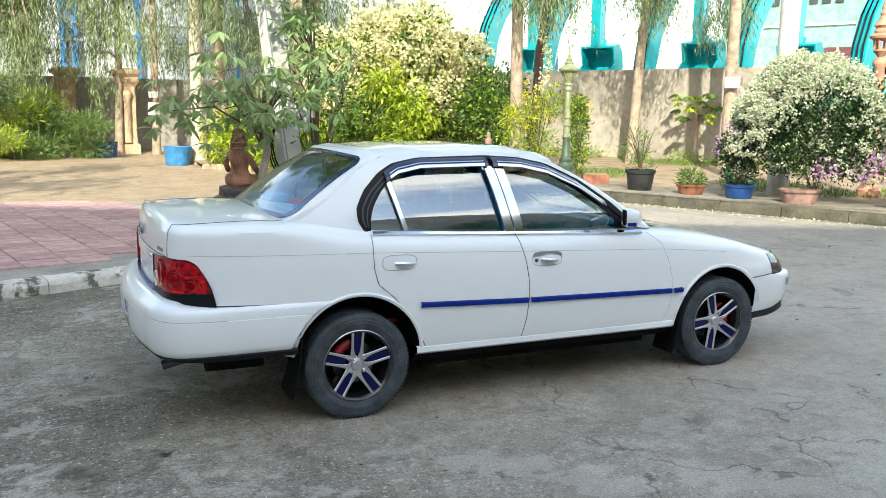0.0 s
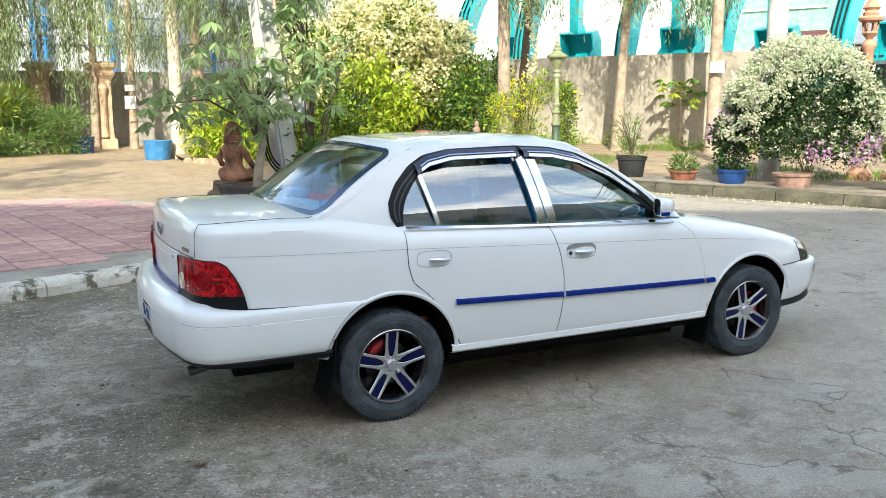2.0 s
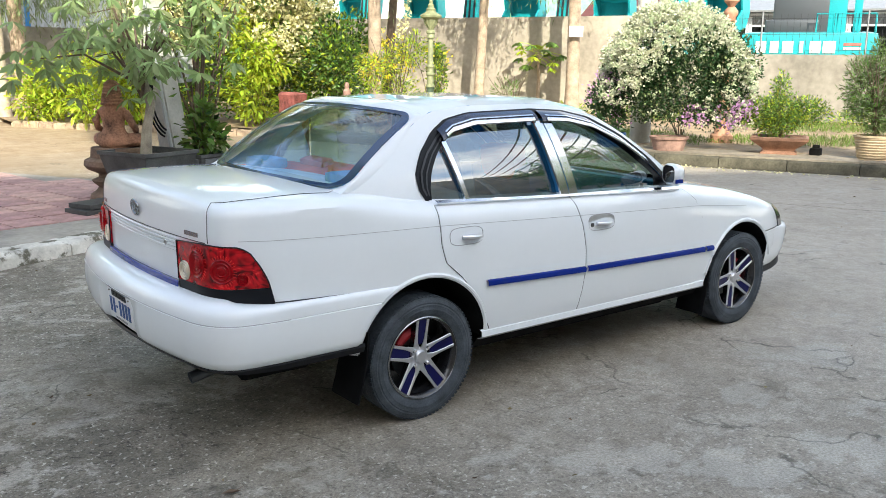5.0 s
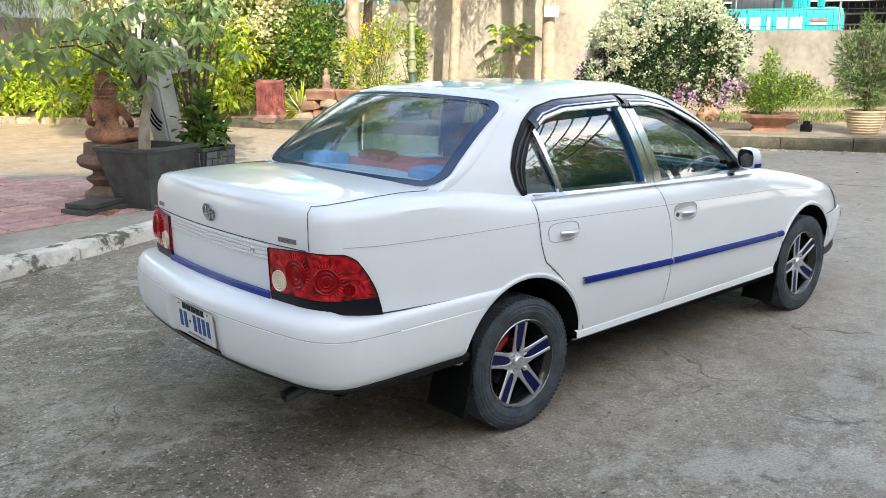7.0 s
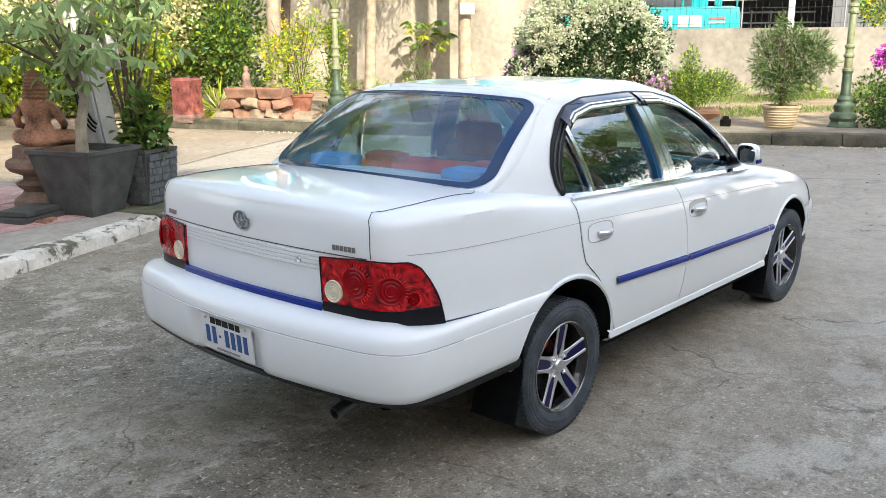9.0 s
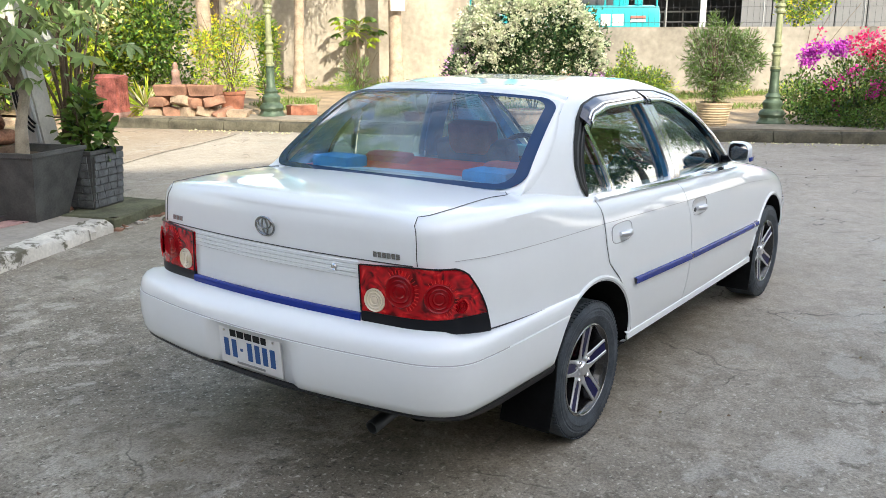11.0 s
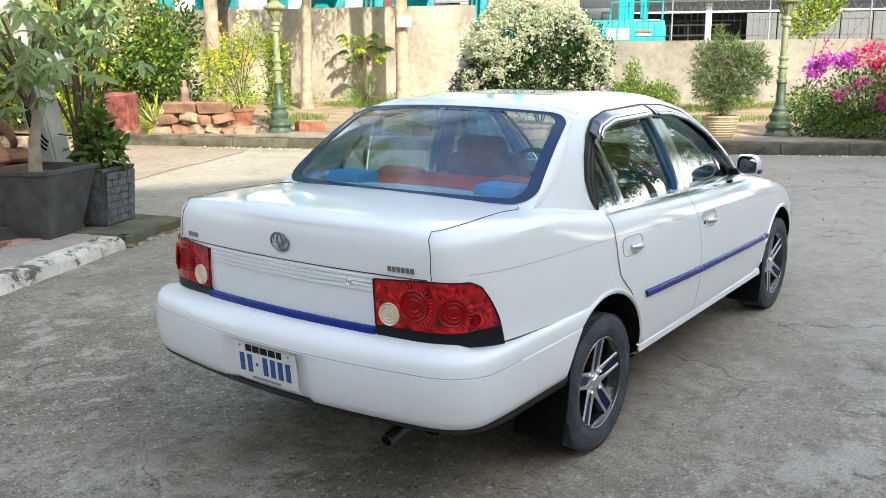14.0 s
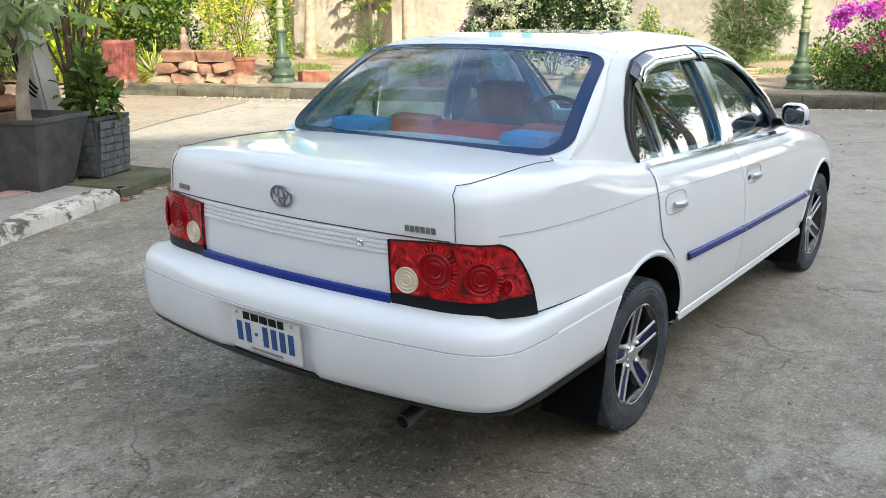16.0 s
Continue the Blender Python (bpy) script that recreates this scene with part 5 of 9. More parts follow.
def rear_face(car):
    # boot lid: gap lines, ribbed panel, blue strip, lock, badges
    lid = new("boot_lid")
    lid.parent = car
    lid["label"] = "white boot lid with a ribbed panel"

    def line(pts, r, mat, name, lab):
        bm = bmesh.new()
        add_tube(bm, pts, r, 6)
        part(name, bm, mat, lid, lab)
    for side in (-1, 1):
        pts = [skin(0.662, z, 0.001, side) for z in np.linspace(0.893, 1.024, 7)]
        line(pts, 0.0016, SEAM, "lid_seam", "dark shut line")
        bm = bmesh.new()
        deck = []
        yl = abs(pts[-1][1])
        for x in np.linspace(-0.918, -0.345, 24):
            deck.append((x, side * lerp_table([(-0.92, yl), (-0.88, yl + 0.012), (-0.75, yl + 0.02), (-0.5, yl + 0.008), (-0.40, 0.645), (-0.345, 0.60)], x), top_z(x) + lerp_table([(0.8, 0.0221), (0.93, 0.0118), (1.0, 0.0)], lerp_table([(-0.92, yl), (-0.88, yl + 0.012), (-0.75, yl + 0.02), (-0.5, yl + 0.008), (-0.40, 0.645), (-0.345, 0.60)], x) / side_y(x, 9.0)) + 0.0012))
        add_tube(bm, [pts[-1]] + deck, 0.0015, 6)
        part("lid_seam", bm, SEAM, lid, "dark shut line")
    line([skin(d, 0.892, 0.0, -1) for d in np.linspace(-0.645, 0.645, 30)], 0.0022, SEAM, "lid_seam", "dark shut line")
    for k in range(4):
        bm = bmesh.new()
        rows = [[skin(d, z, o, -1) for d in np.linspace(-0.43, 0.43, 20)] for z, o in ((0.8275 + k * 0.0148, 0.001), (0.830 + k * 0.0148, 0.0048), (0.8388 + k * 0.0148, 0.0048), (0.8413 + k * 0.0148, 0.001))]
        add_grid(bm, rows)
        part("panel_rib", bm, PAINT, lid, "white trim rib")
    bm = bmesh.new()
    add_grid(bm, [[skin(d, z, o, -1) for d in np.linspace(-0.436, 0.436, 24)] for z, o in ((0.668, 0.002), (0.668, 0.018), (0.702, 0.018), (0.707, 0.014), (0.707, 0.001))])
    part("blue_strip", bm, BLUE, lid, "glossy blue trim strip")
    c = Vector(skin(0.325, 0.853, 0.004, -1))
    bm = bmesh.new()
    add_lathe(bm, [(0.013, -0.004), (0.013, 0.003), (0.009, 0.006), (0.005, 0.003), (0, 0.003)], 20, Matrix.Translation(c) @ Matrix.Rotation(radians(-90), 4, "Y"))
    part("lid_lock", bm, CHROME, lid, "chrome key lock")
    # round badge drawn as a plain ring with an inner bar
    bm = bmesh.new()
    c = Vector(skin(0.0, 0.958, 0.009, -1))
    tilt = Matrix.Translation(c) @ Matrix.Rotation(radians(-97), 4, "Y")
    ring = [tilt @ Vector((0.034 * math.cos(a), 0.046 * math.sin(a), 0)) for a in np.linspace(0, 2 * math.pi, 33)]
    add_tube(bm, ring, 0.0042, 6, cap=False)
    add_tube(bm, [tilt @ Vector((0.020 * math.cos(a) + 0.012, 0.032 * math.sin(a), 0)) for a in np.linspace(0, 2 * math.pi, 25)], 0.0035, 6, cap=False)
    add_tube(bm, [tilt @ Vector((0.0 * math.cos(a) + 0.03 * math.cos(a), 0.013 * math.sin(a), 0)) for a in np.linspace(0, 2 * math.pi, 25)], 0.0035, 6, cap=False)
    part("badge", bm, SMOKECHROME, lid, "round chrome badge")
    for d0, d1, zc, n in ((0.495, 0.605, 0.918, 6), (-0.60, -0.525, 0.918, 3)):
        for k in range(n):
            w = (d1 - d0) / n
            bm = bmesh.new()
            add_grid(bm, [[skin(d, z, 0.003, -1) for d in np.linspace(d0 + k * w, d0 + (k + 0.78) * w, 3)] for z in (zc - 0.009, zc + 0.009)])
            solid(bm, 0.004)
            part("badge_bar", bm, SMOKECHROME, lid, "small chrome badge bar")


def number_plate(car):
    pl = new("number_plate")
    pl.parent = car
    pl["label"] = "white number plate in the bumper recess"
    m = Matrix.Translation((-1.090, 0.016, 0.507)) @ Matrix.Rotation(radians(-4), 4, "Y")
    bm = bmesh.new()
    add_box(bm, (0, 0, 0), (0.006, 0.325, 0.148), None, 0.002)
    bmesh.ops.transform(bm, matrix=m, verts=bm.verts[:])
    part("plate_sheet", bm, PLATE, pl)
    bars = [(y, -0.008, 0.024, 0.070) for y in (0.125, 0.083, 0.0, -0.04, -0.08, -0.12)] + [(0.045, -0.008, 0.012, 0.010)]
    for y, z, w, h in bars:
        bm = bmesh.new()
        add_box(bm, (-0.0045, y, z), (0.002, w, h))
        bmesh.ops.transform(bm, matrix=m, verts=bm.verts[:])
        part("plate_bar", bm, PLATEINK, pl, smooth=0)
    for y, w in ((0.085, 0.03), (0.045, 0.034), (0.003, 0.036), (-0.04, 0.034), (-0.078, 0.026)):
        bm = bmesh.new()
        add_box(bm, (-0.0045, y, 0.052), (0.002, w, 0.026))
        bmesh.ops.transform(bm, matrix=m, verts=bm.verts[:])
        part("plate_bar", bm, BLACK, pl, smooth=0)
    bm = bmesh.new()
    add_box(bm, (-0.0045, 0.0, -0.062), (0.002, 0.15, 0.008))
    bmesh.ops.transform(bm, matrix=m, verts=bm.verts[:])
    part("plate_bar", bm, GREYSTEEL, pl, smooth=0)
    for y in (0.13, -0.13):
        bm = bmesh.new()
        add_lathe(bm, [(0.006, 0), (0.005, 0.004), (0, 0.005)], 10, m @ Matrix.Translation((-0.004, y, 0.058)) @ Matrix.Rotation(radians(-90), 4, "Y"))
        part("plate_screw", bm, CHROME, pl)


REAR_L = [(0.387, 0.345), (0.345, 0.42), (0.315, 0.48), (0.205, 0.63), (0.105, 0.715), (0.082, 0.80), (0.082, 0.972)]
DOOR_B = [(0.985, 0.345), (1.008, 0.45), (1.02, 0.56), (1.02, 0.67), (0.998, 0.80), (0.957, 0.942)]
FRONT_R = [(1.985, 0.33), (2.032, 0.42), (2.052, 0.53), (2.044, 0.64), (2.016, 0.74), (1.970, 0.845), (1.885, 0.912)]


def doors(car):
    shift = lambda poly, dx: [(x + dx, z) for x, z in poly]
    for side in (-1, 1):
        for name, left, right, hx, hz in (("rear_door", REAR_L, shift(DOOR_B, -0.003), 0.225, 0.826), ("front_door", shift(DOOR_B, 0.003), FRONT_R, 1.14, 0.80)):
            l, r = resample(left, 26), resample(right, 26)
            bm = bmesh.new()
            g = []
            for a, b in zip(l, r):
                g.append([((1 - u) * a[0] + u * b[0], side * (side_y((1 - u) * a[0] + u * b[0], (1 - u) * a[1] + u * b[1]) + 0.004), (1 - u) * a[1] + u * b[1]) for u in np.linspace(0, 1, 16)])
            add_grid(bm, g)
            solid(bm, 0.004)
            door = part(name, bm, PAINT, car, "white painted door panel", smooth=40)
            # handle in its cup
            y = side_y(hx, hz) + 0.005
            bm = bmesh.new()
            ring = [(hx + 0.098 * math.copysign(abs(math.cos(a)) ** 0.55, math.cos(a)), side * (y - 0.001 + (side_y(hx, hz + 0.036 * math.sin(a)) - side_y(hx, hz))), hz + 0.040 * math.copysign(abs(math.sin(a)) ** 0.6, math.sin(a))) for a in np.linspace(0, 2 * math.pi, 37)[:-1]]
            vs = [bm.verts.new(p) for p in ring]
            bm.faces.new(vs)
            solid(bm, 0.005)
            cup = part("handle_cup", bm, PAINT if name == "rear_door" else ALLOY, door, "pale handle surround" if name == "rear_door" else "silver handle surround")
            edge = bmesh.new()
            add_tube(edge, ring + ring[:1], 0.002, 5, cap=False)
            part("cup_edge", edge, CREASESHADE, cup, "thin edge with its shade painted grey")
            bm = bmesh.new()
            h0 = -0.03 if name == "rear_door" else -0.045
            pts = [(hx + h0 + (0.115 * t), side * (y + 0.006 + 0.016 * math.sin(math.pi * min(1, t * 1.1))), hz - 0.004 - 0.004 * t) for t in np.linspace(0, 1, 10)]
            add_tube(bm, pts, [0.006 + 0.009 * math.sin(math.pi * (0.15 + 0.8 * t)) for t in np.linspace(0, 1, 10)], 10)
            part("door_handle", bm, ALLOY, door, "silver pull handle")
            if name == "front_door":
                bm = bmesh.new()
                add_lathe(bm, [(0.011, 0), (0.011, 0.004), (0.006, 0.005), (0, 0.003)], 16, Matrix.Translation((hx - 0.075, side * (y + 0.002), hz - 0.008)) @ Matrix.Rotation(radians(90 if side < 0 else -90), 4, "X"))
                part("door_lock", bm, STEELDARK, door, "key lock")
            # blue rub strip
            z0, z1 = ((0.588, 0.566), (0.566, 0.547))[name == "front_door"]
            xa, xb = ((0.342, 1.012), (1.026, 2.04))[name == "front_door"]
            bm = bmesh.new()
            rows = []
            for dz, o in ((-0.0155, 0.004), (-0.013, 0.016), (0.002, 0.019), (0.013, 0.014), (0.0155, 0.004)):
                rows.append([(x, side * (side_y(x, z0 + (z1 - z0) * u) + o), z0 + (z1 - z0) * u + dz) for u in np.linspace(0, 1, 20) for x in [xa + (xb - xa) * u]])
            vs = add_grid(bm, rows)
            part("rub_strip", bm, BLUE, door, "glossy blue rub strip", smooth=40)
        bm = bmesh.new()
        rows = []
        for dz, o in ((-0.0155, 0.001), (-0.013, 0.016), (0.002, 0.019), (0.013, 0.014), (0.0155, 0.001)):
            rows.append([(x, side * (side_y(x, 0.5465) + o), 0.5465 + dz) for x in np.linspace(2.056, 2.13, 5)])
        add_grid(bm, rows)
        part("rub_strip", bm, BLUE, car, "glossy blue rub strip", smooth=40)
    for pts in (REAR_L, DOOR_B, FRONT_R):
        ribbon(car, pts, 0.007, SEAM, "door_seam", 0.0012, label="dark shut line")
    # thin grey ribbon painted as the shade of the side crease
    ribbon(car, [(-0.86, 0.905), (0.05, 0.885), (1.0, 0.847), (2.0, 0.81), (2.5, 0.765)], 0.0022, CREASESHADE, "crease_shade_line", 0.0052, label="fine grey line painted as a crease's shade")
    ribbon(car, [(-0.74, 0.652), (-0.45, 0.646), (-0.22, 0.638)], 0.0055, SEAM, "bumper_seam", 0.002, label="dark shut line")
    ribbon(car, [(2.72, 0.578), (2.84, 0.584), (2.955, 0.588)], 0.006, SEAM, "bumper_seam", 0.003, label="dark shut line")


def arch_lips(car):
    for x0, z0, r in ((0.0, 0.305, 0.352), (2.465, 0.305, 0.362)):
        for side in (-1, 1):
            pts = []
            for a in np.linspace(radians(-2), radians(182 if x0 < 1 else 168), 36):
                x, z = x0 + (r + 0.012) * math.cos(a), z0 + (r + 0.012) * math.sin(a)
                if z > SILL + 0.005 and (z > 0.40 or (x > 0 if x0 < 1 else x < x0)):
                    pts.append((x, side * (side_y(x, z) - 0.004), z))
            bm = bmesh.new()
            add_tube(bm, pts, 0.012, 8)
            part("wheel_arch_lip", bm, PAINT, car, "rolled white wheel arch lip")


def small_parts(car):
    for side in (-1, 1):
        # mud flaps
        for x, z0, z1, w in ((-0.375, 0.14, 0.46, 0.22), (2.085, 0.135, 0.40, 0.19)):
            bm = bmesh.new()
            rows = []
            for v in np.linspace(0, 1, 6):
                z = z0 + (z1 - z0) * v
                rows.append([(x + 0.05 * v * v + (0.02 if x > 1 else 0.03) * math.sin(3 * v), side * (0.83 - w * u), z) for u in np.linspace(0, 1, 5)])
            add_grid(bm, rows)
            solid(bm, 0.008)
            part("mud_flap", bm, MUDFLAP, car, "black rubber mud flap")
        # sill
        bm = bmesh.new()
        xs = np.linspace(0.33, 2.08, 24)
        add_grid(bm, [[(x, side * y, z + 0.0) for x in xs] for y, z in ((0.812, 0.352), (0.826, 0.346), (0.828, 0.318), (0.815, 0.306), (0.79, 0.303))])
        part("sill", bm, PAINT, car, "white sill edge", smooth=40)
        bm = bmesh.new()
        add_grid(bm, [[(x, side * y, z) for x in xs] for y, z in ((0.79, 0.305), (0.76, 0.255), (0.55, 0.21))])
        part("sill_underside", bm, DARK, car, "dark sill underside")
        # door mirror
        mir = new("door_mirror")
        mir.parent = car
        mir["label"] = "white door mirror with a blue stripe"
        bm = bmesh.new()
        prof = [(0.0, 0.062, 0.049), (0.02, 0.074, 0.058), (0.05, 0.072, 0.056), (0.085, 0.060, 0.046), (0.115, 0.036, 0.028)]
        rows = []
        for dx, w, h in prof:
            rows.append([(1.66 + dx - 0.42 * w * math.cos(a), side * (0.838 + w * math.copysign(abs(math.cos(a)) ** 0.7, math.cos(a))), 1.018 + h * math.copysign(abs(math.sin(a)) ** 0.7, math.sin(a))) for a in np.linspace(0, 2 * math.pi, 25)])
        vs = add_grid(bm, rows)
        bm.faces.new(vs[-1][:-1])
        part("mirror_housing", bm, PAINT, mir, smooth=50)
        bm = bmesh.new()
        vs = [bm.verts.new((1.663 - 0.42 * 0.064 * math.cos(a), side * (0.838 + 0.064 * math.copysign(abs(math.cos(a)) ** 0.7, math.cos(a))), 1.018 + 0.050 * math.copysign(abs(math.sin(a)) ** 0.7, math.sin(a)))) for a in np.linspace(0, 2 * math.pi, 25)[:-1]]
        bm.faces.new(vs)
        part("mirror_glass", bm, MIRROR, mir, "dark mirror glass", smooth=0)
        bm = bmesh.new()
        add_box(bm, (1.665, side * 0.911, 0.985), (0.06, 0.008, 0.022), None, 0.003)
        part("mirror_stripe", bm, BLUE, mir, "blue stripe")
        bm = bmesh.new()
        add_tube(bm, [(1.70, side * 0.80, 0.985), (1.715, side * 0.77, 0.972), (1.73, side * 0.73, 0.97)], [0.018, 0.02, 0.024], 10)
        part("mirror_arm", bm, BLACK, mir, "black mirror mount")
        bm = bmesh.new()
        side_sheet(bm, [(1.66, 0.945), (1.72, 0.94), (1.80, 0.935)], [(1.66, 1.03), (1.69, 1.01), (1.78, 0.955)], 3, 0.002, glass_y, side)
        part("mirror_sail", bm, BLACK, mir, "black triangular sail panel")
        # headlight
        bm = bmesh.new()
        e0, e1 = skin_at_x(2.95), SKIN_D[-1] - 0.30
        skin_sheet(bm, lambda v: e0 + 0.02 * (1 - v), lambda v: e1, 0.575, lambda u: 0.722 - 0.035 * u, 0.006, side, 20, 5)
        solid(bm, 0.01)
        part("headlight", bm, HEADGLASS, car, "smoky headlight glass", smooth=60)
        # wiper-side cowl
    bm = bmesh.new()
    add_grid(bm, [[(x, y, z) for y in np.linspace(-0.62, 0.62, 9)] for x, z in ((1.95, 0.955), (2.06, 0.935), (2.12, 0.925))])
    part("cowl_panel", bm, BLACK, car, "black cowl panel")
    # under the tail: floor, silencer and pipe
    bm = bmesh.new()
    add_box(bm, (-0.62, 0, 0.41), (0.62, 1.3, 0.12), None, 0.03)
    part("boot_floor", bm, DARK, car, "dark underbody")
    # unseen well and tank, added to keep light from under the car
    bm = bmesh.new()
    add_lathe(bm, [(0.0, 0.31), (0.27, 0.31), (0.31, 0.325), (0.33, 0.40)], 24, Matrix.Translation((-0.64, 0.12, 0)))
    part("spare_wheel_well", bm, DARK, car, "dark unseen spare wheel well added to block light")
    bm = bmesh.new()
    add_box(bm, (0.12, 0.05, 0.30), (0.62, 1.02, 0.20), None, 0.05)
    part("fuel_tank", bm, DARK, car, "dark unseen fuel tank added to block light")
    bm = bmesh.new()
    add_box(bm, (1.22, 0, 0.25), (1.7, 1.1, 0.2), None, 0.03)
    part("floor_pan", bm, DARK, car, "dark underbody")
    bm = bmesh.new()
    add_tube(bm, [(-0.45, -0.48, 0.32), (-0.75, -0.48, 0.32)], 0.085, 14)
    part("silencer", bm, DARK, car, "dark exhaust silencer")
    bm = bmesh.new()
    add_tube(bm, [(-0.72, -0.46, 0.315), (-0.86, -0.46, 0.31), (-0.97, -0.455, 0.285)], 0.026, 14, cap=False)
    solid(bm, 0.003)
    part("exhaust_tip", bm, STEELDARK, car, "dull steel exhaust tip")
    bm = bmesh.new()
    add_tube(bm, [(0.0, -0.62, 0.30), (0.0, 0.62, 0.30)], 0.04, 10)
    part("rear_axle", bm, DARK, car, "dark rear axle")


def seat(car, x, y, w, mat, z=0.45):
    s = new("seat")
    s.parent = car
    s["label"] = "red covered seat with a headrest"
    bm = bmesh.new()
    add_box(bm, (x + 0.18, y, z + 0.08), (0.5, w, 0.16), None, 0.05)
    part("cushion", bm, mat, s)
    bm = bmesh.new()
    add_box(bm, (x - 0.10, y, z + 0.38), (0.14, w, 0.58), Matrix.Rotation(radians(-14), 4, "Y"), 0.055)
    part("backrest", bm, mat, s)
    return s


def interior(car):
    for y in (-0.36, 0.36):
        s = seat(car, 1.05, y, 0.48, BLUECLOTH, 0.42)
        bm = bmesh.new()
        add_box(bm, (0.86, y, 1.085), (0.10, 0.28, 0.20), Matrix.Rotation(radians(-10), 4, "Y"), 0.045)
        part("headrest", bm, REDDARK, s, "dark red headrest")
    s = seat(car, 0.30, 0.0, 0.96, REDCLOTH, 0.40)
    for y in (-0.34, 0.34):
        bm = bmesh.new()
        add_box(bm, (0.12, y, 1.035), (0.09, 0.26, 0.11), Matrix.Rotation(radians(-12), 4, "Y"), 0.04)
        part("headrest", bm, REDDARK, s, "dark red headrest")
    bm = bmesh.new()
    add_grid(bm, [[(x, y, 1.045 + 0.0 * x) for y in np.linspace(-0.6, 0.6, 9)] for x in (-0.38, -0.2, 0.0, 0.10)])
    solid(bm, 0.02)
    part("parcel_shelf", bm, REDCLOTH, car, "red covered parcel shelf")
    bm = bmesh.new()
    add_box(bm, (1.80, 0, 0.83), (0.36, 1.28, 0.24), Matrix.Rotation(radians(8), 4, "Y"), 0.06)
    part("dashboard", bm, TEALTRIM, car, "blue-green covered dashboard")
    bm = bmesh.new()
    m = Matrix.Translation((1.50, 0.36, 0.90)) @ Matrix.Rotation(radians(62), 4, "Y")
    add_tube(bm, [m @ Vector((0.18 * math.cos(a), 0.18 * math.sin(a), 0)) for a in np.linspace(0, 2 * math.pi, 29)], 0.016, 8, cap=False)
    add_tube(bm, [m @ Vector((0, -0.17, 0)), m @ Vector((0, 0.17, 0))], 0.02, 6)
    part("steering_wheel", bm, BLACK, car, "black steering wheel")
    bm = bmesh.new()
    add_box(bm, (1.22, 0, 1.315), (0.03, 0.24, 0.06), None, 0.012)
    part("cabin_mirror", bm, BLACK, car, "cabin mirror")
    for y in (-0.42, 0.42):
        bm = bmesh.new()
        add_box(bm, (-0.15, y * 1.0, 1.07), (0.15, 0.22, 0.06), None, 0.028)
        part("shelf_speaker", bm, BLUEDARK, car, "blue shelf speaker box")
    # cloth trim inside the pillars
    for side in (-1, 1):
        bm = bmesh.new()
        side_sheet(bm, resample(DLO, 40), resample(RAIL, 40), 4, -0.035, glass_y, side)
        part("pillar_lining", bm, BLUEDARK, car, "blue cloth pillar lining", smooth=60)
        bm = bmesh.new()
        side_sheet(bm, [(x, 0.95) for x in (0.88, 1.03)], [(x, 1.34) for x in (0.80, 0.95)], 5, -0.045, glass_y, side)
        part("pillar_lining", bm, BLUEDARK, car, "blue cloth pillar lining", smooth=60)
    # headlining
    bm = bmesh.new()
    add_grid(bm, [[(x, y * glass_y(x, 1.37) * 0.95, 1.338 + 0.05 * (1 - y * y)) for y in np.linspace(-1, 1, 9)] for x in np.linspace(0.2, 1.22, 8)])
    part("headlining", bm, GREYTRIM, car, "grey headlining")


def build_car():
    car = thing("sedan", "white four-door sedan with blue trim strips parked on the concrete yard", "car")
    car_shell(car)
    cabin(car)
    screens(car)
    side_windows(car)
    rear_bumper(car)
    front_bumper(car)
    for side in (-1, 1):
        tail_light(car, side)
    rear_face(car)
    number_plate(car)
    doors(car)
    arch_lips(car)
    small_parts(car)
    interior(car)
    for x in (0.0, 2.465):
        for s in (-1, 1):
            wheel(car, x, s)
    return car


CAR = build_car()


# ---- kerbs and paving ----
RNG = np.random.default_rng(7)
UL, NL = Vector((0.926, 0.377)), Vector((-0.377, 0.926))


def plat(a, c):
    """A plan point of the paved corner: a along its kerb, c in from the kerb's face."""
    p = UL * a + NL * (3.5 + c)
    return p.x, p.y


def kerb_stone(bm, p0, p1, inward, w, h, z0, chip, rng):
    """One kerb stone with worn, uneven arrises."""
    n = 13
    rows = []
    for t in np.linspace(0, 1, n):
        p = Vector(p0).lerp(Vector(p1), t)
        j = [rng.normal() * chip for _ in range(4)]
        e = 0.012 if t in (0.0, 1.0) else 0.0
        rows.append([(p.x, p.y, z0 - 0.05), (p.x + inward.x * (0.004 + j[0]), p.y + inward.y * (0.004 + j[0]), z0 + h * 0.6 + j[1]), (p.x + inward.x * (0.022 + j[1]), p.y + inward.y * (0.022 + j[1]), z0 + h * 0.88 - e + j[2] * 0.6), (p.x + inward.x * 0.055, p.y + inward.y * 0.055, z0 + h - e + j[2] * 0.5), (p.x + inward.x * w, p.y + inward.y * w, z0 + h + j[3] * 0.4), (p.x + inward.x * w, p.y + inward.y * w, z0 - 0.05)])
    vs = add_grid(bm, rows)
    bm.faces.new(vs[0]), bm.faces.new(vs[-1][::-1])


def bed_kerb():
    k = tagged(new("kerb"), "dark weathered concrete kerb along the planting bed", "kerb", kind="structure")
    s = -8.4
    while s < 15:
        e = s + 0.98
        bm = bmesh.new()
        x0, y0 = bed(KERB_N, s)
        x1, y1 = bed(KERB_N, e)
        kerb_stone(bm, (x0, y0), (x1, y1), N2, 0.15, 0.17, rise((x0 + x1) / 2, (y0 + y1) / 2), 0.006, RNG)
        part("kerb_stone", bm, KERBD, k, smooth=30)
        s = e + 0.012


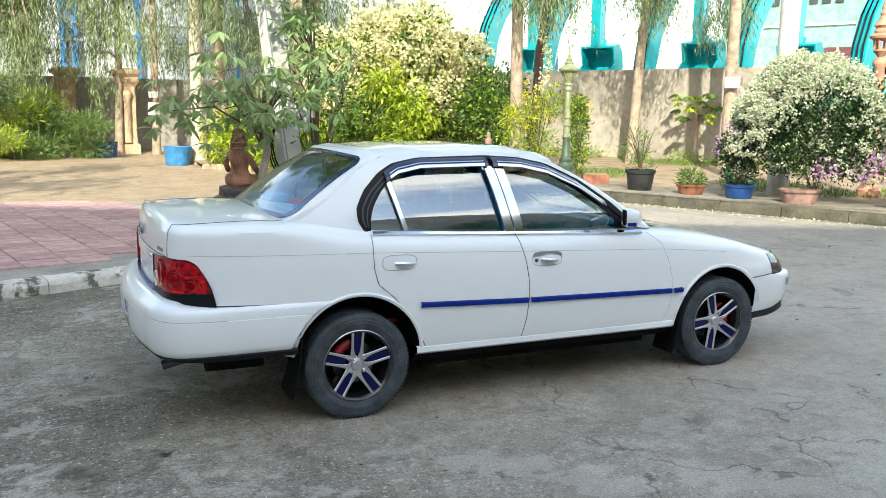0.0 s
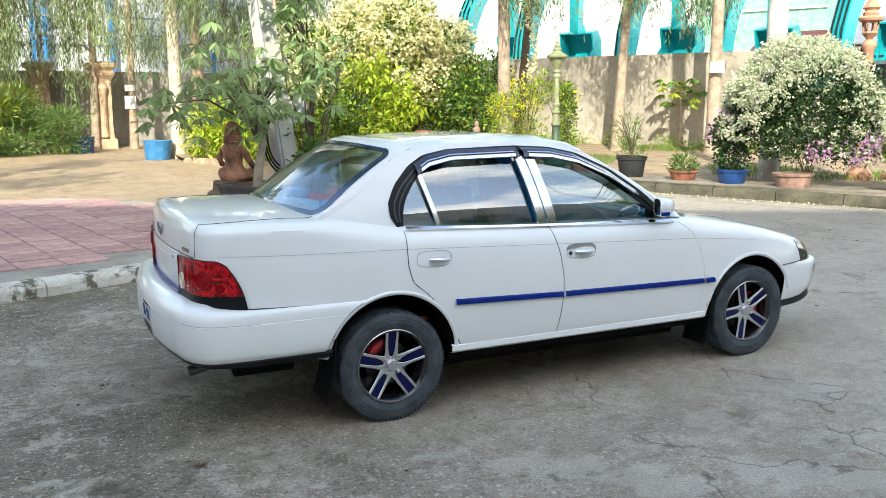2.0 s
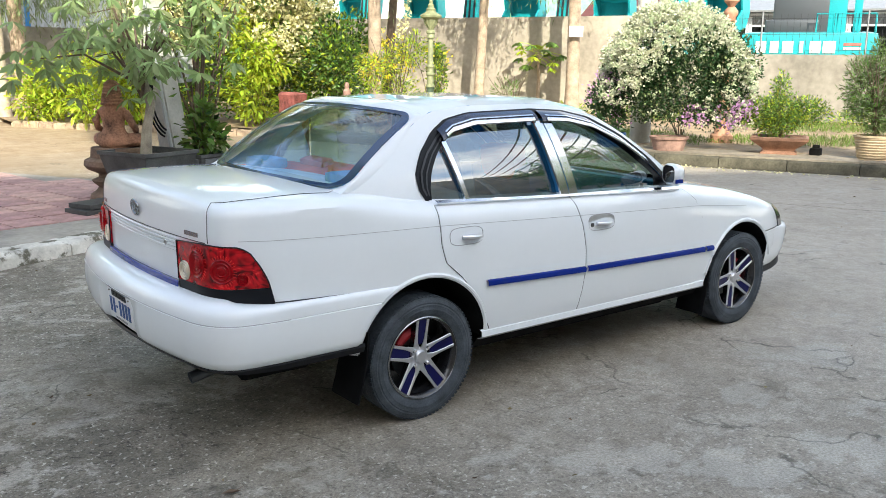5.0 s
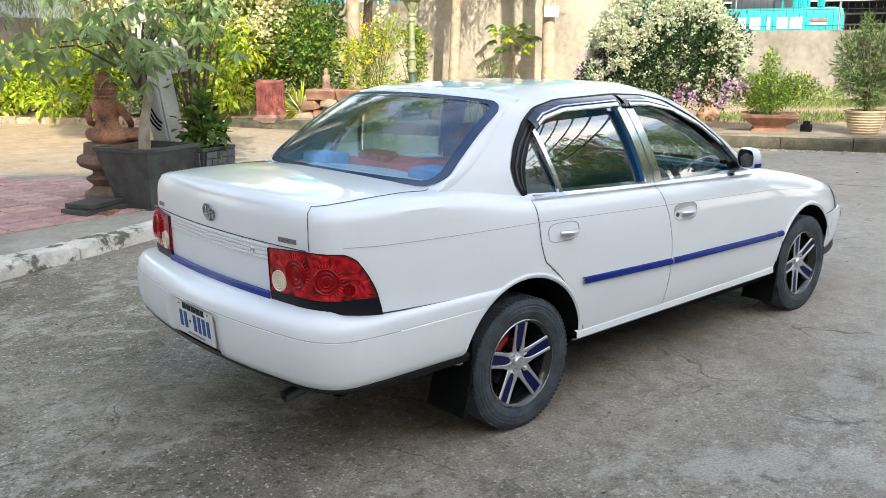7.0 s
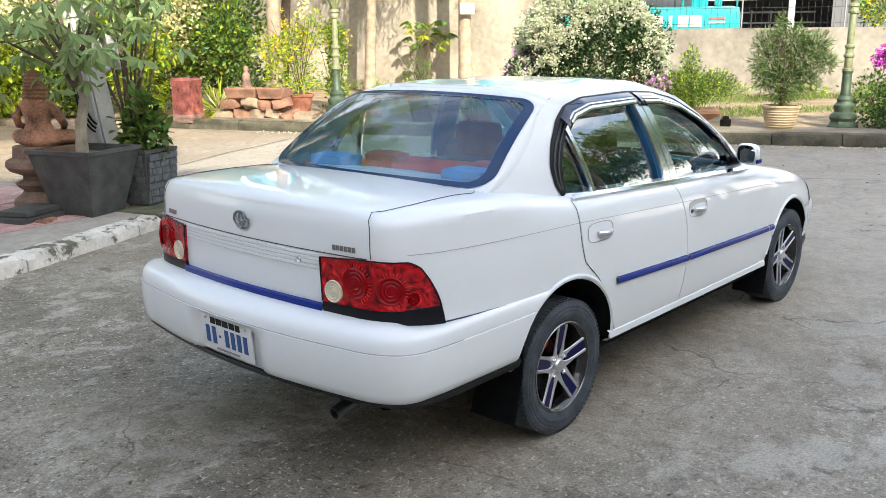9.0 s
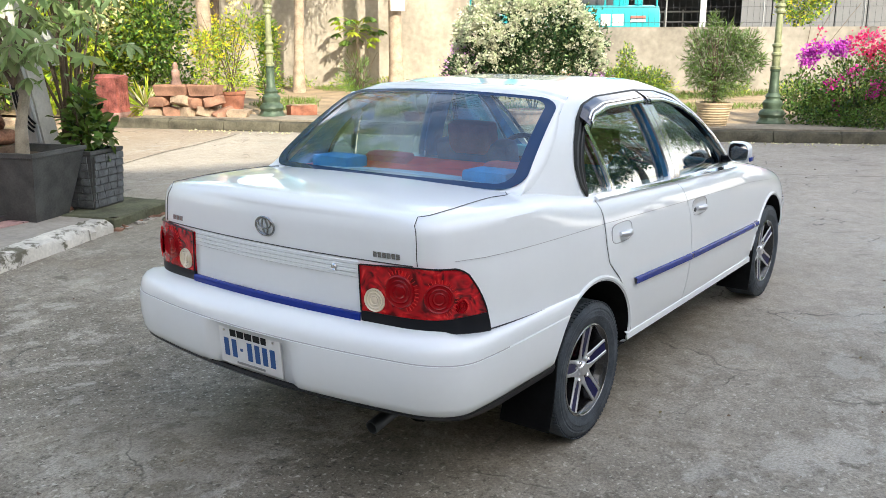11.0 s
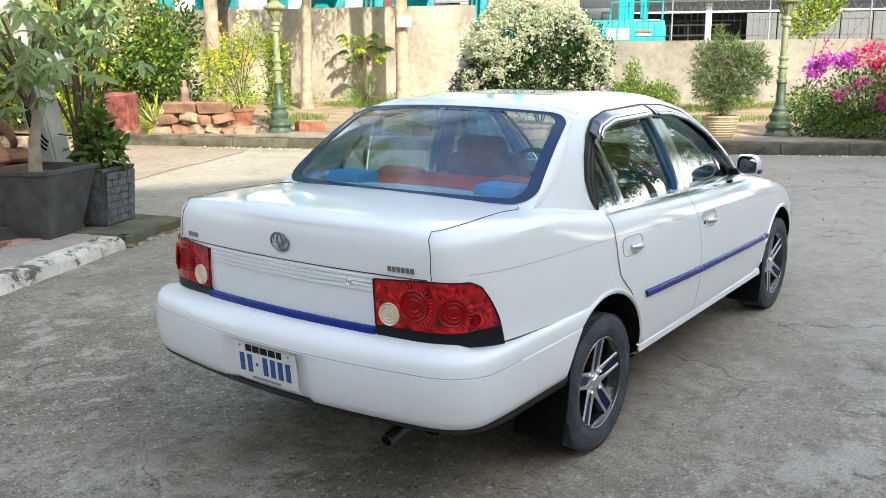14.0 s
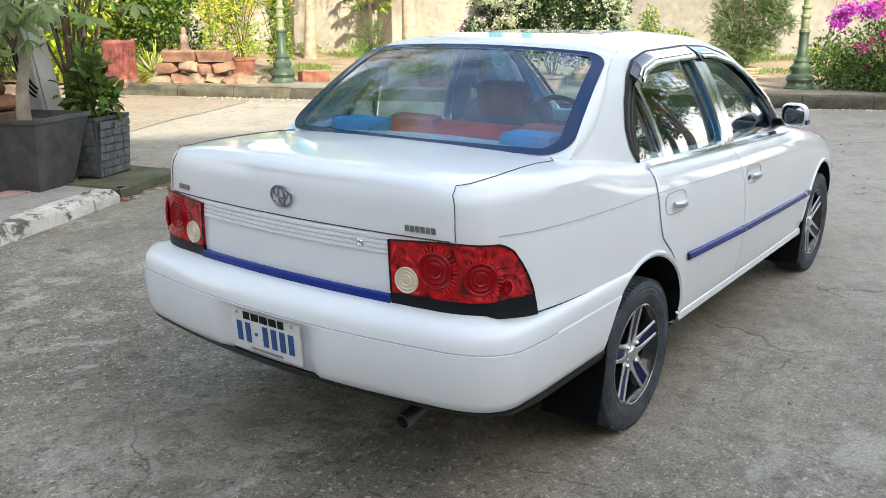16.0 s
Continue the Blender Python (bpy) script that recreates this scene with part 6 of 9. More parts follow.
def corner_kerb():
    k = tagged(new("kerb"), "chipped pale painted concrete kerb of the paved corner", "kerb", kind="structure")
    a = -9.0
    while a < 2.5:
        e = min(a + 1.25, 2.62)
        bm = bmesh.new()
        kerb_stone(bm, plat(a, 0), plat(e, 0), NL, 0.2, 0.125, 0.0, 0.009, RNG)
        part("kerb_stone", bm, KERBMOSS if a > 2.9 else KERBM, k, smooth=30)
        a = e + 0.008
    # thick mossy slab lying where the edge turns in, over broken rubble
    bm = bmesh.new()
    rows = []
    front, back = (Vector((1.15, 4.27)), Vector((1.98, 4.60))), (Vector((0.98, 4.80)), Vector((1.84, 5.30)))
    for z, grow in ((0.035, -0.012), (0.11, 0.0), (0.125, -0.014)):
        ring = []
        for a, b in ((front[0], front[1]), (front[1], back[1]), (back[1], back[0]), (back[0], front[0])):
            mid = (front[0] + back[1]) / 2
            for t in np.linspace(0, 1, 9)[:-1]:
                q = a.lerp(b, t)
                out = (q - mid).normalized()
                w = grow + RNG.normal() * 0.006
                ring.append((q.x + out.x * w, q.y + out.y * w, z + RNG.normal() * 0.003))
        rows.append(ring + ring[:1])
    vs = add_grid(bm, rows)
    bmesh.ops.remove_doubles(bm, verts=bm.verts[:], dist=0.0005)
    bm.faces.new([v for v in vs[-1][:-1] if v.is_valid])
    part("mossy_slab", bm, KERBMOSS, k, "green mossy concrete slab", smooth=30)
    for _ in range(16):
        t = RNG.uniform(0.05, 1.0)
        q = front[0].lerp(front[1], t)
        bm = bmesh.new()
        add_box(bm, (q.x + RNG.normal() * 0.03, q.y - abs(RNG.normal()) * 0.05 + 0.02, 0.016 + 0.012 * RNG.random()), (RNG.uniform(0.04, 0.11), RNG.uniform(0.03, 0.07), 0.035), Matrix.Rotation(RNG.uniform(0, 3), 4, "Z") @ Matrix.Rotation(RNG.normal() * 0.2, 4, "X"), 0.006)
        part("rubble", bm, TERRADULL if RNG.random() < 0.5 else SLAB, k, smooth=0)
    # low edging of the far bed
    k = tagged(new("kerb"), "low orange-brown edging of the far planting bed", "kerb", kind="structure")
    pts = [(6.05, 11.35), (5.2, 12.4), (4.3, 13.4), (3.4, 14.4), (2.5, 15.4), (1.9, 16.2)]
    for p, q in zip(pts, pts[1:]):
        p, q = Vector(p), Vector(q)
        d = (q - p).normalized()
        inward = Vector((d.y, -d.x))
        for t in (0, 1, 2):
            bm = bmesh.new()
            a, b = p.lerp(q, t / 3), p.lerp(q, (t + 0.98) / 3)
            kerb_stone(bm, a, b, inward, 0.14, 0.13, rise(*p), 0.012, RNG)
            part("kerb_stone", bm, STONE, k, smooth=30)


def slab_joint(name, pts, width, label):
    """A ragged open joint between two slabs of the yard."""
    bm = bmesh.new()
    lo, up = [], []
    for k, (x, y) in enumerate(resample(pts, 60)):
        d = Vector((pts[-1][0] - pts[0][0], pts[-1][1] - pts[0][1])).normalized()
        q = 0.05 * noise.noise((x * 1.3, y * 1.3, 5.0)) + 0.02 * noise.noise((x * 6, y * 6, 2.0))
        w = width * (0.55 + 0.9 * abs(noise.noise((x * 4, y * 4, 9.0))))
        for row, o in ((lo, q - w), (up, q + w)):
            px, py = x - d.y * o, y + d.x * o
            row.append((px, py, rise(px, py) + 0.006))
    add_grid(bm, [lo, up])
    tagged(part(name, bm, JOINTDIRT, smooth=0), label, "joint", kind="structure")


bed_kerb()
corner_kerb()
slab_joint("joint_1", [(2.2, 6.95), (3.17, 7.37), (4.27, 7.9), (5.4, 8.35), (6.5, 8.84)], 0.015, "dark ragged joint between old concrete slabs")
slab_joint("joint_2", [bed(7.05, -2.5), bed(7.1, 0.5), bed(7.1, 3.0), bed(7.15, 9.0)], 0.012, "thin dark joint across the concrete yard")


def far_bed():
    bm = bmesh.new()
    rows = []
    for t in np.linspace(0, 1, 10):
        e = Vector((6.1, 11.45)).lerp(Vector((1.9, 16.3)), t)
        b = Vector((9.2, 14.0)).lerp(Vector((2.0, 24.0)), t)
        rows.append([(p.x, p.y, rise(p.x, p.y) + 0.10 + 0.05 * k) for k in np.linspace(0, 1, 6) for p in [e.lerp(b, k)]])
    add_grid(bm, rows)
    tagged(part("far_bed", bm, SOIL), "brown earth of the far planting bed", "soil", kind="structure")


far_bed()


def platform():
    """Paved corner: pale slab strip along the kerb, pink tiles behind it."""
    edge = [plat(-14, 0.2), plat(2.7, 0.2), (1.84, 4.78), (1.79, 5.4), (1.70, 6.4), (1.45, 6.75), (-2.3, 13.6), (-6, 20.5), (-16, 20.5)]
    bm = bmesh.new()
    top = [bm.verts.new((x, y, 0.112 + 0.0)) for x, y in edge]
    low = [bm.verts.new((x, y, -0.05)) for x, y in edge]
    bm.faces.new(top)
    for i in range(len(edge)):
        j = (i + 1) % len(edge)
        bm.faces.new((top[i], low[i], low[j], top[j]))
    pv = tagged(part("pavement", bm, SLAB, smooth=0), "paved corner with a concrete strip and worn pink tiles", "pavement", kind="structure")

    def inside(x, y):
        hit = False
        for (x0, y0), (x1, y1) in zip(edge, edge[1:] + edge[:1]):
            if (y0 > y) != (y1 > y) and x < (x1 - x0) * (y - y0) / (y1 - y0) + x0:
                hit = not hit
        return hit
    # three alike tiles with slightly uneven faces
    kinds = []
    for k in range(3):
        bm = bmesh.new()
        add_box(bm, (0, 0, 0), (0.392, 0.392, 0.03), None, 0.006)
        me = bpy.data.meshes.new("tile")
        bm.to_mesh(me)
        bm.free()
        me.materials.append(TILE)
        kinds.append(me)
    turn = radians(11.5)
    ux, uy = Vector((math.cos(turn), math.sin(turn))), Vector((-math.sin(turn), math.cos(turn)))
    spots = []
    for i in range(-30, 30):
        for j in range(-8, 45):
            p = Vector((-1.3, 3.95)) + ux * 0.41 * (i + 0.5) + uy * 0.41 * (j + 0.5)
            c = NL.dot(p) - 3.5
            if c > 0.80 and inside(p.x, p.y) and inside(p.x + 0.2, p.y) and inside(p.x, p.y + 0.2) and inside(p.x + 0.2, p.y + 0.2) and p.x > -7.5:
                spots.append((abs(p.x + 1) + abs(p.y - 6), p))
    spots.sort(key=lambda q: q[0])
    far = bmesh.new()
    for n, (_, p) in enumerate(spots):
        m = pose(p.x, p.y, 0.108 + RNG.normal() * 0.0012, RNG.normal() * 0.25, RNG.normal() * 0.25, 11.5 + RNG.normal() * 0.3)
        if n < 300:
            ob = new("tile", kinds[n % 3])
            ob.matrix_basis = m
            ob.parent = pv
        else:
            add_box(far, (0, 0, 0), (0.392, 0.392, 0.03), m)
    if far.verts:
        part("tile_field", far, TILE, pv, smooth=0)["kind"] = "stuff"
    else:
        far.free()


# ---- lamps, walls, sheds and machines ----
def street_lamp(x, y, z, dark):
    lamp = thing("street_lamp", "old green cast-iron garden lamp post with a fluted base" if not dark else "dark green cast-iron garden lamp post with a fluted base", "lamp", (x, y, z), group="garden lamp posts")
    mat = LAMPDARK if dark else LAMPGREEN

    def lp(name, prof, seg, mt=mat, lab=""):
        bm = bmesh.new()
        add_lathe(bm, prof, seg)
        return part(name, bm, mt, lamp, lab)
    lp("plinth", [(0.24, -0.1), (0.24, 0.04), (0.22, 0.06), (0.2, 0.10), (0.19, 0.12)], 8, LAMPDARK)
    lp("base_bell", [(0.19, 0.12), (0.215, 0.17), (0.20, 0.22), (0.15, 0.26), (0.145, 0.29), (0.165, 0.33), (0.16, 0.37), (0.12, 0.41), (0.115, 0.43), (0.125, 0.46), (0.10, 0.50), (0.085, 0.52)], 12, LAMPDARK)
    lp("shaft_foot", [(0.082, 0.50), (0.084, 0.55), (0.074, 0.57), (0.070, 0.86), (0.082, 0.875), (0.082, 0.89), (0.066, 0.90)], 14, LAMPDARK, "darker green lower shaft")
    lp("shaft", [(0.066, 0.89), (0.084, 0.90), (0.084, 0.93), (0.064, 0.95), (0.062, 1.1), (0.082, 1.12), (0.082, 1.15), (0.06, 1.17), (0.06, 1.24), (0.078, 1.26), (0.078, 1.29), (0.055, 1.31), (0.05, 1.72), (0.048, 1.80)], 14)
    lp("collar", [(0.075, 1.78), (0.08, 1.81), (0.07, 1.83), (0.07, 1.86), (0.085, 1.88), (0.08, 1.91), (0.06, 1.93)], 14)
    lp("lantern_bowl", [(0.05, 1.92), (0.06, 1.97), (0.10, 2.03), (0.125, 2.10), (0.13, 2.13)], 8)
    for k in range(8):
        a = 2 * math.pi * (k + 0.5) / 8
        bm = bmesh.new()
        add_tube(bm, [(0.065 * math.cos(a), 0.065 * math.sin(a), 1.97), (0.115 * math.cos(a), 0.115 * math.sin(a), 2.04), (0.145 * math.cos(a), 0.145 * math.sin(a), 2.14)], 0.008, 5)
        part("lantern_rib", bm, mat, lamp)
    lp("lantern_dish", [(0.12, 2.12), (0.19, 2.15), (0.20, 2.18), (0.185, 2.20), (0.11, 2.24), (0.08, 2.27)], 20)
    lp("finial", [(0.08, 2.26), (0.09, 2.30), (0.055, 2.33), (0.06, 2.37), (0.03, 2.40), (0.035, 2.44), (0.015, 2.47), (0.02, 2.51), (0.008, 2.54), (0.005, 2.68), (0, 2.70)], 12)
    return lamp


def ground_z(x, y):
    n = N2.x * x + N2.y * y
    return rise(x, y) + (0.15 + 0.012 * (n - KERB_N) if n > KERB_N + 0.1 else 0.0)


for _x, _y, _d in ((7.65, 9.24, False), (11.72, 1.78, False)):
    street_lamp(_x, _y, ground_z(_x, _y), _d)


def far_walls():
    # long beige wall on the earth side, with capped gate piers
    bm = bmesh.new()
    rows = [[(x, 23.3 - 0.02 * x, z) for x in np.linspace(-40, 9.0, 30)] for z in np.linspace(0.1, 2.52, 6)]
    add_grid(bm, rows)
    solid(bm, 0.2)
    tagged(part("wall_north", bm, WALLGREY), "grey stained rendered boundary wall", "wall", kind="structure")
    # added closing walls out of view, made tall to block low sky light
    for name, pts in (("wall_west", ((-17, 23), (-17, -18.2))), ("wall_rear", ((26, -18.2), (-17, -18.2)))):
        bm = bmesh.new()
        add_grid(bm, [[(*Vector(pts[0]).lerp(Vector(pts[1]), t), z) for t in np.linspace(0, 1, 12)] for z in (0, 5.0, 10.0)])
        solid(bm, 0.2)
        tagged(part(name, bm, WALLM), "plain unseen closing wall, tall to block low sky light", "wall", kind="structure")


def gate_pier(x, y):
    z = rise(x, y)
    t = thing("gate_pier", "orange-washed plaster gate pier with a moulded cap", "pier", (x, y, z), group="gate piers")
    bm = bmesh.new()
    add_lathe(bm, [(0.33, -0.1), (0.33, 0.25), (0.26, 0.30), (0.24, 0.6), (0.24, 1.9), (0.26, 1.95)], square=True)
    part("shaft", bm, PIER, t, smooth=0)
    bm = bmesh.new()
    add_lathe(bm, [(0.26, 1.95), (0.34, 2.05), (0.36, 2.12), (0.30, 2.18), (0.40, 2.28), (0.42, 2.36), (0.36, 2.40), (0.2, 2.44)], square=True)
    part("cap", bm, PIER, t, smooth=0)
    bm = bmesh.new()
    add_lathe(bm, [(0.12, 0.32), (0.10, 0.5), (0.11, 1.5), (0.16, 1.7), (0.10, 1.8)], 10, Matrix.Translation((0, -0.26, 0)))
    part("half_column", bm, PIER, t)


def white_shed():
    t = thing("metal_shed", "white corrugated metal shed with blue steel posts", "shed", (0, 0, 0))
    bm = bmesh.new()
    xs = np.arange(-26, 13, 0.11)
    add_grid(bm, [[(x, 29.5 + (0.03 if i % 2 else 0.0), z) for i, x in enumerate(xs)] for z in (0.3, 7.5)])
    solid(bm, 0.02)
    part("cladding", bm, WHITEPANEL, t, smooth=0)
    for x in (-0.75, -0.35, 1.8, 5.4, -8):
        bm = bmesh.new()
        add_box(bm, (x, 29.1, 3.8), (0.15, 0.15, 7.2), None, 0.02)
        part("post", bm, BLUESTEEL, t, "blue steel post", smooth=0)
    for z in (4.0, 4.6):
        bm = bmesh.new()
        add_box(bm, (-1, 29.0, z), (9, 0.05, 0.07))
        part("rail", bm, GREYSTEEL, t, "thin grey rail", smooth=0)


far_walls()
gate_pier(0.72, 22.0)
gate_pier(-0.85, 22.6)
white_shed()


def digger(x, y, z, turn, reach, lift, bucket=True):
    """A parked excavator seen over the wall: cab, counterweight, folded boom and bucket."""
    d = thing("excavator", "turquoise excavator parked behind the wall with its boom folded", "excavator", (x, y, z), turn, group="parked excavators")

    def box(name, c, s, mat=TEAL, bev=0.06, m=None, lab=""):
        bm = bmesh.new()
        add_box(bm, c, s, m, bev)
        return part(name, bm, mat, d, lab)

    def arm(name, pts, w, mat=TEAL):
        """A box-section arm along (x, z, depth) points."""
        bm = bmesh.new()
        rows = []
        for i, (px, pz, h) in enumerate(pts):
            a, b = pts[max(0, i - 1)], pts[min(len(pts) - 1, i + 1)]
            t = Vector((b[0] - a[0], b[1] - a[1])).normalized()
            nx, nz = -t.y * h / 2, t.x * h / 2
            rows.append([(px + nx, -w / 2, pz + nz), (px + nx, w / 2, pz + nz), (px - nx, w / 2, pz - nz), (px - nx, -w / 2, pz - nz), (px + nx, -w / 2, pz + nz)])
        vs = add_grid(bm, rows)
        bm.faces.new(vs[0][:-1]), bm.faces.new(vs[-1][:-1][::-1])
        bmesh.ops.remove_doubles(bm, verts=bm.verts[:], dist=1e-5)
        return part(name, bm, mat, d, smooth=25)
    box("track", (0, -1.1, 0.4), (3.6, 0.5, 0.8), DARK, 0.2, None, "dark crawler track")
    box("track", (0, 1.1, 0.4), (3.6, 0.5, 0.8), DARK, 0.2, None, "dark crawler track")
    box("upper_body", (-0.8, 0, 1.45), (2.6, 2.5, 1.0), TEAL, 0.12)
    box("counterweight", (-2.0, 0, 1.5), (0.7, 2.5, 1.1), TEAL, 0.2)
    box("cab", (0.5, 0.75, 1.6), (1.5, 0.95, 1.1), TEAL, 0.1)
    box("cab_window", (0.55, 0.26, 1.75), (1.1, 0.03, 0.6), BLACK, 0.01)
    arm("boom", [(0.9, 1.5, 0.5), (1.05, 2.4, 0.58), (1.2, 3.1, 0.6), (1.5, 3.8, 0.62), (2.0, 4.45, 0.58), (2.8, 5.1, 0.5), (4.6, 6.2, 0.42)], 0.40)
    for k in (-0.14, 0.0, 0.13):
        bm = bmesh.new()
        add_tube(bm, [(0.70, k, 2.2), (0.84, k, 3.15), (1.18, k, 3.95), (1.75, k, 4.7), (2.6, k, 5.4)], 0.028, 5)
        part("hose", bm, BLACK, d, "black hydraulic hose")
    arm("dipper", [(4.7, 6.4, 0.35), (4.75, 5.6, 0.5), (4.75, 5.0, 0.44), (4.7, lift + 0.1, 0.30)], 0.32)
    arm("hydraulic_ram", [(1.2, 1.7, 0.14), (2.3, 4.2, 0.12)], 0.12, CHROME)
    arm("dipper_ram", [(5.1, 6.2, 0.12), (5.12, lift + 0.35, 0.10)], 0.1, TEALDARK)
    arm("bucket_link", [(5.1, lift + 0.4, 0.12), (5.0, lift + 0.05, 0.12)], 0.3, TEAL)
    bm = bmesh.new()
    prof = [(-0.05, 0.15), (0.35, 0.25), (0.62, 0.0), (0.7, -0.45), (0.45, -0.85), (0.0, -1.0), (-0.55, -0.92)]
    rows = [[(4.75 + px * 1.1, yy * 1.0, lift + pz * 1.05) for px, pz in prof] for yy in (-0.6, 0.6)]
    vs = add_grid(bm, rows)
    for r in vs:
        c = bm.verts.new((4.75 + 0.1, r[0].co.y, lift - 0.4))
        for a, b in zip(r, r[1:]):
            bm.faces.new((a, b, c))
    solid(bm, 0.05)
    b = part("bucket", bm, TEAL, d, "turquoise digging bucket", smooth=25)
    for k in range(5):
        bm = bmesh.new()
        add_box(bm, (4.22, -0.42 + 0.21 * k, lift - 0.84), (0.18, 0.09, 0.07), None, 0.015)
        part("tooth", bm, STEELDARK, b, smooth=0)
    return d


# a row of machines along the far side of the wall
for _x, _y, _turn, _l, _k in ((10.0, 17.1, 34, 3.35, 1.30), (11.5, 16.3, 30, 3.35, 1.25), (13.8, 14.75, 26, 3.4, 1.2), (15.7, 13.1, 22, 3.3, 1.2), (17.7, 11.0, 15, 3.4, 1.2)):
    _x, _y = -1.47 + (_x + 1.47) * _k, -5.08 + (_y + 5.08) * _k
    _d = digger(_x - 1.7 * math.cos(radians(_turn)), _y - 1.7 * math.sin(radians(_turn)), 0.2, _turn, 4.0, _l)
    _d.matrix_basis = _d.matrix_basis @ Matrix.Scale(1.15, 4)


def low_digger():
    """A machine standing lower, its long flank with plain lettering bars seen over the wall."""
    x, y = bed(25.2, 0.85)
    d = thing("excavator", "turquoise excavator body with white lettering bars behind the low wall", "excavator", (x, y, 0.2), -63.4, group="parked excavators")

    def box(name, c, s, mat, bev=0.01, lab=""):
        bm = bmesh.new()
        add_box(bm, c, s, None, bev)
        return part(name, bm, mat, d, lab, smooth=40)
    box("upper_body", (0, 0, 1.7), (3.75, 2.4, 1.6), TEAL, 0.28)
    box("crawler_track", (-0.1, 0, 0.5), (3.8, 2.5, 1.0), DARK, 0.2)
    for k, w in enumerate((0.30, 0.24, 0.30, 0.10, 0.30, 0.34)):
        box("lettering_bar", (-1.25 + 0.37 * k, -1.212, 2.06), (w, 0.02, 0.34), PAPER)
    box("emblem_bar", (1.2, -1.212, 2.14), (0.46, 0.02, 0.08), REDPILLAR, lab="red emblem bar")
    box("emblem_bar", (1.2, -1.212, 2.03), (0.46, 0.02, 0.07), PAPER, lab="white emblem bar")
    box("rear_lamp", (-1.62, -1.19, 1.92), (0.22, 0.04, 0.12), REDPILLAR, 0.02, "red rear lamp")
    box("engine_cover", (-0.5, 0.1, 2.62), (1.5, 1.5, 0.5), STEELDARK, 0.1, "dark engine cover")
    box("cab", (-0.3, 0.5, 3.0), (1.6, 1.0, 1.3), STEELDARK, 0.1, "dark glazed cab")
    box("boom_foot", (0.7, 0.3, 3.1), (0.5, 0.6, 1.6), TEAL, 0.06)
    box("boom_foot", (1.25, 0.2, 3.3), (0.22, 0.4, 1.5), TEAL, 0.05)
    for k in range(3):
        bm = bmesh.new()
        x0 = 0.2 + 0.55 * k
        add_tube(bm, [(x0, -1.0, 2.45), (x0, -1.0, 3.0), (x0 + 0.45, -1.0, 3.0), (x0 + 0.45, -1.0, 2.45)], 0.03, 6)
        part("grab_rail", bm, TEAL, d)


low_digger()


def open_shed():
    """White-columned open shed beyond the low wall."""
    t = thing("open_shed", "open-sided shed with white columns and a grey trussed roof", "shed", (0, 0, 0))

    def at(n, s, z):
        x, y = bed(n, s)
        return Vector((x, y, z))
    rot = Matrix.Rotation(math.atan2(U2.y, U2.x), 4, "Z")

    def box(name, c, size, mat, lab=""):
        bm = bmesh.new()
        add_box(bm, c, size, rot, 0.01)
        part(name, bm, mat, t, lab, smooth=0)
    for s in (-6.6, -2.5, 1.6, 5.7, 9.8, 13.9, 18.0, 22.1, 26.2):
        box("column", at(39, s, 2.0), (0.26, 0.26, 3.9), WHITEPANEL, "white column")
    for z in (3.55, 4.05):
        box("truss_chord", at(38.9, 10, z), (34, 0.1, 0.09), WHITEPANEL, "pale truss chord")
    for s in np.arange(-6.6, 26, 0.55):
        bm = bmesh.new()
        add_tube(bm, [at(38.9, s, 3.55), at(38.9, s + 0.275, 4.05), at(38.9, s + 0.55, 3.55)], 0.03, 4)
        part("truss_bar", bm, GREYSTEEL, t, smooth=0)
    bm = bmesh.new()
    add_grid(bm, [[at(n, s, z) for s in (-7, 27)] for n, z in ((38.2, 4.2), (45, 5.9), (52, 4.2))])
    solid(bm, 0.08)
    part("roof", bm, GREYSTEEL, t, smooth=0)
    box("back_wall", at(50, 10, 2.0), (34, 0.15, 4.2), SHEDDARK)
    for s in (8.0, 9.35, 10.7, 12.05, 13.4):
        box("wall_panel", at(38.7, s, 2.0), (1.3, 0.06, 2.9), SHEDPANEL, "grey sheet panel")
    for s in np.arange(14.6, 26, 1.5):
        box("wall_panel", at(38.7, s, 2.1), (1.46, 0.06, 3.2), SHEDPANEL, "grey sheet panel")
    for s in np.arange(-2.0, 7.0, 0.9):
        box("rack_post", at(43, s, 1.7), (0.07, 0.07, 3.0), GREYSTEEL, "grey rack post")
    for z in (1.9, 2.6, 3.1):
        box("rack_rail", at(43, 2.5, z), (9.5, 0.06, 0.08), GREYSTEEL, "grey rack rail")


def wire_fence():
    f = thing("wire_fence", "thin dark welded wire fence on top of the low wall", "fence", (0, 0, 0))
    for s in np.arange(-2.0, 15.5, 2.2):
        bm = bmesh.new()
        x, y = bed(18.0, s)
        add_tube(bm, [(x, y, 1.9), (x, y, 2.9)], 0.02, 6)
        part("post", bm, GREYSTEEL, f)
    bm = bmesh.new()
    for z in (2.05, 2.4, 2.75):
        x0, y0 = bed(18.0, -2.2)
        x1, y1 = bed(18.0, 15.5)
        add_tube(bm, [(x0, y0, z), (x1, y1, z)], 0.005, 4)
    for s in np.arange(-2.2, 15.5, 0.14):
        x, y = bed(18.0, s)
        add_tube(bm, [(x, y, 1.94), (x, y, 2.85)], 0.0035, 4)
    part("wire_mesh", bm, SEAM, f, smooth=0)["kind"] = "stuff"


open_shed()
wire_fence()


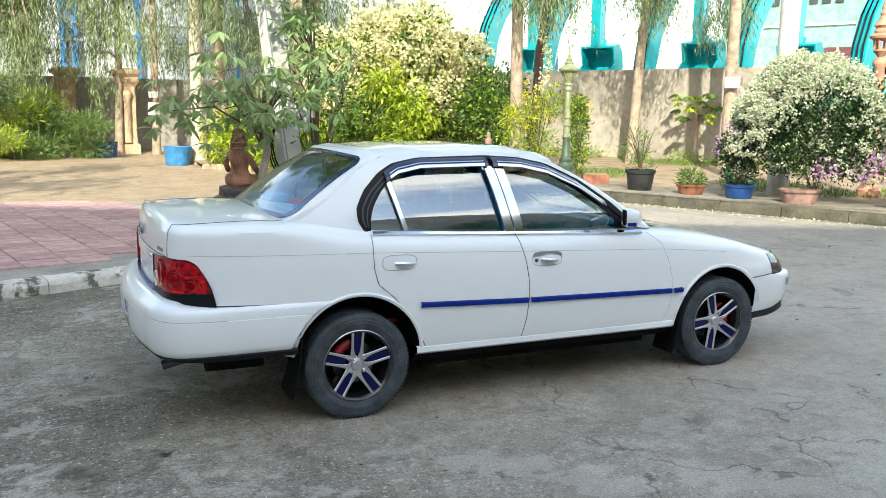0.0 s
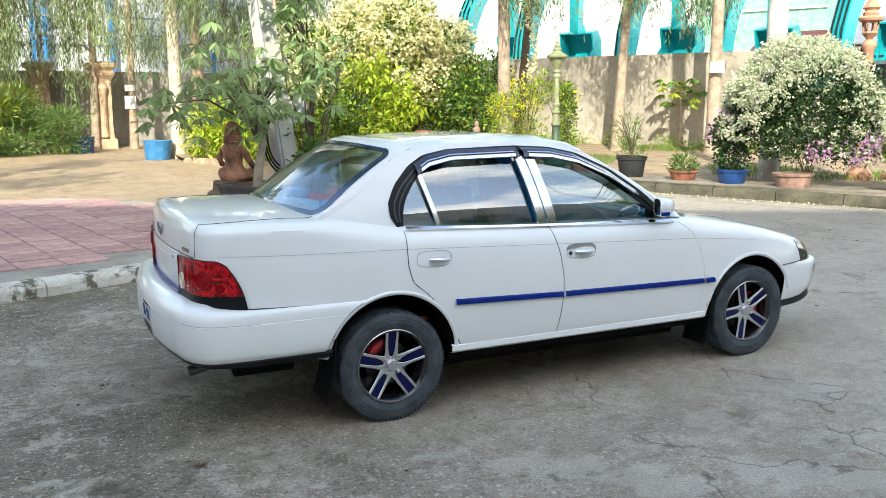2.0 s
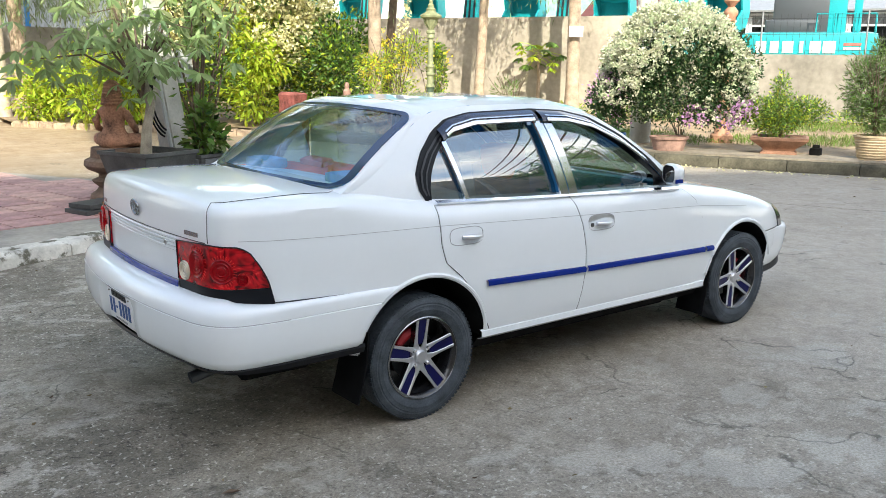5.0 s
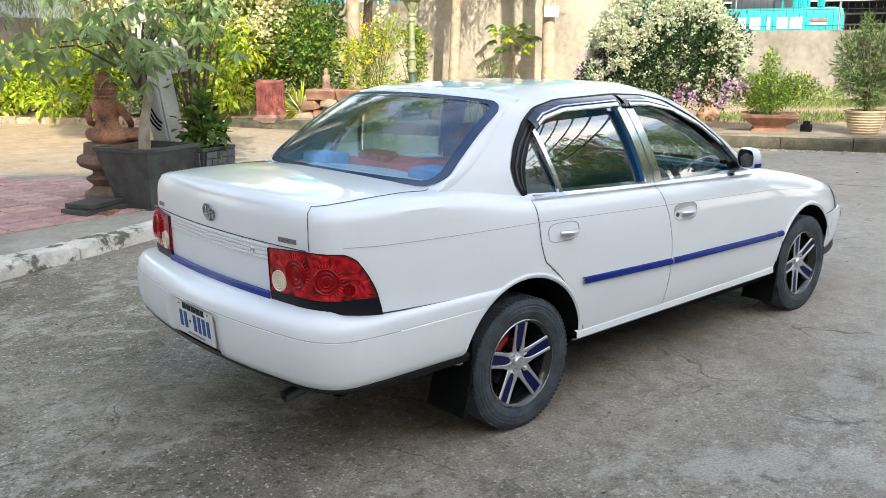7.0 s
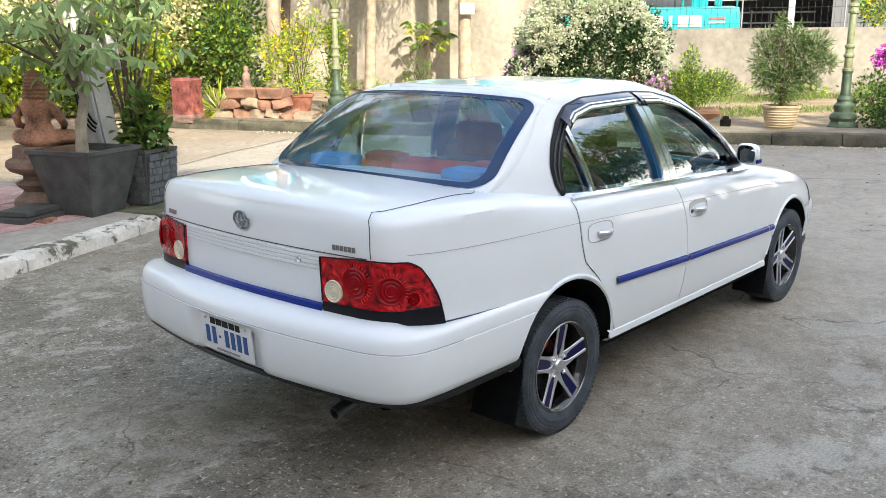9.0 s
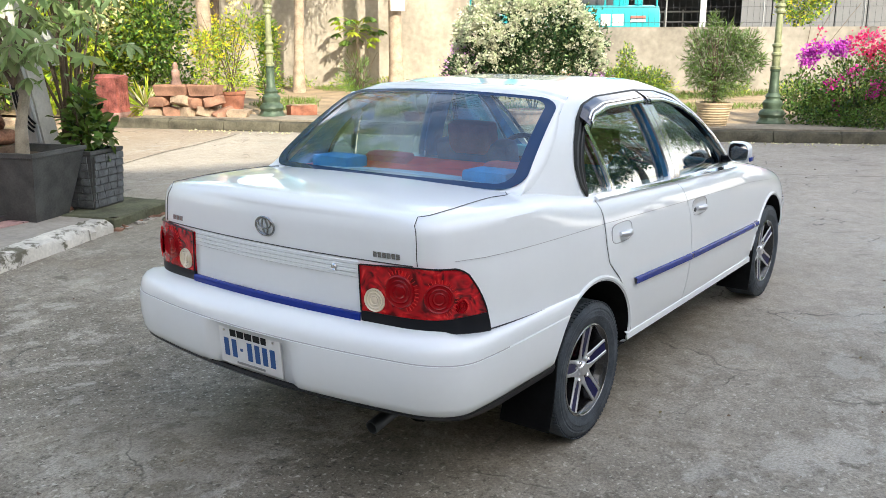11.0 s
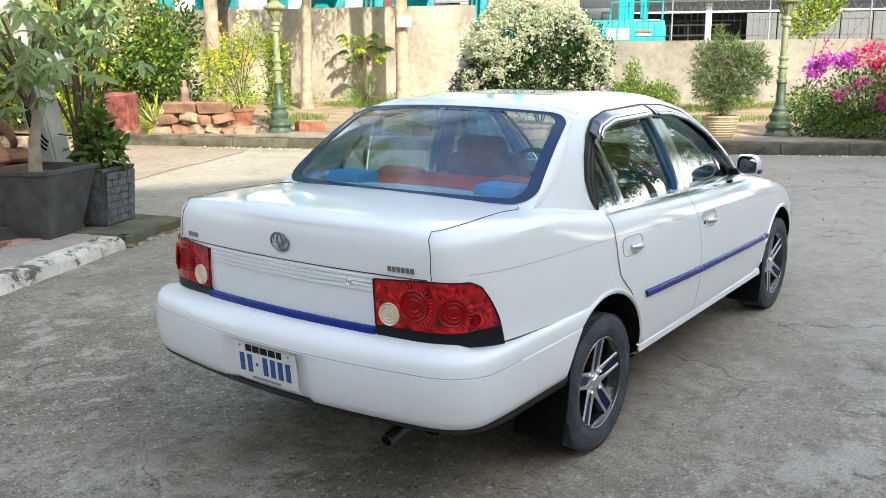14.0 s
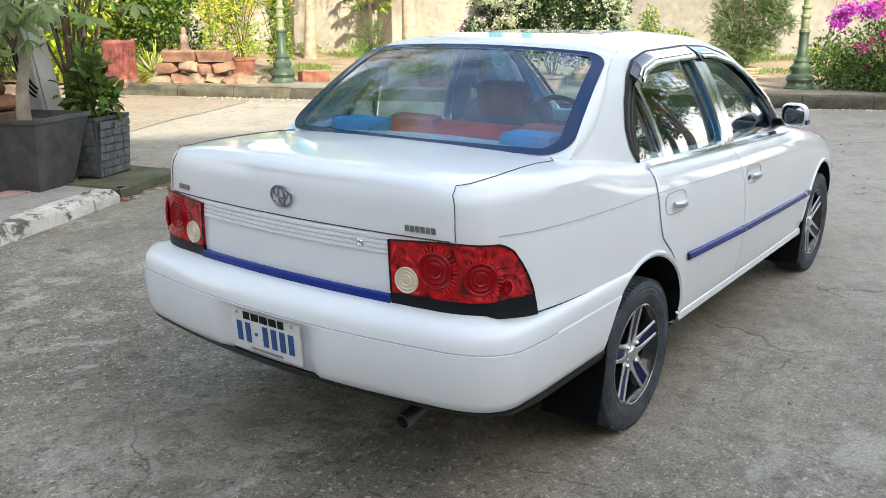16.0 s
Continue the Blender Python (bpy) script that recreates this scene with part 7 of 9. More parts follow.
def net_building():
    t = thing("netted_building", "half-built block wrapped in green site netting", "building", (0, 0, 0))
    rot = Matrix.Rotation(math.atan2(U2.y, U2.x), 4, "Z")
    x, y = 47.5, 41.0
    bm = bmesh.new()
    add_box(bm, (x, y, 7), (8.5, 10, 14), rot)
    part("netting", bm, NETGREEN, t, smooth=0)
    for k in range(7):
        for j in range(2):
            bm = bmesh.new()
            p = Vector((x, y, 9.3 + 2.0 * j)) + rot @ Vector((-1.6 + 0.8 * k, -5.05, 0))
            add_box(bm, p, (0.5, 0.1, 0.8), rot)
            part("window", bm, SHEDDARK, t, smooth=0)
    for j in range(5):
        bm = bmesh.new()
        add_box(bm, Vector((x, y, 2.6 * j + 2.4)) + rot @ Vector((0, -5.08, 0)), (8.6, 0.1, 0.16), rot)
        part("floor_edge", bm, WHITEPANEL, t, smooth=0)
    t2 = thing("far_house", "low far house with a maroon sheet roof", "house", (0, 0, 0))
    x, y = 35.8, 28.2
    bm = bmesh.new()
    add_box(bm, (x, y, 2.0), (3.6, 6, 4.0), rot)
    part("wall", bm, HOUSEWALL, t2, smooth=0)
    bm = bmesh.new()
    add_grid(bm, [[Vector((x, y, z)) + rot @ Vector((u, v, 0)) for u in (-2.2, 2.2)] for v, z in ((-3.4, 3.9), (0, 5.3), (3.4, 3.9))])
    solid(bm, 0.1)
    part("roof", bm, ROOFRED, t2, "maroon roof", smooth=0)


net_building()


def house_behind():
    """A plain unseen house behind the viewer, added so that its bulk shades the yard."""
    d = SUN_TO.xy.normalized()
    w = Vector((-d.y, d.x))
    c = d * 27.0 - w * 1.0
    t = tagged(new("shade_house_block"), "plain unseen house block added behind the yard to shade it", "house", kind="structure")
    rot = Matrix.Rotation(math.atan2(w.y, w.x), 4, "Z")
    bm = bmesh.new()
    add_box(bm, (c.x, c.y, 9.8), (25, 8, 19.6), rot)
    part("wall", bm, HOUSEWALL, t, smooth=0)
    bm = bmesh.new()
    c2 = c
    add_grid(bm, [[Vector((c2.x, c2.y, z)) + rot @ Vector((u, v, 0)) for u in (-12.8, 12.8)] for v, z in ((-4.8, 19.2), (0, 22.6), (4.8, 19.2))])
    solid(bm, 0.15)
    part("roof", bm, ROOFRED, t, "maroon roof", smooth=0)


house_behind()


def gable_house():
    """The lower neighbouring house behind the viewer, mirrored in the car's windows."""
    t = tagged(new("house_gable"), "plain house with a maroon gable roof behind the yard", "house", kind="structure")
    m = Matrix.Translation((4.0, -24.0, 0)) @ Matrix.Rotation(radians(8), 4, "Z")
    bm = bmesh.new()
    add_box(bm, (0, 0, 4.0), (11, 8, 8), None)
    bmesh.ops.transform(bm, matrix=m, verts=bm.verts[:])
    part("wall", bm, HOUSEWALL, t, smooth=0)
    bm = bmesh.new()
    add_grid(bm, [[m @ Vector((u, v, z)) for v in (-4.8, 4.8)] for u, z in ((-6.2, 7.4), (0, 12.2), (6.2, 7.4))])
    solid(bm, 0.15)
    part("roof", bm, ROOFRED, t, "maroon roof", smooth=0)


gable_house()
platform()


# ---- plants, pots and ornaments ----
def pot(kind, x, y, z, r, h, mat, label, group=""):
    """A round pot with rim, soil and wall thickness."""
    t = thing(kind, label, "plant pot", (x, y, z), RNG.uniform(0, 90), group)
    bm = bmesh.new()
    add_lathe(bm, [(r * 0.74, 0.0), (r * 0.78, 0.01), (r * 0.95, h * 0.82), (r * 1.03, h * 0.84), (r * 1.06, h * 0.98), (r * 1.03, h), (r * 0.92, h), (r * 0.9, h * 0.86), (0, h * 0.86)], 26)
    part("pot_body", bm, mat, t)
    bm = bmesh.new()
    add_lathe(bm, [(r * 0.9, h * 0.80), (r * 0.9, h * 0.9), (r * 0.5, h * 0.93), (0, h * 0.94)], 16)
    part("soil", bm, SOIL, t, "dry earth")
    return t


def stems(parent, rng, x, y, z, n, height, spread, r=0.012, mat=TWIG, curve=0.3):
    tips = []
    for k in range(n):
        a = rng.uniform(0, 2 * math.pi)
        s = spread * rng.uniform(0.3, 1)
        pts = []
        for t in np.linspace(0, 1, 6):
            pts.append((x + math.cos(a) * s * t ** 1.5 + rng.normal() * 0.01 * height, y + math.sin(a) * s * t ** 1.5 + rng.normal() * 0.01 * height, z + height * rng.uniform(0.9, 1.0) * t))
        bm = bmesh.new()
        add_tube(bm, pts, [r * (1 - 0.7 * t) for t in np.linspace(0, 1, 6)], 6)
        part("stem", bm, mat, parent)
        tips.append(pts[-1])
    return tips


def shrub(name, label, x, y, z, clumps, n, L, W, mats, rng, stem_n=5, stem_h=0.6, group="", shell=0.4, droop=0.0, category="shrub"):
    """mats: (material, share, part name); clumps relative to the shrub's foot."""
    t = thing(name, label, category, (x, y, z), 0, group)
    if stem_n:
        stems(t, rng, 0, 0, 0, stem_n, stem_h, stem_h * 0.5)
    for mat, share, pname in mats:
        p, d = cloud(rng, int(n * share), clumps, shell)
        keep = p[:, 2] > 0.02
        p, d = p[keep], d[keep]
        d = d + rng.normal(size=d.shape) * 0.7
        d[:, 2] += 0.25 - droop
        leaf_mesh(pname, p, d, L, W, mat, t, rng)
    return t


def flower_heads(parent, rng, clumps, n, size, mat, name="blossom", top=True, spread=0.05, per=7, shell=0.9):
    """Clusters of small petals near the outside of the clumps."""
    c, d = cloud(rng, n, clumps, shell)
    if top:
        keep = d[:, 2] > -0.25
        c, d = c[keep], d[keep]
    p = np.repeat(c, per, axis=0) + rng.normal(size=(len(c) * per, 3)) * spread
    a = np.repeat(d, per, axis=0) + rng.normal(size=(len(c) * per, 3)) * 0.9
    return leaf_mesh(name, p, a, size, size * 0.8, mat, parent, rng)


def tree(name, label, x, y, z, height, r, lean, rng, crown=None, n=6000, L=0.12, W=0.025, mat=None, droop=1.2, bark=None, group="slender yard trees"):
    t = thing(name, label, "tree", (x, y, z), 0, group)
    bm = bmesh.new()
    pts, rad = [], []
    for k in np.linspace(0, 1, 14):
        pts.append((lean[0] * k + 0.05 * math.sin(4 * k + x), lean[1] * k + 0.05 * math.cos(5 * k + y), height * k - 0.1))
        rad.append(r * (1.25 if k == 0 else 1.0) * (1 - 0.6 * k))
    add_tube(bm, pts, rad, 12)
    part("trunk", bm, bark or BARK, t)
    if crown:
        for c in crown:
            k = 0.35 + 0.6 * rng.random()
            i = int(k * 13)
            q = pts[i]
            bm = bmesh.new()
            mid = ((q[0] + c[0]) / 2, (q[1] + c[1]) / 2, max(q[2], c[2]) + 0.2)
            add_tube(bm, [q, mid, (c[0], c[1], c[2])], [r * 0.35, r * 0.22, r * 0.08], 6)
            part("limb", bm, bark or BARK, t)
        # hanging sprays of narrow leaves
        which = rng.integers(0, len(crown), n // 14)
        cc = np.asarray(crown, float)
        p, d = cloud(rng, n // 14, crown, 0.3)
        k = np.tile(np.arange(14) / 14.0, len(p))[:, None]
        base = np.repeat(p, 14, axis=0)
        ln = np.repeat(rng.uniform(0.4, 1.1, (len(p), 1)), 14, axis=0)
        sway = np.repeat(rng.normal(size=(len(p), 3)) * 0.25, 14, axis=0)
        pos = base + sway * k * ln - np.array([0, 0, 1.0]) * k * ln * droop * 0.7 + rng.normal(size=base.shape) * 0.04
        ax = rng.normal(size=pos.shape) * 0.5 + np.array([0, 0, -droop])
        leaf_mesh("crown", pos, ax, L, W, mat or LEAFGREY, t, rng)
    return t


R2 = np.random.default_rng(21)
gz = ground_z

# white-flowered climber over a round pot
t = pot("flower_pot", 9.35, 5.05, gz(9.35, 5.05), 0.30, 0.26, PINKPOT, "weathered clay pot under the white-flowered bush", "pots on the bed's kerb")
wx, wy = 9.75, 5.15
wz = gz(wx, wy)
core = [(0, 0, 1.0, 0.75, 0.75, 0.6), (0.3, -0.5, 0.75, 0.55, 0.55, 0.4), (-0.3, 0.4, 0.85, 0.5, 0.5, 0.4), (0.1, -0.1, 1.55, 0.85, 0.85, 0.55), (0.45, -0.55, 1.3, 0.5, 0.5, 0.5), (-0.45, 0.6, 1.25, 0.5, 0.5, 0.4)]
bush = shrub("flowering_bush", "large domed bush of white and pale green blossom", wx, wy, wz, core, 15000, 0.06, 0.035, ((LEAFDARK, 0.85, "foliage"), (LEAFGREY, 0.15, "pale_foliage")), R2, 7, 1.2, shell=0.3)


def blossom_cap(parent, rng, n):
    """Round flower heads over an umbrella-shaped dome that hangs lower at its two ends."""
    along, deep = np.array([0.63, -0.78, 0.0]), np.array([0.78, 0.63, 0.0])
    d = rng.normal(size=(n, 3))
    d /= np.linalg.norm(d, axis=1, keepdims=True)
    lump = np.array([noise.noise(tuple(v * 2.6)) + 0.6 * noise.noise(tuple(v * 6.5 + 9)) for v in d])
    k = 1 + 0.13 * lump - 0.16 * rng.random(n) ** 2
    a, b, z = -0.13 + 1.2 * d[:, 0] * k, 0.95 * d[:, 1] * k, 1.08 + 1.25 * d[:, 2] * k
    low = np.where(a > 0.5, 1.0, 0.8) + np.where(b < 0.45, 0.85, 0.4) * np.exp(-((a - 0.12) / 0.72) ** 4) + 0.10 * rng.normal(size=n)
    ok = (z > low) & (lump > -0.3)
    c = a[:, None] * along + b[:, None] * deep + z[:, None] * np.array([0, 0, 1.0])
    out = (d[:, :1] * along + d[:, 1:2] * deep + d[:, 2:] * np.array([0, 0, 1.0]))
    # loose heads lower down and at the far end
    m = 100
    la = np.concatenate([rng.uniform(-0.5, 0.8, m // 2), rng.uniform(0.55, 1.1, m - m // 2)])
    extra = la[:, None] * along + rng.uniform(-0.75, -0.35, m)[:, None] * deep + rng.uniform(0.35, 1.4, m)[:, None] * np.array([0, 0, 1.0])
    c, out = np.vstack([c[ok], extra]), np.vstack([out[ok], -deep + rng.normal(size=(m, 3)) * 0.4])
    for name, mat, pick in (("white_blossom", PETALWHITE, np.arange(len(c)) % 3 > 0), ("green_white_blossom", PETALGREEN, np.arange(len(c)) % 3 == 0)):
        cc, oo = np.repeat(c[pick], 11, axis=0), np.repeat(out[pick], 11, axis=0)
        leaf_mesh(name, cc + rng.normal(size=cc.shape) * 0.022, oo + rng.normal(size=cc.shape) * 0.7, 0.040, 0.036, mat, parent, rng)


blossom_cap(bush, R2, 6600)
flower_heads(bush, R2, [(0.02, -0.95, 0.62, 0.2, 0.2, 0.16), (0.3, -1.0, 0.7, 0.2, 0.2, 0.2), (-0.2, -0.4, 0.6, 0.25, 0.2, 0.12)], 75, 0.05, PETALLILAC, "lilac_blossom", False, 0.04, 6)

# pots along the bed's kerb
px, py = 8.95, 5.95
t = pot("flower_pot", px, py, gz(px, py), 0.25, 0.27, BLUEPOT, "blue plastic pot on the bed's kerb", "pots on the bed's kerb")
sh = shrub("pot_plant", "bougainvillea with dark leaves and lilac flowers in a blue pot", px, py, gz(px, py) + 0.22, [(0, 0, 0.25, 0.28, 0.28, 0.25), (-0.05, 0.1, 0.6, 0.3, 0.3, 0.3)], 1500, 0.07, 0.04, ((LEAFDARK, 1, "foliage"),), R2, 6, 0.8, "potted plants")
flower_heads(sh, R2, [(-0.05, 0.1, 0.65, 0.35, 0.35, 0.35), (0.15, 0, 0.3, 0.2, 0.2, 0.15)], 60, 0.045, PETALLILAC, "blossom", False, 0.04, 5)
px, py = 8.2, 7.62
t = pot("flower_pot", px, py, gz(px, py), 0.26, 0.40, BLACKPOT, "tall black plastic pot on the bed's kerb", "pots on the bed's kerb")
shrub("pot_plant", "thin grassy plant in a black pot", px, py, gz(px, py) + 0.34, [(0, 0, 0.12, 0.24, 0.24, 0.14), (-0.1, 0.05, 0.5, 0.25, 0.25, 0.3)], 500, 0.10, 0.015, ((LEAF, 1, "foliage"),), R2, 9, 0.85, "potted plants")
px, py = 8.62, 6.75
t = pot("flower_pot", px, py, gz(px, py), 0.24, 0.20, TERRA, "low terracotta pot on the bed's kerb", "pots on the bed's kerb")
shrub("pot_plant", "small tufted plant in a terracotta pot", px, py, gz(px, py) + 0.16, [(0, 0, 0.12, 0.22, 0.22, 0.16)], 400, 0.12, 0.02, ((LEAF, 1, "foliage"),), R2, 3, 0.2, "potted plants")

# stone dish with a ferny shrub
px, py = 10.5, 3.78
t = thing("stone_planter", "square moulded sandstone planter on the bed's kerb", "planter", (px, py, gz(px, py)), 30)
bm = bmesh.new()
add_lathe(bm, [(0.27, 0.0), (0.27, 0.05), (0.22, 0.08), (0.25, 0.12), (0.36, 0.20), (0.42, 0.25), (0.43, 0.29), (0.38, 0.30), (0.3, 0.26), (0, 0.26)], square=True)
part("basin", bm, TERRADULL, t, smooth=0)
shrub("pot_plant", "feathery green shrub in a stone planter", px, py, gz(px, py) + 0.25, [(0, 0, 0.42, 0.42, 0.42, 0.3), (0.25, -0.3, 0.45, 0.33, 0.33, 0.22), (-0.22, 0.25, 0.45, 0.33, 0.33, 0.22), (0, 0.05, 0.8, 0.15, 0.15, 0.25), (0.0, 0.1, 0.2, 0.3, 0.3, 0.2)], 6500, 0.055, 0.02, ((LEAF, 0.75, "foliage"), (LEAFLIME, 0.25, "young_leaves")), R2, 8, 0.6, "potted plants", 0.2)
bm = bmesh.new()
add_box(bm, (0, 0, 0.07), (0.22, 0.16, 0.14), None, 0.02)
add_box(bm, (0.02, 0, 0.16), (0.12, 0.1, 0.06), None, 0.02)
o = part("dark_box", bm, DARK)
px, py = 10.72, 3.28
o.matrix_basis = pose(px, py, gz(px, py), 0, 0, 20)
tagged(o, "small dark box lying on the kerb", "box")

# cream ribbed pot with a bamboo-like shrub
px, py = 10.85, 2.45
t = thing("flower_pot", "cream ribbed ceramic pot on the bed's kerb", "plant pot", (px, py, gz(px, py)), 0, "pots on the bed's kerb")
bm = bmesh.new()
prof = [(0.19, 0)]
for k in range(9):
    rr = 0.20 + 0.009 * k
    prof += [(rr + 0.004, 0.02 + k * 0.04), (rr + 0.014, 0.035 + k * 0.04), (rr + 0.006, 0.05 + k * 0.04)]
prof += [(0.295, 0.37), (0.295, 0.40), (0.26, 0.40), (0.25, 0.35), (0, 0.35)]
add_lathe(bm, prof, 30)
part("pot_body", bm, CREAMPOT, t)
shrub("pot_plant", "dense fine-leaved grey-green shrub in a cream pot", px, py, gz(px, py) + 0.36, [(0.0, 0.0, 0.2, 0.16, 0.16, 0.16), (0.16, -0.3, 0.42, 0.2, 0.2, 0.2), (-0.1, 0.25, 0.42, 0.2, 0.2, 0.2), (0.02, -0.05, 0.42, 0.28, 0.28, 0.3), (0.1, -0.25, 0.75, 0.33, 0.33, 0.3), (-0.08, 0.2, 0.7, 0.32, 0.32, 0.3), (0.12, -0.4, 0.95, 0.24, 0.24, 0.22), (-0.05, 0.25, 1.0, 0.22, 0.22, 0.2), (0.05, -0.1, 1.05, 0.26, 0.26, 0.2), (0.0, 0.08, 1.25, 0.1, 0.1, 0.2), (0.18, -0.55, 0.7, 0.16, 0.16, 0.14)], 7000, 0.10, 0.015, ((LEAFGREYDARK, 0.6, "foliage"), (LEAF, 0.4, "young_leaves")), R2, 22, 1.15, "potted plants", 0.1)

# magenta bougainvillea at the bed's end
px, py = 12.35, 0.6
sh = shrub("bougainvillea", "magenta bougainvillea over a dark green shrub", px, py, gz(px, py), [(-0.15, 0.85, 0.45, 0.42, 0.42, 0.42), (-0.1, 0.55, 0.3, 0.45, 0.45, 0.3), (0, 0.1, 0.65, 0.6, 0.6, 0.5), (0.3, -0.6, 0.8, 0.7, 0.7, 0.6), (-0.15, -0.2, 0.25, 0.55, 0.8, 0.3), (0.5, -1.5, 0.8, 0.8, 0.8, 0.7), (-0.5, 0.35, 0.12, 0.32, 0.6, 0.2), (-0.55, -0.5, 0.14, 0.3, 0.7, 0.2)], 13500, 0.06, 0.035, ((LEAFDARK, 0.25, "foliage"), (LEAF, 0.75, "bright_foliage")), R2, 8, 1.1, shell=0.3)
flower_heads(sh, R2, [(-0.2, 0.78, 1.1, 0.1, 0.14, 0.12), (-0.16, 0.62, 1.2, 0.14, 0.22, 0.08), (-0.1, 0.35, 1.22, 0.14, 0.22, 0.08)], 120, 0.05, PETALVIOLET, "violet_blossom", False, 0.045, 7, 0.6)
flower_heads(sh, R2, [(-0.14, 0.70, 1.38, 0.05, 0.06, 0.12), (0.0, -0.05, 1.30, 0.25, 0.3, 0.16), (0.05, -0.25, 1.05, 0.25, 0.25, 0.2), (0.2, -0.7, 1.3, 0.4, 0.4, 0.3), (0.45, -1.4, 1.3, 0.5, 0.5, 0.35)], 260, 0.055, PETALROSE, "pink_blossom", False, 0.05, 7, 0.6)
flower_heads(sh, R2, [(-0.3, 0.3, 0.68, 0.12, 0.14, 0.08), (-0.32, 0.32, 0.32, 0.08, 0.1, 0.06), (-0.25, 0.05, 0.85, 0.1, 0.12, 0.08), (-0.3, -0.3, 0.6, 0.15, 0.2, 0.1), (-0.2, -0.8, 0.9, 0.2, 0.3, 0.15)], 60, 0.055, PETALPINK, "magenta_blossom", False, 0.045, 7, 0.7)
shrub("yellow_creeper", "yellow-flowered creeper hanging on a pole", 14.6, 2.2, gz(14.6, 2.2), [(0, 0, 1.9, 0.4, 0.4, 0.35), (0.2, -0.3, 2.2, 0.3, 0.3, 0.3)], 1800, 0.07, 0.04, ((LEAF, 0.6, "foliage"), (LEAFLIME, 0.3, "young_leaves"), (PETALYELLOW, 0.1, "blossom")), R2, 3, 2.0)

# pole with a notice plate, beside the white bush
px, py = 10.15, 6.3
t = thing("concrete_pole", "round grey concrete utility pole with a small plate", "pole", (px, py, gz(px, py)))
bm = bmesh.new()
add_lathe(bm, [(0.185, -0.2), (0.18, 0.5), (0.17, 2.0), (0.15, 7.5)], 20)
part("shaft", bm, CONCPOLE, t)
bm = bmesh.new()
add_box(bm, (-0.14, -0.17, 2.0), (0.26, 0.015, 0.17), Matrix.Rotation(radians(-30), 4, "Z"), 0.004)
part("plate", bm, GREYSTEEL, t, "small grey plate", smooth=0)

# terracotta garden lantern on a turned column behind the white bush
LANTERNCLAY = plain("pink_terracotta", (0.46, 0.25, 0.16), 0.85, vary=0.35, scale=8, bump=0.4, bscale=35)
px, py = 11.36, 5.44
t = thing("garden_lantern", "pink terracotta garden lantern on a turned column", "lantern", (px, py, gz(px, py)), 20)
for name, prof, seg in (("column", [(0.20, -0.05), (0.20, 0.12), (0.14, 0.18), (0.11, 0.3), (0.10, 1.2), (0.13, 1.26), (0.13, 1.32), (0.09, 1.4), (0.085, 2.17), (0.12, 2.22), (0.12, 2.27), (0.07, 2.34)], 14), ("cup", [(0.05, 2.34), (0.08, 2.39), (0.13, 2.44), (0.13, 2.47), (0.0, 2.47)], 8), ("dish", [(0.10, 2.62), (0.185, 2.65), (0.20, 2.69), (0.17, 2.72), (0.12, 2.73)], 20), ("cap", [(0.12, 2.73), (0.13, 2.77), (0.10, 2.82), (0.14, 2.86), (0.12, 2.90), (0.07, 2.97), (0.05, 3.02)], 16), ("finial", [(0.05, 3.02), (0.065, 3.06), (0.035, 3.12), (0.045, 3.16), (0.02, 3.24), (0.012, 3.4), (0.0, 3.45)], 12)):
    bm = bmesh.new()
    add_lathe(bm, prof, seg)
    part(name, bm, LANTERNCLAY, t)
for k in range(6):
    a = math.pi / 3 * k
    bm = bmesh.new()
    add_tube(bm, [(0.09 * math.cos(a), 0.09 * math.sin(a), 2.45), (0.11 * math.cos(a), 0.11 * math.sin(a), 2.54), (0.13 * math.cos(a), 0.13 * math.sin(a), 2.66)], 0.018, 6)
    part("cage_post", bm, LANTERNCLAY, t)

# slender trees in the bed
for x, y, h, r, lean, lab in ((7.02, 10.2, 8.5, 0.135, (0.0, 0.1), "tall pale-barked tree trunk in the planting bed"), (11.75, 12.6, 8, 0.13, (0.35, 0.1), "slim pale-barked tree trunk before the wall"), (13.05, 10.8, 8, 0.17, (0.35, 0.35), "leaning pale-barked tree trunk with a notice nailed on")):
    cr = [(lean[0] * 0.6 + R2.normal() * 0.9, lean[1] * 0.6 + R2.normal() * 0.9, R2.uniform(3.5, 6.6), 0.7, 0.7, 0.5) for _ in range(9)]
    cr += [(lean[0] + R2.normal() * 1.4, lean[1] + R2.normal() * 1.4, R2.uniform(6.4, 10.5), 1.0, 1.0, 0.8) for _ in range(10)]
    tree("tree", lab, x, y, gz(x, y), h + 3.0, r, lean, R2, cr, 20000, 0.16, 0.024, LEAFGREY, 1.3)
tree("tree", "dark leaning trunk behind the pale tree", 7.9, 11.2, gz(7.9, 11.2), 6.5, 0.11, (0.5, -0.4), R2, None, bark=TWIG)
bm = bmesh.new()
add_box(bm, (0, 0, 0), (0.33, 0.012, 0.24), None, 0.003)
o = part("notice_board", bm, PAPER, smooth=0)
o.matrix_basis = pose(12.98, 10.66, 2.42, 0, 0, -63 + 25)
tagged(o, "small white notice nailed to a tree trunk", "notice")

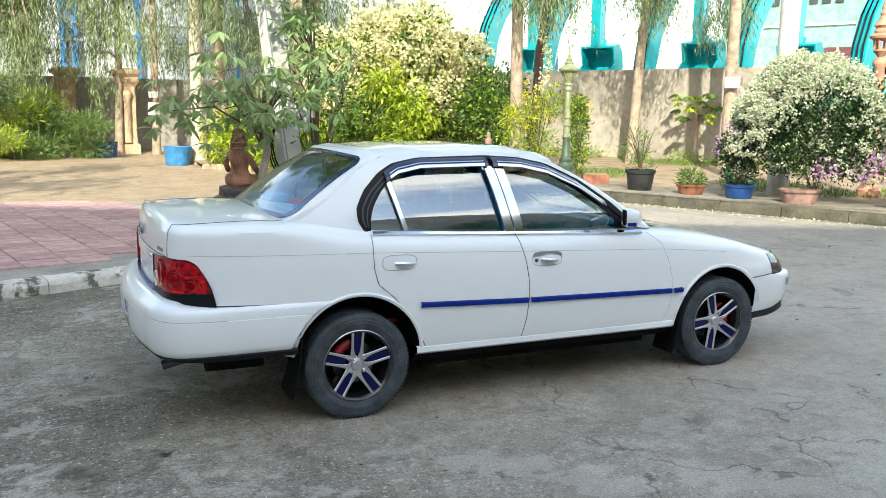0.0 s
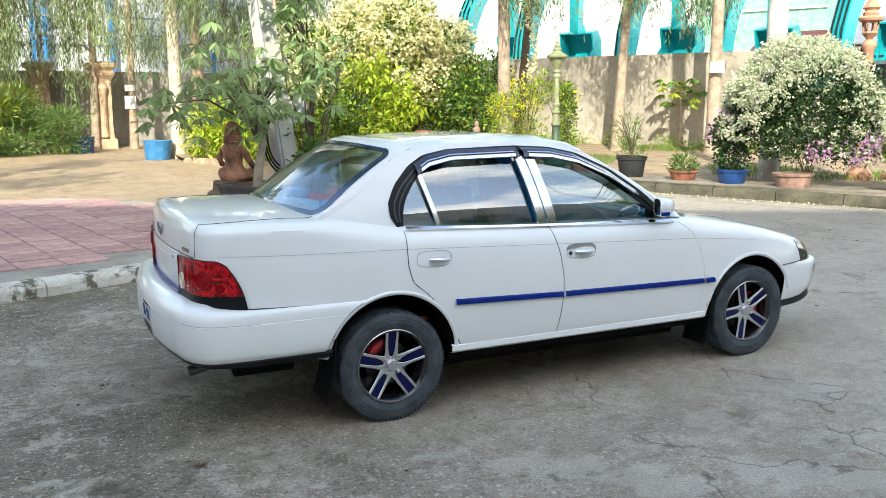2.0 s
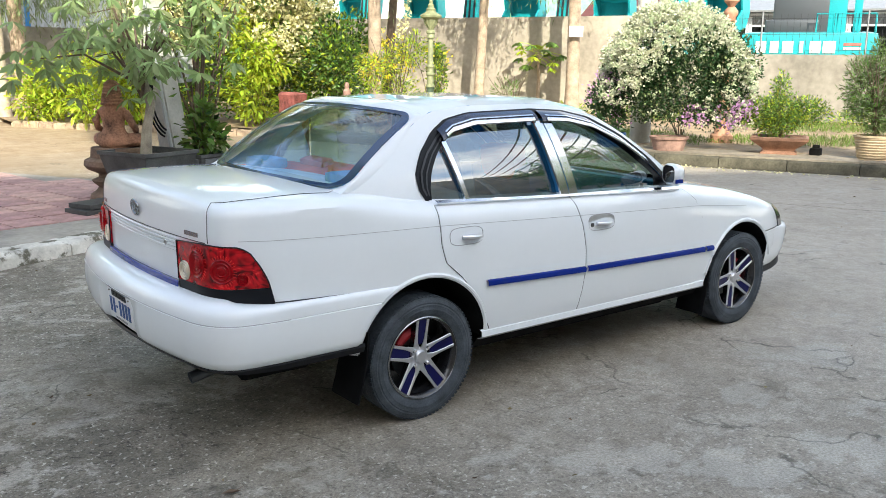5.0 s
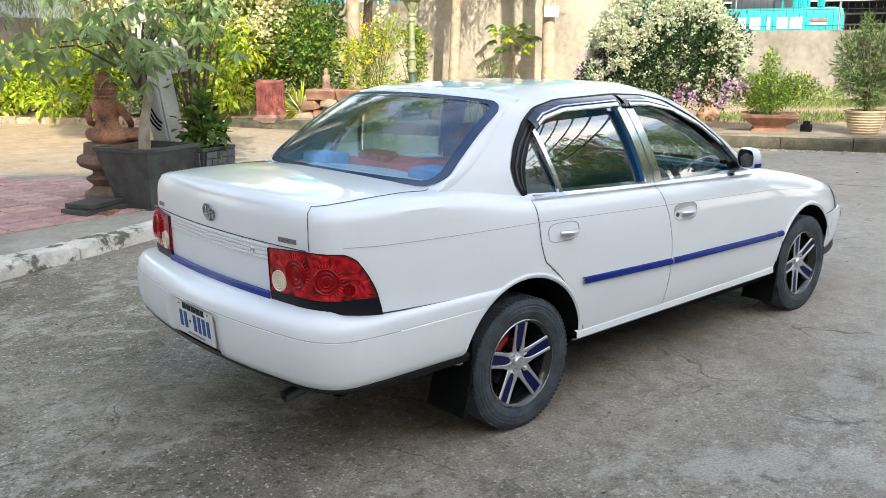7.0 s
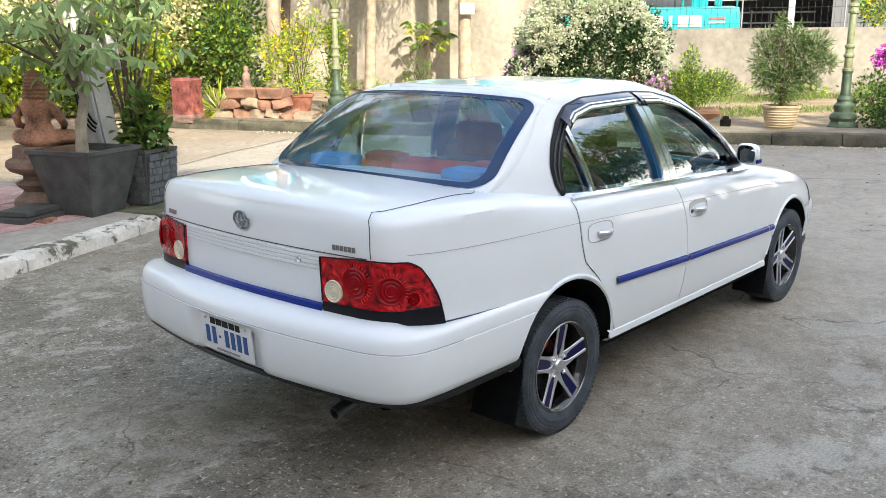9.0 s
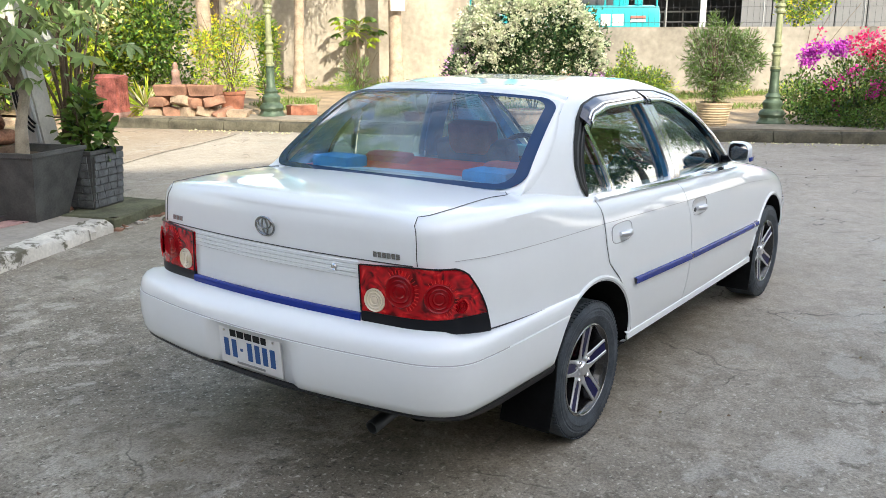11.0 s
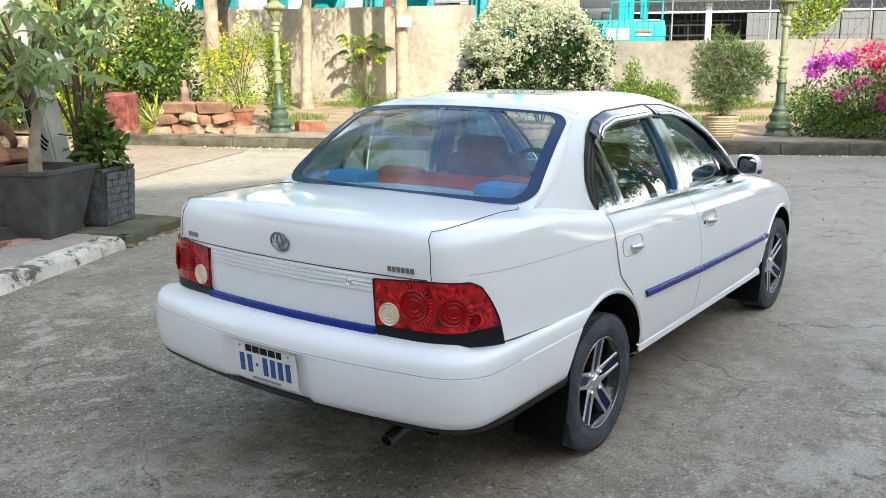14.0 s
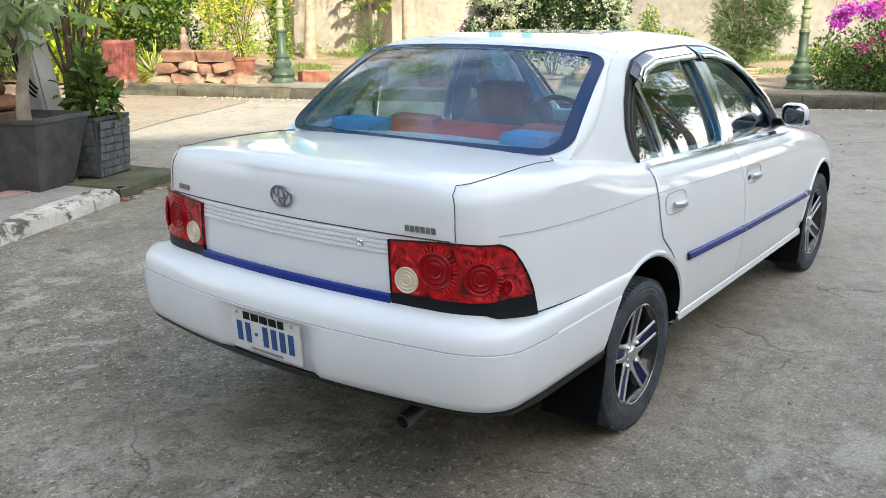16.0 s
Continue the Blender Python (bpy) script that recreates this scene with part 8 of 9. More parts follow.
# papaya
px, py = 13.25, 12.15
t = thing("papaya_tree", "young papaya tree with broad lobed leaves", "tree", (px, py, gz(px, py)))
bm = bmesh.new()
add_tube(bm, [(0, 0, -0.1), (0.02, 0.0, 0.8), (0, 0.02, 1.55)], [0.05, 0.045, 0.035], 10)
part("trunk", bm, BARK, t)
for k in range(20):
    a = 2.4 * k
    up = 1.56 - 0.012 * k
    reach = 0.28 + 0.34 * R2.random()
    tip = Vector((reach * math.cos(a), reach * math.sin(a), up + 0.22 - 0.024 * k + 0.05 * R2.normal()))
    bm = bmesh.new()
    add_tube(bm, [(0, 0, up), tip * 0.55 + Vector((0, 0, up * 0.45 + 0.05)), tip], 0.008, 5)
    st = part("leaf_stalk", bm, LEAFLIME, t)
    lobes, axs = [], []
    for j in range(9):
        b = a + (j - 4) * 0.5
        for q in range(2):
            lobes.append(tip)
            axs.append((math.cos(b + 0.1 * q), math.sin(b + 0.1 * q), -0.45 + 0.1 * R2.normal()))
    broad_leaves("leaf", lobes, axs, 0.21, 0.06, LEAFLIME if k % 3 == 0 else LEAF, st, R2, 0.1)

# terracotta trough, rocks, pillar and flowers near the first lamp
px, py = 8.25, 9.1
t = thing("trough", "low red clay trough by the lamp post", "planter", (px, py, gz(px, py)), -25)
bm = bmesh.new()
add_box(bm, (0, 0, 0.09), (0.50, 0.26, 0.18), None, 0.02)
part("trough_body", bm, TERRA, t)
bm = bmesh.new()
add_box(bm, (0, 0, 0.185), (0.44, 0.20, 0.02))
part("soil", bm, SOIL, t, smooth=0)
px, py = 7.55, 10.15
t = pot("flower_pot", px, py, gz(px, py) + 0.08, 0.24, 0.34, TERRA, "terracotta pot on a stone dish")
bm = bmesh.new()
add_lathe(bm, [(0.30, -0.1), (0.34, -0.04), (0.36, 0.0), (0.28, 0.02)], 20)
part("dish", bm, STONE, t)
sh = shrub("flowering_shrub", "airy shrub with yellow and orange flowers", px, py, gz(px, py) + 0.3, [(0, 0, 0.5, 0.4, 0.4, 0.4), (-0.2, 0.2, 1.0, 0.5, 0.5, 0.4), (0.2, -0.2, 1.25, 0.35, 0.35, 0.35), (-0.62, -0.1, 0.5, 0.25, 0.25, 0.3), (-0.66, -0.12, 0.95, 0.22, 0.22, 0.25)], 2900, 0.085, 0.024, ((LEAF, 0.35, "foliage"), (LEAFLIME, 0.65, "young_leaves")), R2, 10, 1.5, shell=0.2)
flower_heads(sh, R2, [(-0.1, 0.1, 1.1, 0.5, 0.5, 0.5), (-0.65, -0.1, 0.9, 0.25, 0.25, 0.3)], 130, 0.045, PETALYELLOW, "yellow_blossom", False, 0.03, 5, 0.5)
px, py = 8.6, 10.3
sh = shrub("flowering_shrub", "upright leafy stem with yellow flowers", px, py, gz(px, py), [(0, 0, 0.5, 0.22, 0.22, 0.4), (0.03, 0, 1.1, 0.22, 0.22, 0.4), (0, 0.03, 1.5, 0.18, 0.18, 0.2)], 1500, 0.10, 0.035, ((LEAF, 0.7, "foliage"), (LEAFLIME, 0.3, "young_leaves")), R2, 5, 1.4, shell=0.2)
flower_heads(sh, R2, [(0, 0, 1.45, 0.28, 0.28, 0.25)], 25, 0.045, PETALYELLOW, "yellow_blossom", False, 0.03, 5, 0.5)


def rock(parent, x, y, z, s, rng, mat):
    bm = bmesh.new()
    bmesh.ops.create_icosphere(bm, subdivisions=2, radius=1)
    off = rng.uniform(0, 50)
    for v in bm.verts:
        k = 1 + 0.22 * noise.noise(v.co * 1.3 + Vector((off, 0, 0)))
        v.co = Vector((max(-0.66, min(0.66, v.co.x * k)), max(-0.66, min(0.66, v.co.y * k)), max(-0.6, min(0.6, v.co.z * k)))) * 1.32
    rot = Euler((rng.normal() * 0.12, rng.normal() * 0.12, rng.uniform(0, 6))).to_matrix().to_4x4()
    bmesh.ops.transform(bm, matrix=Matrix.Translation((x, y, z)) @ rot @ Matrix.Diagonal((*s, 1)), verts=bm.verts[:])
    return part("stone", bm, mat, parent, smooth=35)


px, py = 6.76, 10.26
t = thing("rockery", "stacked brown stones of a small rockery under two flat slabs", "rocks", (px, py, gz(px, py)))
stones = ((-0.70, 0.08, 0.20, 0.11), (-0.36, 0.09, 0.19, 0.11), (-0.04, 0.09, 0.17, 0.12), (0.26, 0.09, 0.18, 0.11), (0.54, 0.08, 0.16, 0.11), (0.80, 0.08, 0.14, 0.10), (-0.56, 0.28, 0.19, 0.12), (-0.22, 0.29, 0.18, 0.11), (0.10, 0.29, 0.17, 0.12), (0.42, 0.29, 0.21, 0.11))
for dx, dz, sx, sz in stones:
    q = U2 * dx
    rock(t, q.x, q.y + R2.normal() * 0.05, dz, (sx, 0.21, sz), R2, STONE if R2.random() < 0.6 else TERRADULL)
for dx, w in ((-0.33, 0.56), (0.24, 0.46)):
    bm = bmesh.new()
    add_lathe(bm, [(0.42, 0.0), (0.46, 0.03), (0.5, 0.17), (0.47, 0.19), (0.42, 0.15), (0.0, 0.14)], square=True)
    for v in bm.verts:
        v.co = Vector((v.co.x * w * 1.1, v.co.y * 0.4, v.co.z)) + Vector((R2.normal(), R2.normal(), R2.normal())) * 0.008
    q = U2 * dx
    bmesh.ops.transform(bm, matrix=Matrix.Translation((q.x, q.y, 0.385)) @ Matrix.Rotation(math.atan2(U2.y, U2.x), 4, "Z"), verts=bm.verts[:])
    part("slab", bm, TERRADULL, t, "rough flat stone trough", smooth=0)
o = thing("stone_figure", "small pale stone garden figure on the rockery", "ornament", (6.63, 10.52, gz(6.65, 10.4) + 0.53))
o_b = bmesh.new()
add_lathe(o_b, [(0.09, 0), (0.1, 0.06), (0.065, 0.14), (0.075, 0.26), (0.04, 0.31), (0.05, 0.36), (0.03, 0.42), (0, 0.43)], 12)
part("figure", o_b, PINKPOT, o)

px, py = 5.96, 11.42
t = thing("red_pillar", "broken red-painted plaster pillar on a stone foot", "pillar", (px, py, gz(px, py)), 20)
bm = bmesh.new()
add_lathe(bm, [(0.195, 0.08), (0.19, 0.24), (0.185, 0.58), (0.20, 0.68), (0.165, 0.73)], square=True)
for v in bm.verts:
    if v.co.z > 0.65:
        v.co.z += R2.normal() * 0.025
part("shaft", bm, REDPILLAR, t, smooth=0)
for side in range(4):
    for dx in (-0.12, 0.02, 0.13):
        bm = bmesh.new()
        add_box(bm, (dx * 0.9, -0.187, 0.37), (0.045, 0.03, 0.46), None, 0.01)
        bmesh.ops.transform(bm, matrix=Matrix.Rotation(side * math.pi / 2, 4, "Z"), verts=bm.verts[:])
        part("rib", bm, REDPILLAR, t)
bm = bmesh.new()
add_lathe(bm, [(0.24, -0.05), (0.24, 0.04), (0.2, 0.09)], square=True)
part("foot", bm, PINKPOT, t, smooth=0)
px, py = 6.5, 11.3
shrub("aloe", "spiky variegated rosette plant", px, py, gz(px, py), [(0, 0, 0.15, 0.08, 0.08, 0.1)], 70, 0.55, 0.045, ((LEAFLIME, 0.7, "blades"), (PETALCREAM, 0.3, "pale_blades")), R2, 0, shell=0.1)

# cream-flowered hedge and lime shrubs behind
hedge = [(7.45, 12.35, 1.85, 0), (6.9, 13.2, 2.45, 330), (6.15, 13.5, 3.1, 400), (5.3, 13.8, 3.0, 360), (4.6, 14.2, 2.5, 230)]
for x, y, h, heads in hedge:
    cl = [(R2.normal() * 0.32, R2.normal() * 0.32, hh, 0.66, 0.66, 0.5) for hh in np.linspace(0.5, h, 7)]
    mix = ((LEAFLIME, 0.3, "young_leaves"), (LEAF, 0.6, "foliage"), (LEAFDARK, 0.1, "dark_foliage")) if heads else ((LEAFLIME, 0.15, "young_leaves"), (LEAF, 0.65, "foliage"), (LEAFDARK, 0.2, "dark_foliage"))
    sh = shrub("flowering_hedge", "tall green climber covered in cream blossom" if heads else "dense dark green climber at the hedge's end", x, y, gz(x, y), cl, 5000, 0.11, 0.055, mix, R2, 5, 1.6, "cream climbers", 0.3)
    if heads:
        flower_heads(sh, R2, cl[3:], heads, 0.088, PETALCREAM, "cream_blossom", False, 0.075, 22, 0.99)
for x, y, h, m in ((5.85, 12.55, 1.75, LEAFLIME), (4.0, 14.4, 1.3, LEAFLIME), (3.2, 15.3, 1.1, LEAFLIME), (2.7, 16.2, 0.9, LEAFLIME)):
    cl = [(R2.normal() * 0.3, R2.normal() * 0.3, hh, 0.45, 0.45, 0.35) for hh in np.linspace(0.3, h, 5)]
    sh = shrub("lime_shrub", "bright lime-green leafy shrub", x, y, gz(x, y) + 0.1, cl, 2600, 0.10, 0.035, ((m, 0.8, "foliage"), (LEAF, 0.2, "shaded_foliage")), R2, 5, 0.8, "lime shrubs", 0.2)
    pp, dd = cloud(R2, 700, [(a, b, c + 0.1, r * 1.1, r * 1.1, q * 1.1) for a, b, c, r, _, q in cl], 0.6)
    broad_leaves("broad_foliage", pp, dd + R2.normal(size=dd.shape) * 0.4 + np.array([0, 0, -0.2]), 0.20, 0.065, m, sh, R2)
# hanging spray of cream flowers by the trunk
sp = thing("flower_spray", "hanging spray of cream blossom by the tree", "flowers", (7.45, 10.0, gz(7.45, 10.0)))
k = np.linspace(0, 1, 260)[:, None]
pp = np.hstack([0.15 * np.sin(3 * k), 0.1 * np.cos(4 * k), 3.2 - 1.4 * k]) + R2.normal(size=(260, 3)) * 0.05
leaf_mesh("blossom", pp, R2.normal(size=(260, 3)), 0.06, 0.05, PETALCREAM, sp, R2)

# low green along the wall's foot
for s in np.arange(-9, 13, 1.15):
    x, y = bed(17.2 + R2.normal() * 0.15, s + R2.normal() * 0.3)
    shrub("low_plant", "low weedy green plant at the wall's foot", x, y, gz(x, y), [(0, 0, 0.12, 0.5, 0.5, 0.16)], 420, 0.11, 0.02, ((LEAF, 0.6, "foliage"), (LEAFLIME, 0.4, "young_leaves")), R2, 0, 0, "weeds along the wall", 0.1)
n = 52000
sv = R2.uniform(-6, 14, n)
nv = R2.uniform(11.3, 17.6, n)
xy = np.outer(nv, np.array(N2)) + np.outer(sv, np.array(U2))
dens = np.array([noise.noise((a * 0.5, b * 0.5, 3.0)) for a, b in xy])
ok = dens > np.where(sv < 0, 0.22, -0.08 + 0.5 * (nv < 12.2))
pp = np.hstack([xy, np.array([[gz(a, b)] for a, b in xy])])[ok]
g = leaf_mesh("grass", pp, R2.normal(size=pp.shape) * 0.5 + np.array([0, 0, 1]), 0.11, 0.012, GRASS, None, R2)
tagged(g, "short uneven grass in the planting bed", "grass", kind="stuff")

# ---- the paved corner's things ----
PZ = 0.112


def big_planter():
    x, y = 0.82, 4.98
    t = thing("planter", "tall charcoal tapered square planter", "planter", (x, y, PZ), 22)
    bm = bmesh.new()
    add_lathe(bm, [(0.21, 0.0), (0.335, 0.56), (0.35, 0.565), (0.352, 0.60), (0.31, 0.60), (0.30, 0.53), (0.0, 0.53)], square=True)
    part("planter_body", bm, PLANTER, t, smooth=0)
    bm = bmesh.new()
    add_grid(bm, [[(a, b, 0.535 + 0.02 * noise.noise((a * 9, b * 9, 1))) for a in np.linspace(-0.3, 0.3, 9)] for b in np.linspace(-0.3, 0.3, 9)])
    part("soil", bm, TWIG, t, "dark earth with chips")
    tr = thing("money_tree", "young tree with drooping palmate leaves in the tall planter", "tree", (x, y, PZ + 0.5))
    bm = bmesh.new()
    trunk = [(-0.03, 0, 0), (0.0, 0.02, 0.3), (0.05, 0.0, 0.55), (-0.02, 0.02, 0.85), (-0.06, 0, 1.15)]
    add_tube(bm, trunk, [0.062, 0.05, 0.046, 0.04, 0.03], 10)
    part("trunk", bm, BARKGREY, tr)
    heads = []
    for k in range(15):
        a = k * 2.399
        ln = 0.26 + 0.36 * R2.random()
        z0 = 0.62 + 0.35 * R2.random()
        tip = Vector((ln * math.cos(a) * 1.1 - 0.12, ln * math.sin(a) * 1.1 + 0.05, 0.98 + 0.46 * R2.random()))
        if k == 7:
            tip = Vector((-1.05, 0.27, 0.98))
        bm = bmesh.new()
        add_tube(bm, [(-0.03, 0, z0), (tip.x * 0.5, tip.y * 0.5, max(z0, tip.z) + 0.06), tip], [0.018, 0.010, 0.005], 6)
        part("branch", bm, TWIG, tr)
        heads.append(tip)
    pos, axs = [], []
    for h in heads:
        for _ in range(8):
            c = h + Vector(R2.normal(size=3) * 0.17)
            st = R2.uniform(0, 6.28)
            for j in range(7):
                b = st + j * 0.9
                pos.append(c)
                axs.append((math.cos(b), math.sin(b), -0.6 + 0.35 * R2.normal()))
    broad_leaves("leaves", pos, axs, 0.175, 0.056, LEAFPALM, tr, R2)


def brick_planter():
    x, y = 1.415, 5.06
    t = thing("planter", "dark square planter with a brick-pattern face", "planter", (x, y, PZ), 22)
    bm = bmesh.new()
    add_lathe(bm, [(0.20, 0.0), (0.22, 0.02), (0.235, 0.50), (0.245, 0.51), (0.245, 0.54), (0.21, 0.54), (0.2, 0.48), (0, 0.48)], square=True)
    part("planter_body", bm, PLANTER, t, smooth=0)
    for side in range(4):
        rot = Matrix.Rotation(side * math.pi / 2, 4, "Z")
        for row in range(7):
            x0 = -0.215
            while x0 < 0.2:
                w = min(R2.uniform(0.08, 0.17), 0.215 - x0)
                z = 0.03 + row * 0.068
                bm = bmesh.new()
                add_box(bm, (x0 + w / 2, 0.224 + 0.0003 * row * 68 / 2 * 0.6, z + 0.031), (w - 0.006, 0.012, 0.060), None, 0.003)
                bmesh.ops.transform(bm, matrix=rot, verts=bm.verts[:])
                part("brick", bm, PLANTERBRICK, t, smooth=0)
                x0 += w
    sh = shrub("pot_plant", "broad-leaved green shrub in the brick-pattern planter", x, y, PZ + 0.5, [(0.05, -0.02, 0.13, 0.19, 0.19, 0.18), (0.04, 0.0, 0.38, 0.12, 0.12, 0.2)], 220, 0.11, 0.055, ((LEAF, 0.75, "foliage"), (LEAFDARK, 0.25, "dark_foliage")), R2, 7, 0.45, "potted plants", 0.3)
    pp, dd = cloud(R2, 190, [(0.05, -0.02, 0.18, 0.21, 0.21, 0.2), (0.04, 0.0, 0.40, 0.13, 0.13, 0.2)], 0.4)
    broad_leaves("broad_foliage", pp, dd + R2.normal(size=dd.shape) * 0.5 + np.array([0, 0, 0.1]), 0.13, 0.07, LEAF, sh, R2)
    s = thing("slender_tree", "slender twiggy tree with thin upright stems behind the planter", "tree", (1.62, 5.6, PZ))
    tips = stems(s, R2, 0, 0, 0, 11, 2.3, 0.75, 0.021)
    pos = np.array([np.array(p) * k + R2.normal(size=3) * 0.14 for p in tips for k in np.linspace(0.55, 1.1, 26)])
    leaf_mesh("foliage", pos, R2.normal(size=pos.shape) + np.array([0, 0, 0.3]), 0.10, 0.035, LEAF, s, R2)
    pos, axs = [], []
    for k in range(13):
        c = Vector((-0.28 + R2.normal() * 0.24, -0.12 + R2.normal() * 0.16, R2.uniform(1.75, 2.95)))
        bm = bmesh.new()
        add_tube(bm, [(0.02, 0.08, c.z - 0.55), (c.x * 0.5, c.y * 0.5, c.z - 0.22), c], [0.012, 0.008, 0.005], 6)
        part("branch", bm, TWIG, s)
        for _ in range(5):
            q, st = c + Vector(R2.normal(size=3) * 0.10), R2.uniform(0, 6.28)
            for j in range(7):
                pos.append(q)
                axs.append((math.cos(st + j * 0.9), math.sin(st + j * 0.9), -0.4 + 0.35 * R2.normal()))
    broad_leaves("palmate_leaves", pos, axs, 0.16, 0.045, LEAFPALM, s, R2)
    crown = [(-1.2 + R2.normal() * 1.0, 0.2 + R2.normal() * 0.9, R2.uniform(3.5, 6.6), 0.65, 0.65, 0.5) for _ in range(15)]
    bm = bmesh.new()
    add_tube(bm, [(0, 0, 0), (0.05, 0.1, 1.5), (0.02, 0.3, 2.6), (0.0, 0.42, 3.3)], [0.035, 0.03, 0.026, 0.022], 8)
    part("trunk", bm, TWIG, s)
    for c in crown:
        bm = bmesh.new()
        add_tube(bm, [(0.0, 0.42, 3.2), (c[0] * 0.55, 0.42 + (c[1] - 0.42) * 0.55, (c[2] + 3.3) / 2 + 0.2), c[:3]], [0.02, 0.014, 0.006], 6)
        part("branch", bm, TWIG, s)
    pp, dd = cloud(R2, 9500, crown, 0.2)
    leaf_mesh("crown", pp, dd + R2.normal(size=dd.shape) * 0.7 - np.array([0, 0, 0.5]), 0.15, 0.05, LEAFPALM, s, R2)


def utility_pole():
    x, y = 1.42, 5.62
    t = thing("utility_pole", "tapered square concrete utility pole with a pipe and meter box, leaning", "pole", (x, y, PZ), 25)
    t.matrix_basis = Matrix.Translation((x, y, PZ)) @ Matrix.Rotation(radians(7.5), 4, Vector((-0.39, -0.92, 0))) @ Matrix.Rotation(radians(25), 4, "Z")
    bm = bmesh.new()
    add_lathe(bm, [(0.115, -0.1), (0.112, 1.0), (0.105, 2.5), (0.09, 7.0)], square=True)
    part("shaft", bm, CONCPOLE, t, smooth=0)
    bm = bmesh.new()
    add_tube(bm, [(-0.15, -0.09, 0), (-0.145, -0.09, 1.5), (-0.14, -0.09, 3.2)], 0.022, 8)
    part("pipe", bm, WHITEPANEL, t, "white plastic pipe")
    bm = bmesh.new()
    add_box(bm, (0.262, -0.05, 1.42), (0.30, 0.16, 0.36), None, 0.012)
    part("meter_box", bm, METER, t, "grey meter box")
    for k in range(3):
        bm = bmesh.new()
        pts = [(-0.16 - (0.24 - 0.022 * k) * math.sin(w), -0.13 - 0.012 * k, 1.02 + 0.02 * k + (0.34 - 0.015 * k) * math.cos(w)) for w in np.linspace(0.1, 2.75, 14)]
        add_tube(bm, pts, 0.011, 6)
        part("cable", bm, BLACK, t, "black cable loop")


def seated_statue():
    x, y = 0.68, 5.46
    t = thing("statue_plinth", "moulded sandstone plinth under the statue", "plinth", (x, y, PZ), 15)
    bm = bmesh.new()
    add_lathe(bm, [(0.30, 0.0), (0.32, 0.06), (0.31, 0.11), (0.25, 0.15), (0.22, 0.19), (0.27, 0.23), (0.29, 0.26), (0.22, 0.29), (0.22, 0.33), (0.33, 0.38), (0.36, 0.42), (0.35, 0.47), (0.29, 0.50), (0.28, 0.60), (0.0, 0.60)], 28)
    part("plinth_body", bm, PLINTH, t, smooth=30)
    bm = bmesh.new()
    # seated form with crossed legs, broad back, arms and a ringed cap, seen from its back
    prof = [(0.20, 0.0, 0.8), (0.25, 0.05, 0.8), (0.24, 0.15, 0.75), (0.18, 0.22, 0.7), (0.155, 0.28, 0.65), (0.165, 0.36, 0.6), (0.20, 0.46, 0.6), (0.215, 0.52, 0.6), (0.18, 0.565, 0.65), (0.13, 0.585, 0.85)]
    prof += [(0.162 - 0.0045 * k + (0.008 if k % 2 else -0.007), 0.60 + 0.022 * k, 0.95) for k in range(14)] + [(0.085, 0.915, 1), (0.05, 0.94, 1), (0.01, 0.95, 1)]
    add_grid(bm, [[(r * math.cos(a), r * q * math.sin(a), z) for a in np.linspace(0, 2 * math.pi, 25)] for r, z, q in prof])
    for s in (-1, 1):
        add_tube(bm, [(0.19 * s, 0, 0.50), (0.27 * s, -0.01, 0.38), (0.29 * s, 0.08, 0.26), (0.22 * s, 0.22, 0.2)], [0.058, 0.054, 0.046, 0.04], 10)
        add_tube(bm, [(0.12 * s, 0.0, 0.10), (0.34 * s, 0.16, 0.10), (0.1 * s, 0.30, 0.08)], [0.11, 0.095, 0.07], 10)
    o = part("seated_statue", bm, STATUE, None, smooth=50)
    o.matrix_basis = pose(x - 0.04, y, PZ + 0.60, 0, 0, -48) @ Matrix.Scale(0.73, 4)
    tagged(o, "terracotta seated garden statue with a ringed cap", "statue")
    o = thing("paving_slabs", "loose dark slabs stacked beside the planter", "slabs", (0.30, 5.05, PZ), 20)
    for k, (dx, dy, s) in enumerate(((0, 0, 0.5), (0.03, 0.02, 0.46))):
        bm = bmesh.new()
        add_box(bm, (dx, dy, 0.03 + 0.05 * k), (s, s * 0.7, 0.045), Matrix.Rotation(0.1 * k, 4, "Z"), 0.006)
        part("slab", bm, PLANTER, o, smooth=0)
    o = thing("brick_pieces", "broken brick pieces lying round the planter", "bricks", (0.75, 4.92, PZ))
    for k in range(9):
        a = R2.uniform(-0.6, 0.75)
        bm = bmesh.new()
        add_box(bm, (a * UL.x + R2.normal() * 0.04, a * UL.y + R2.normal() * 0.04, 0.018), (R2.uniform(0.06, 0.16), R2.uniform(0.05, 0.09), 0.035), Matrix.Rotation(R2.uniform(0, 3), 4, "Z"), 0.006)
        part("brick", bm, TERRADULL, o, smooth=0)


big_planter()
brick_planter()
utility_pole()
seated_statue()

# ---- the earth side: tubs, trees and shrubs ----
for x, y, r, h, lab, m, bent in ((1.49, 17.35, 0.32, 0.46, "faded blue plastic tub dented on one side", BLUETUB, 0.06), (0.0, 20.3, 0.33, 0.42, "blue plastic tub by the shrubs", BLUEPOT, 0.0)):
    t = thing("plastic_tub", lab, "tub", (x, y, rise(x, y)), 0, "blue tubs")
    bm = bmesh.new()
    add_lathe(bm, [(r * 0.86, 0), (r * 0.88, 0.02), (r * 0.98, h * 0.95), (r * 1.03, h), (r * 0.96, h), (r * 0.84, 0.05), (0, 0.05)], 28)
    for v in bm.verts:
        v.co.x += bent * math.sin(v.co.z * 5) * (v.co.x > 0)
    part("tub_body", bm, m, t)
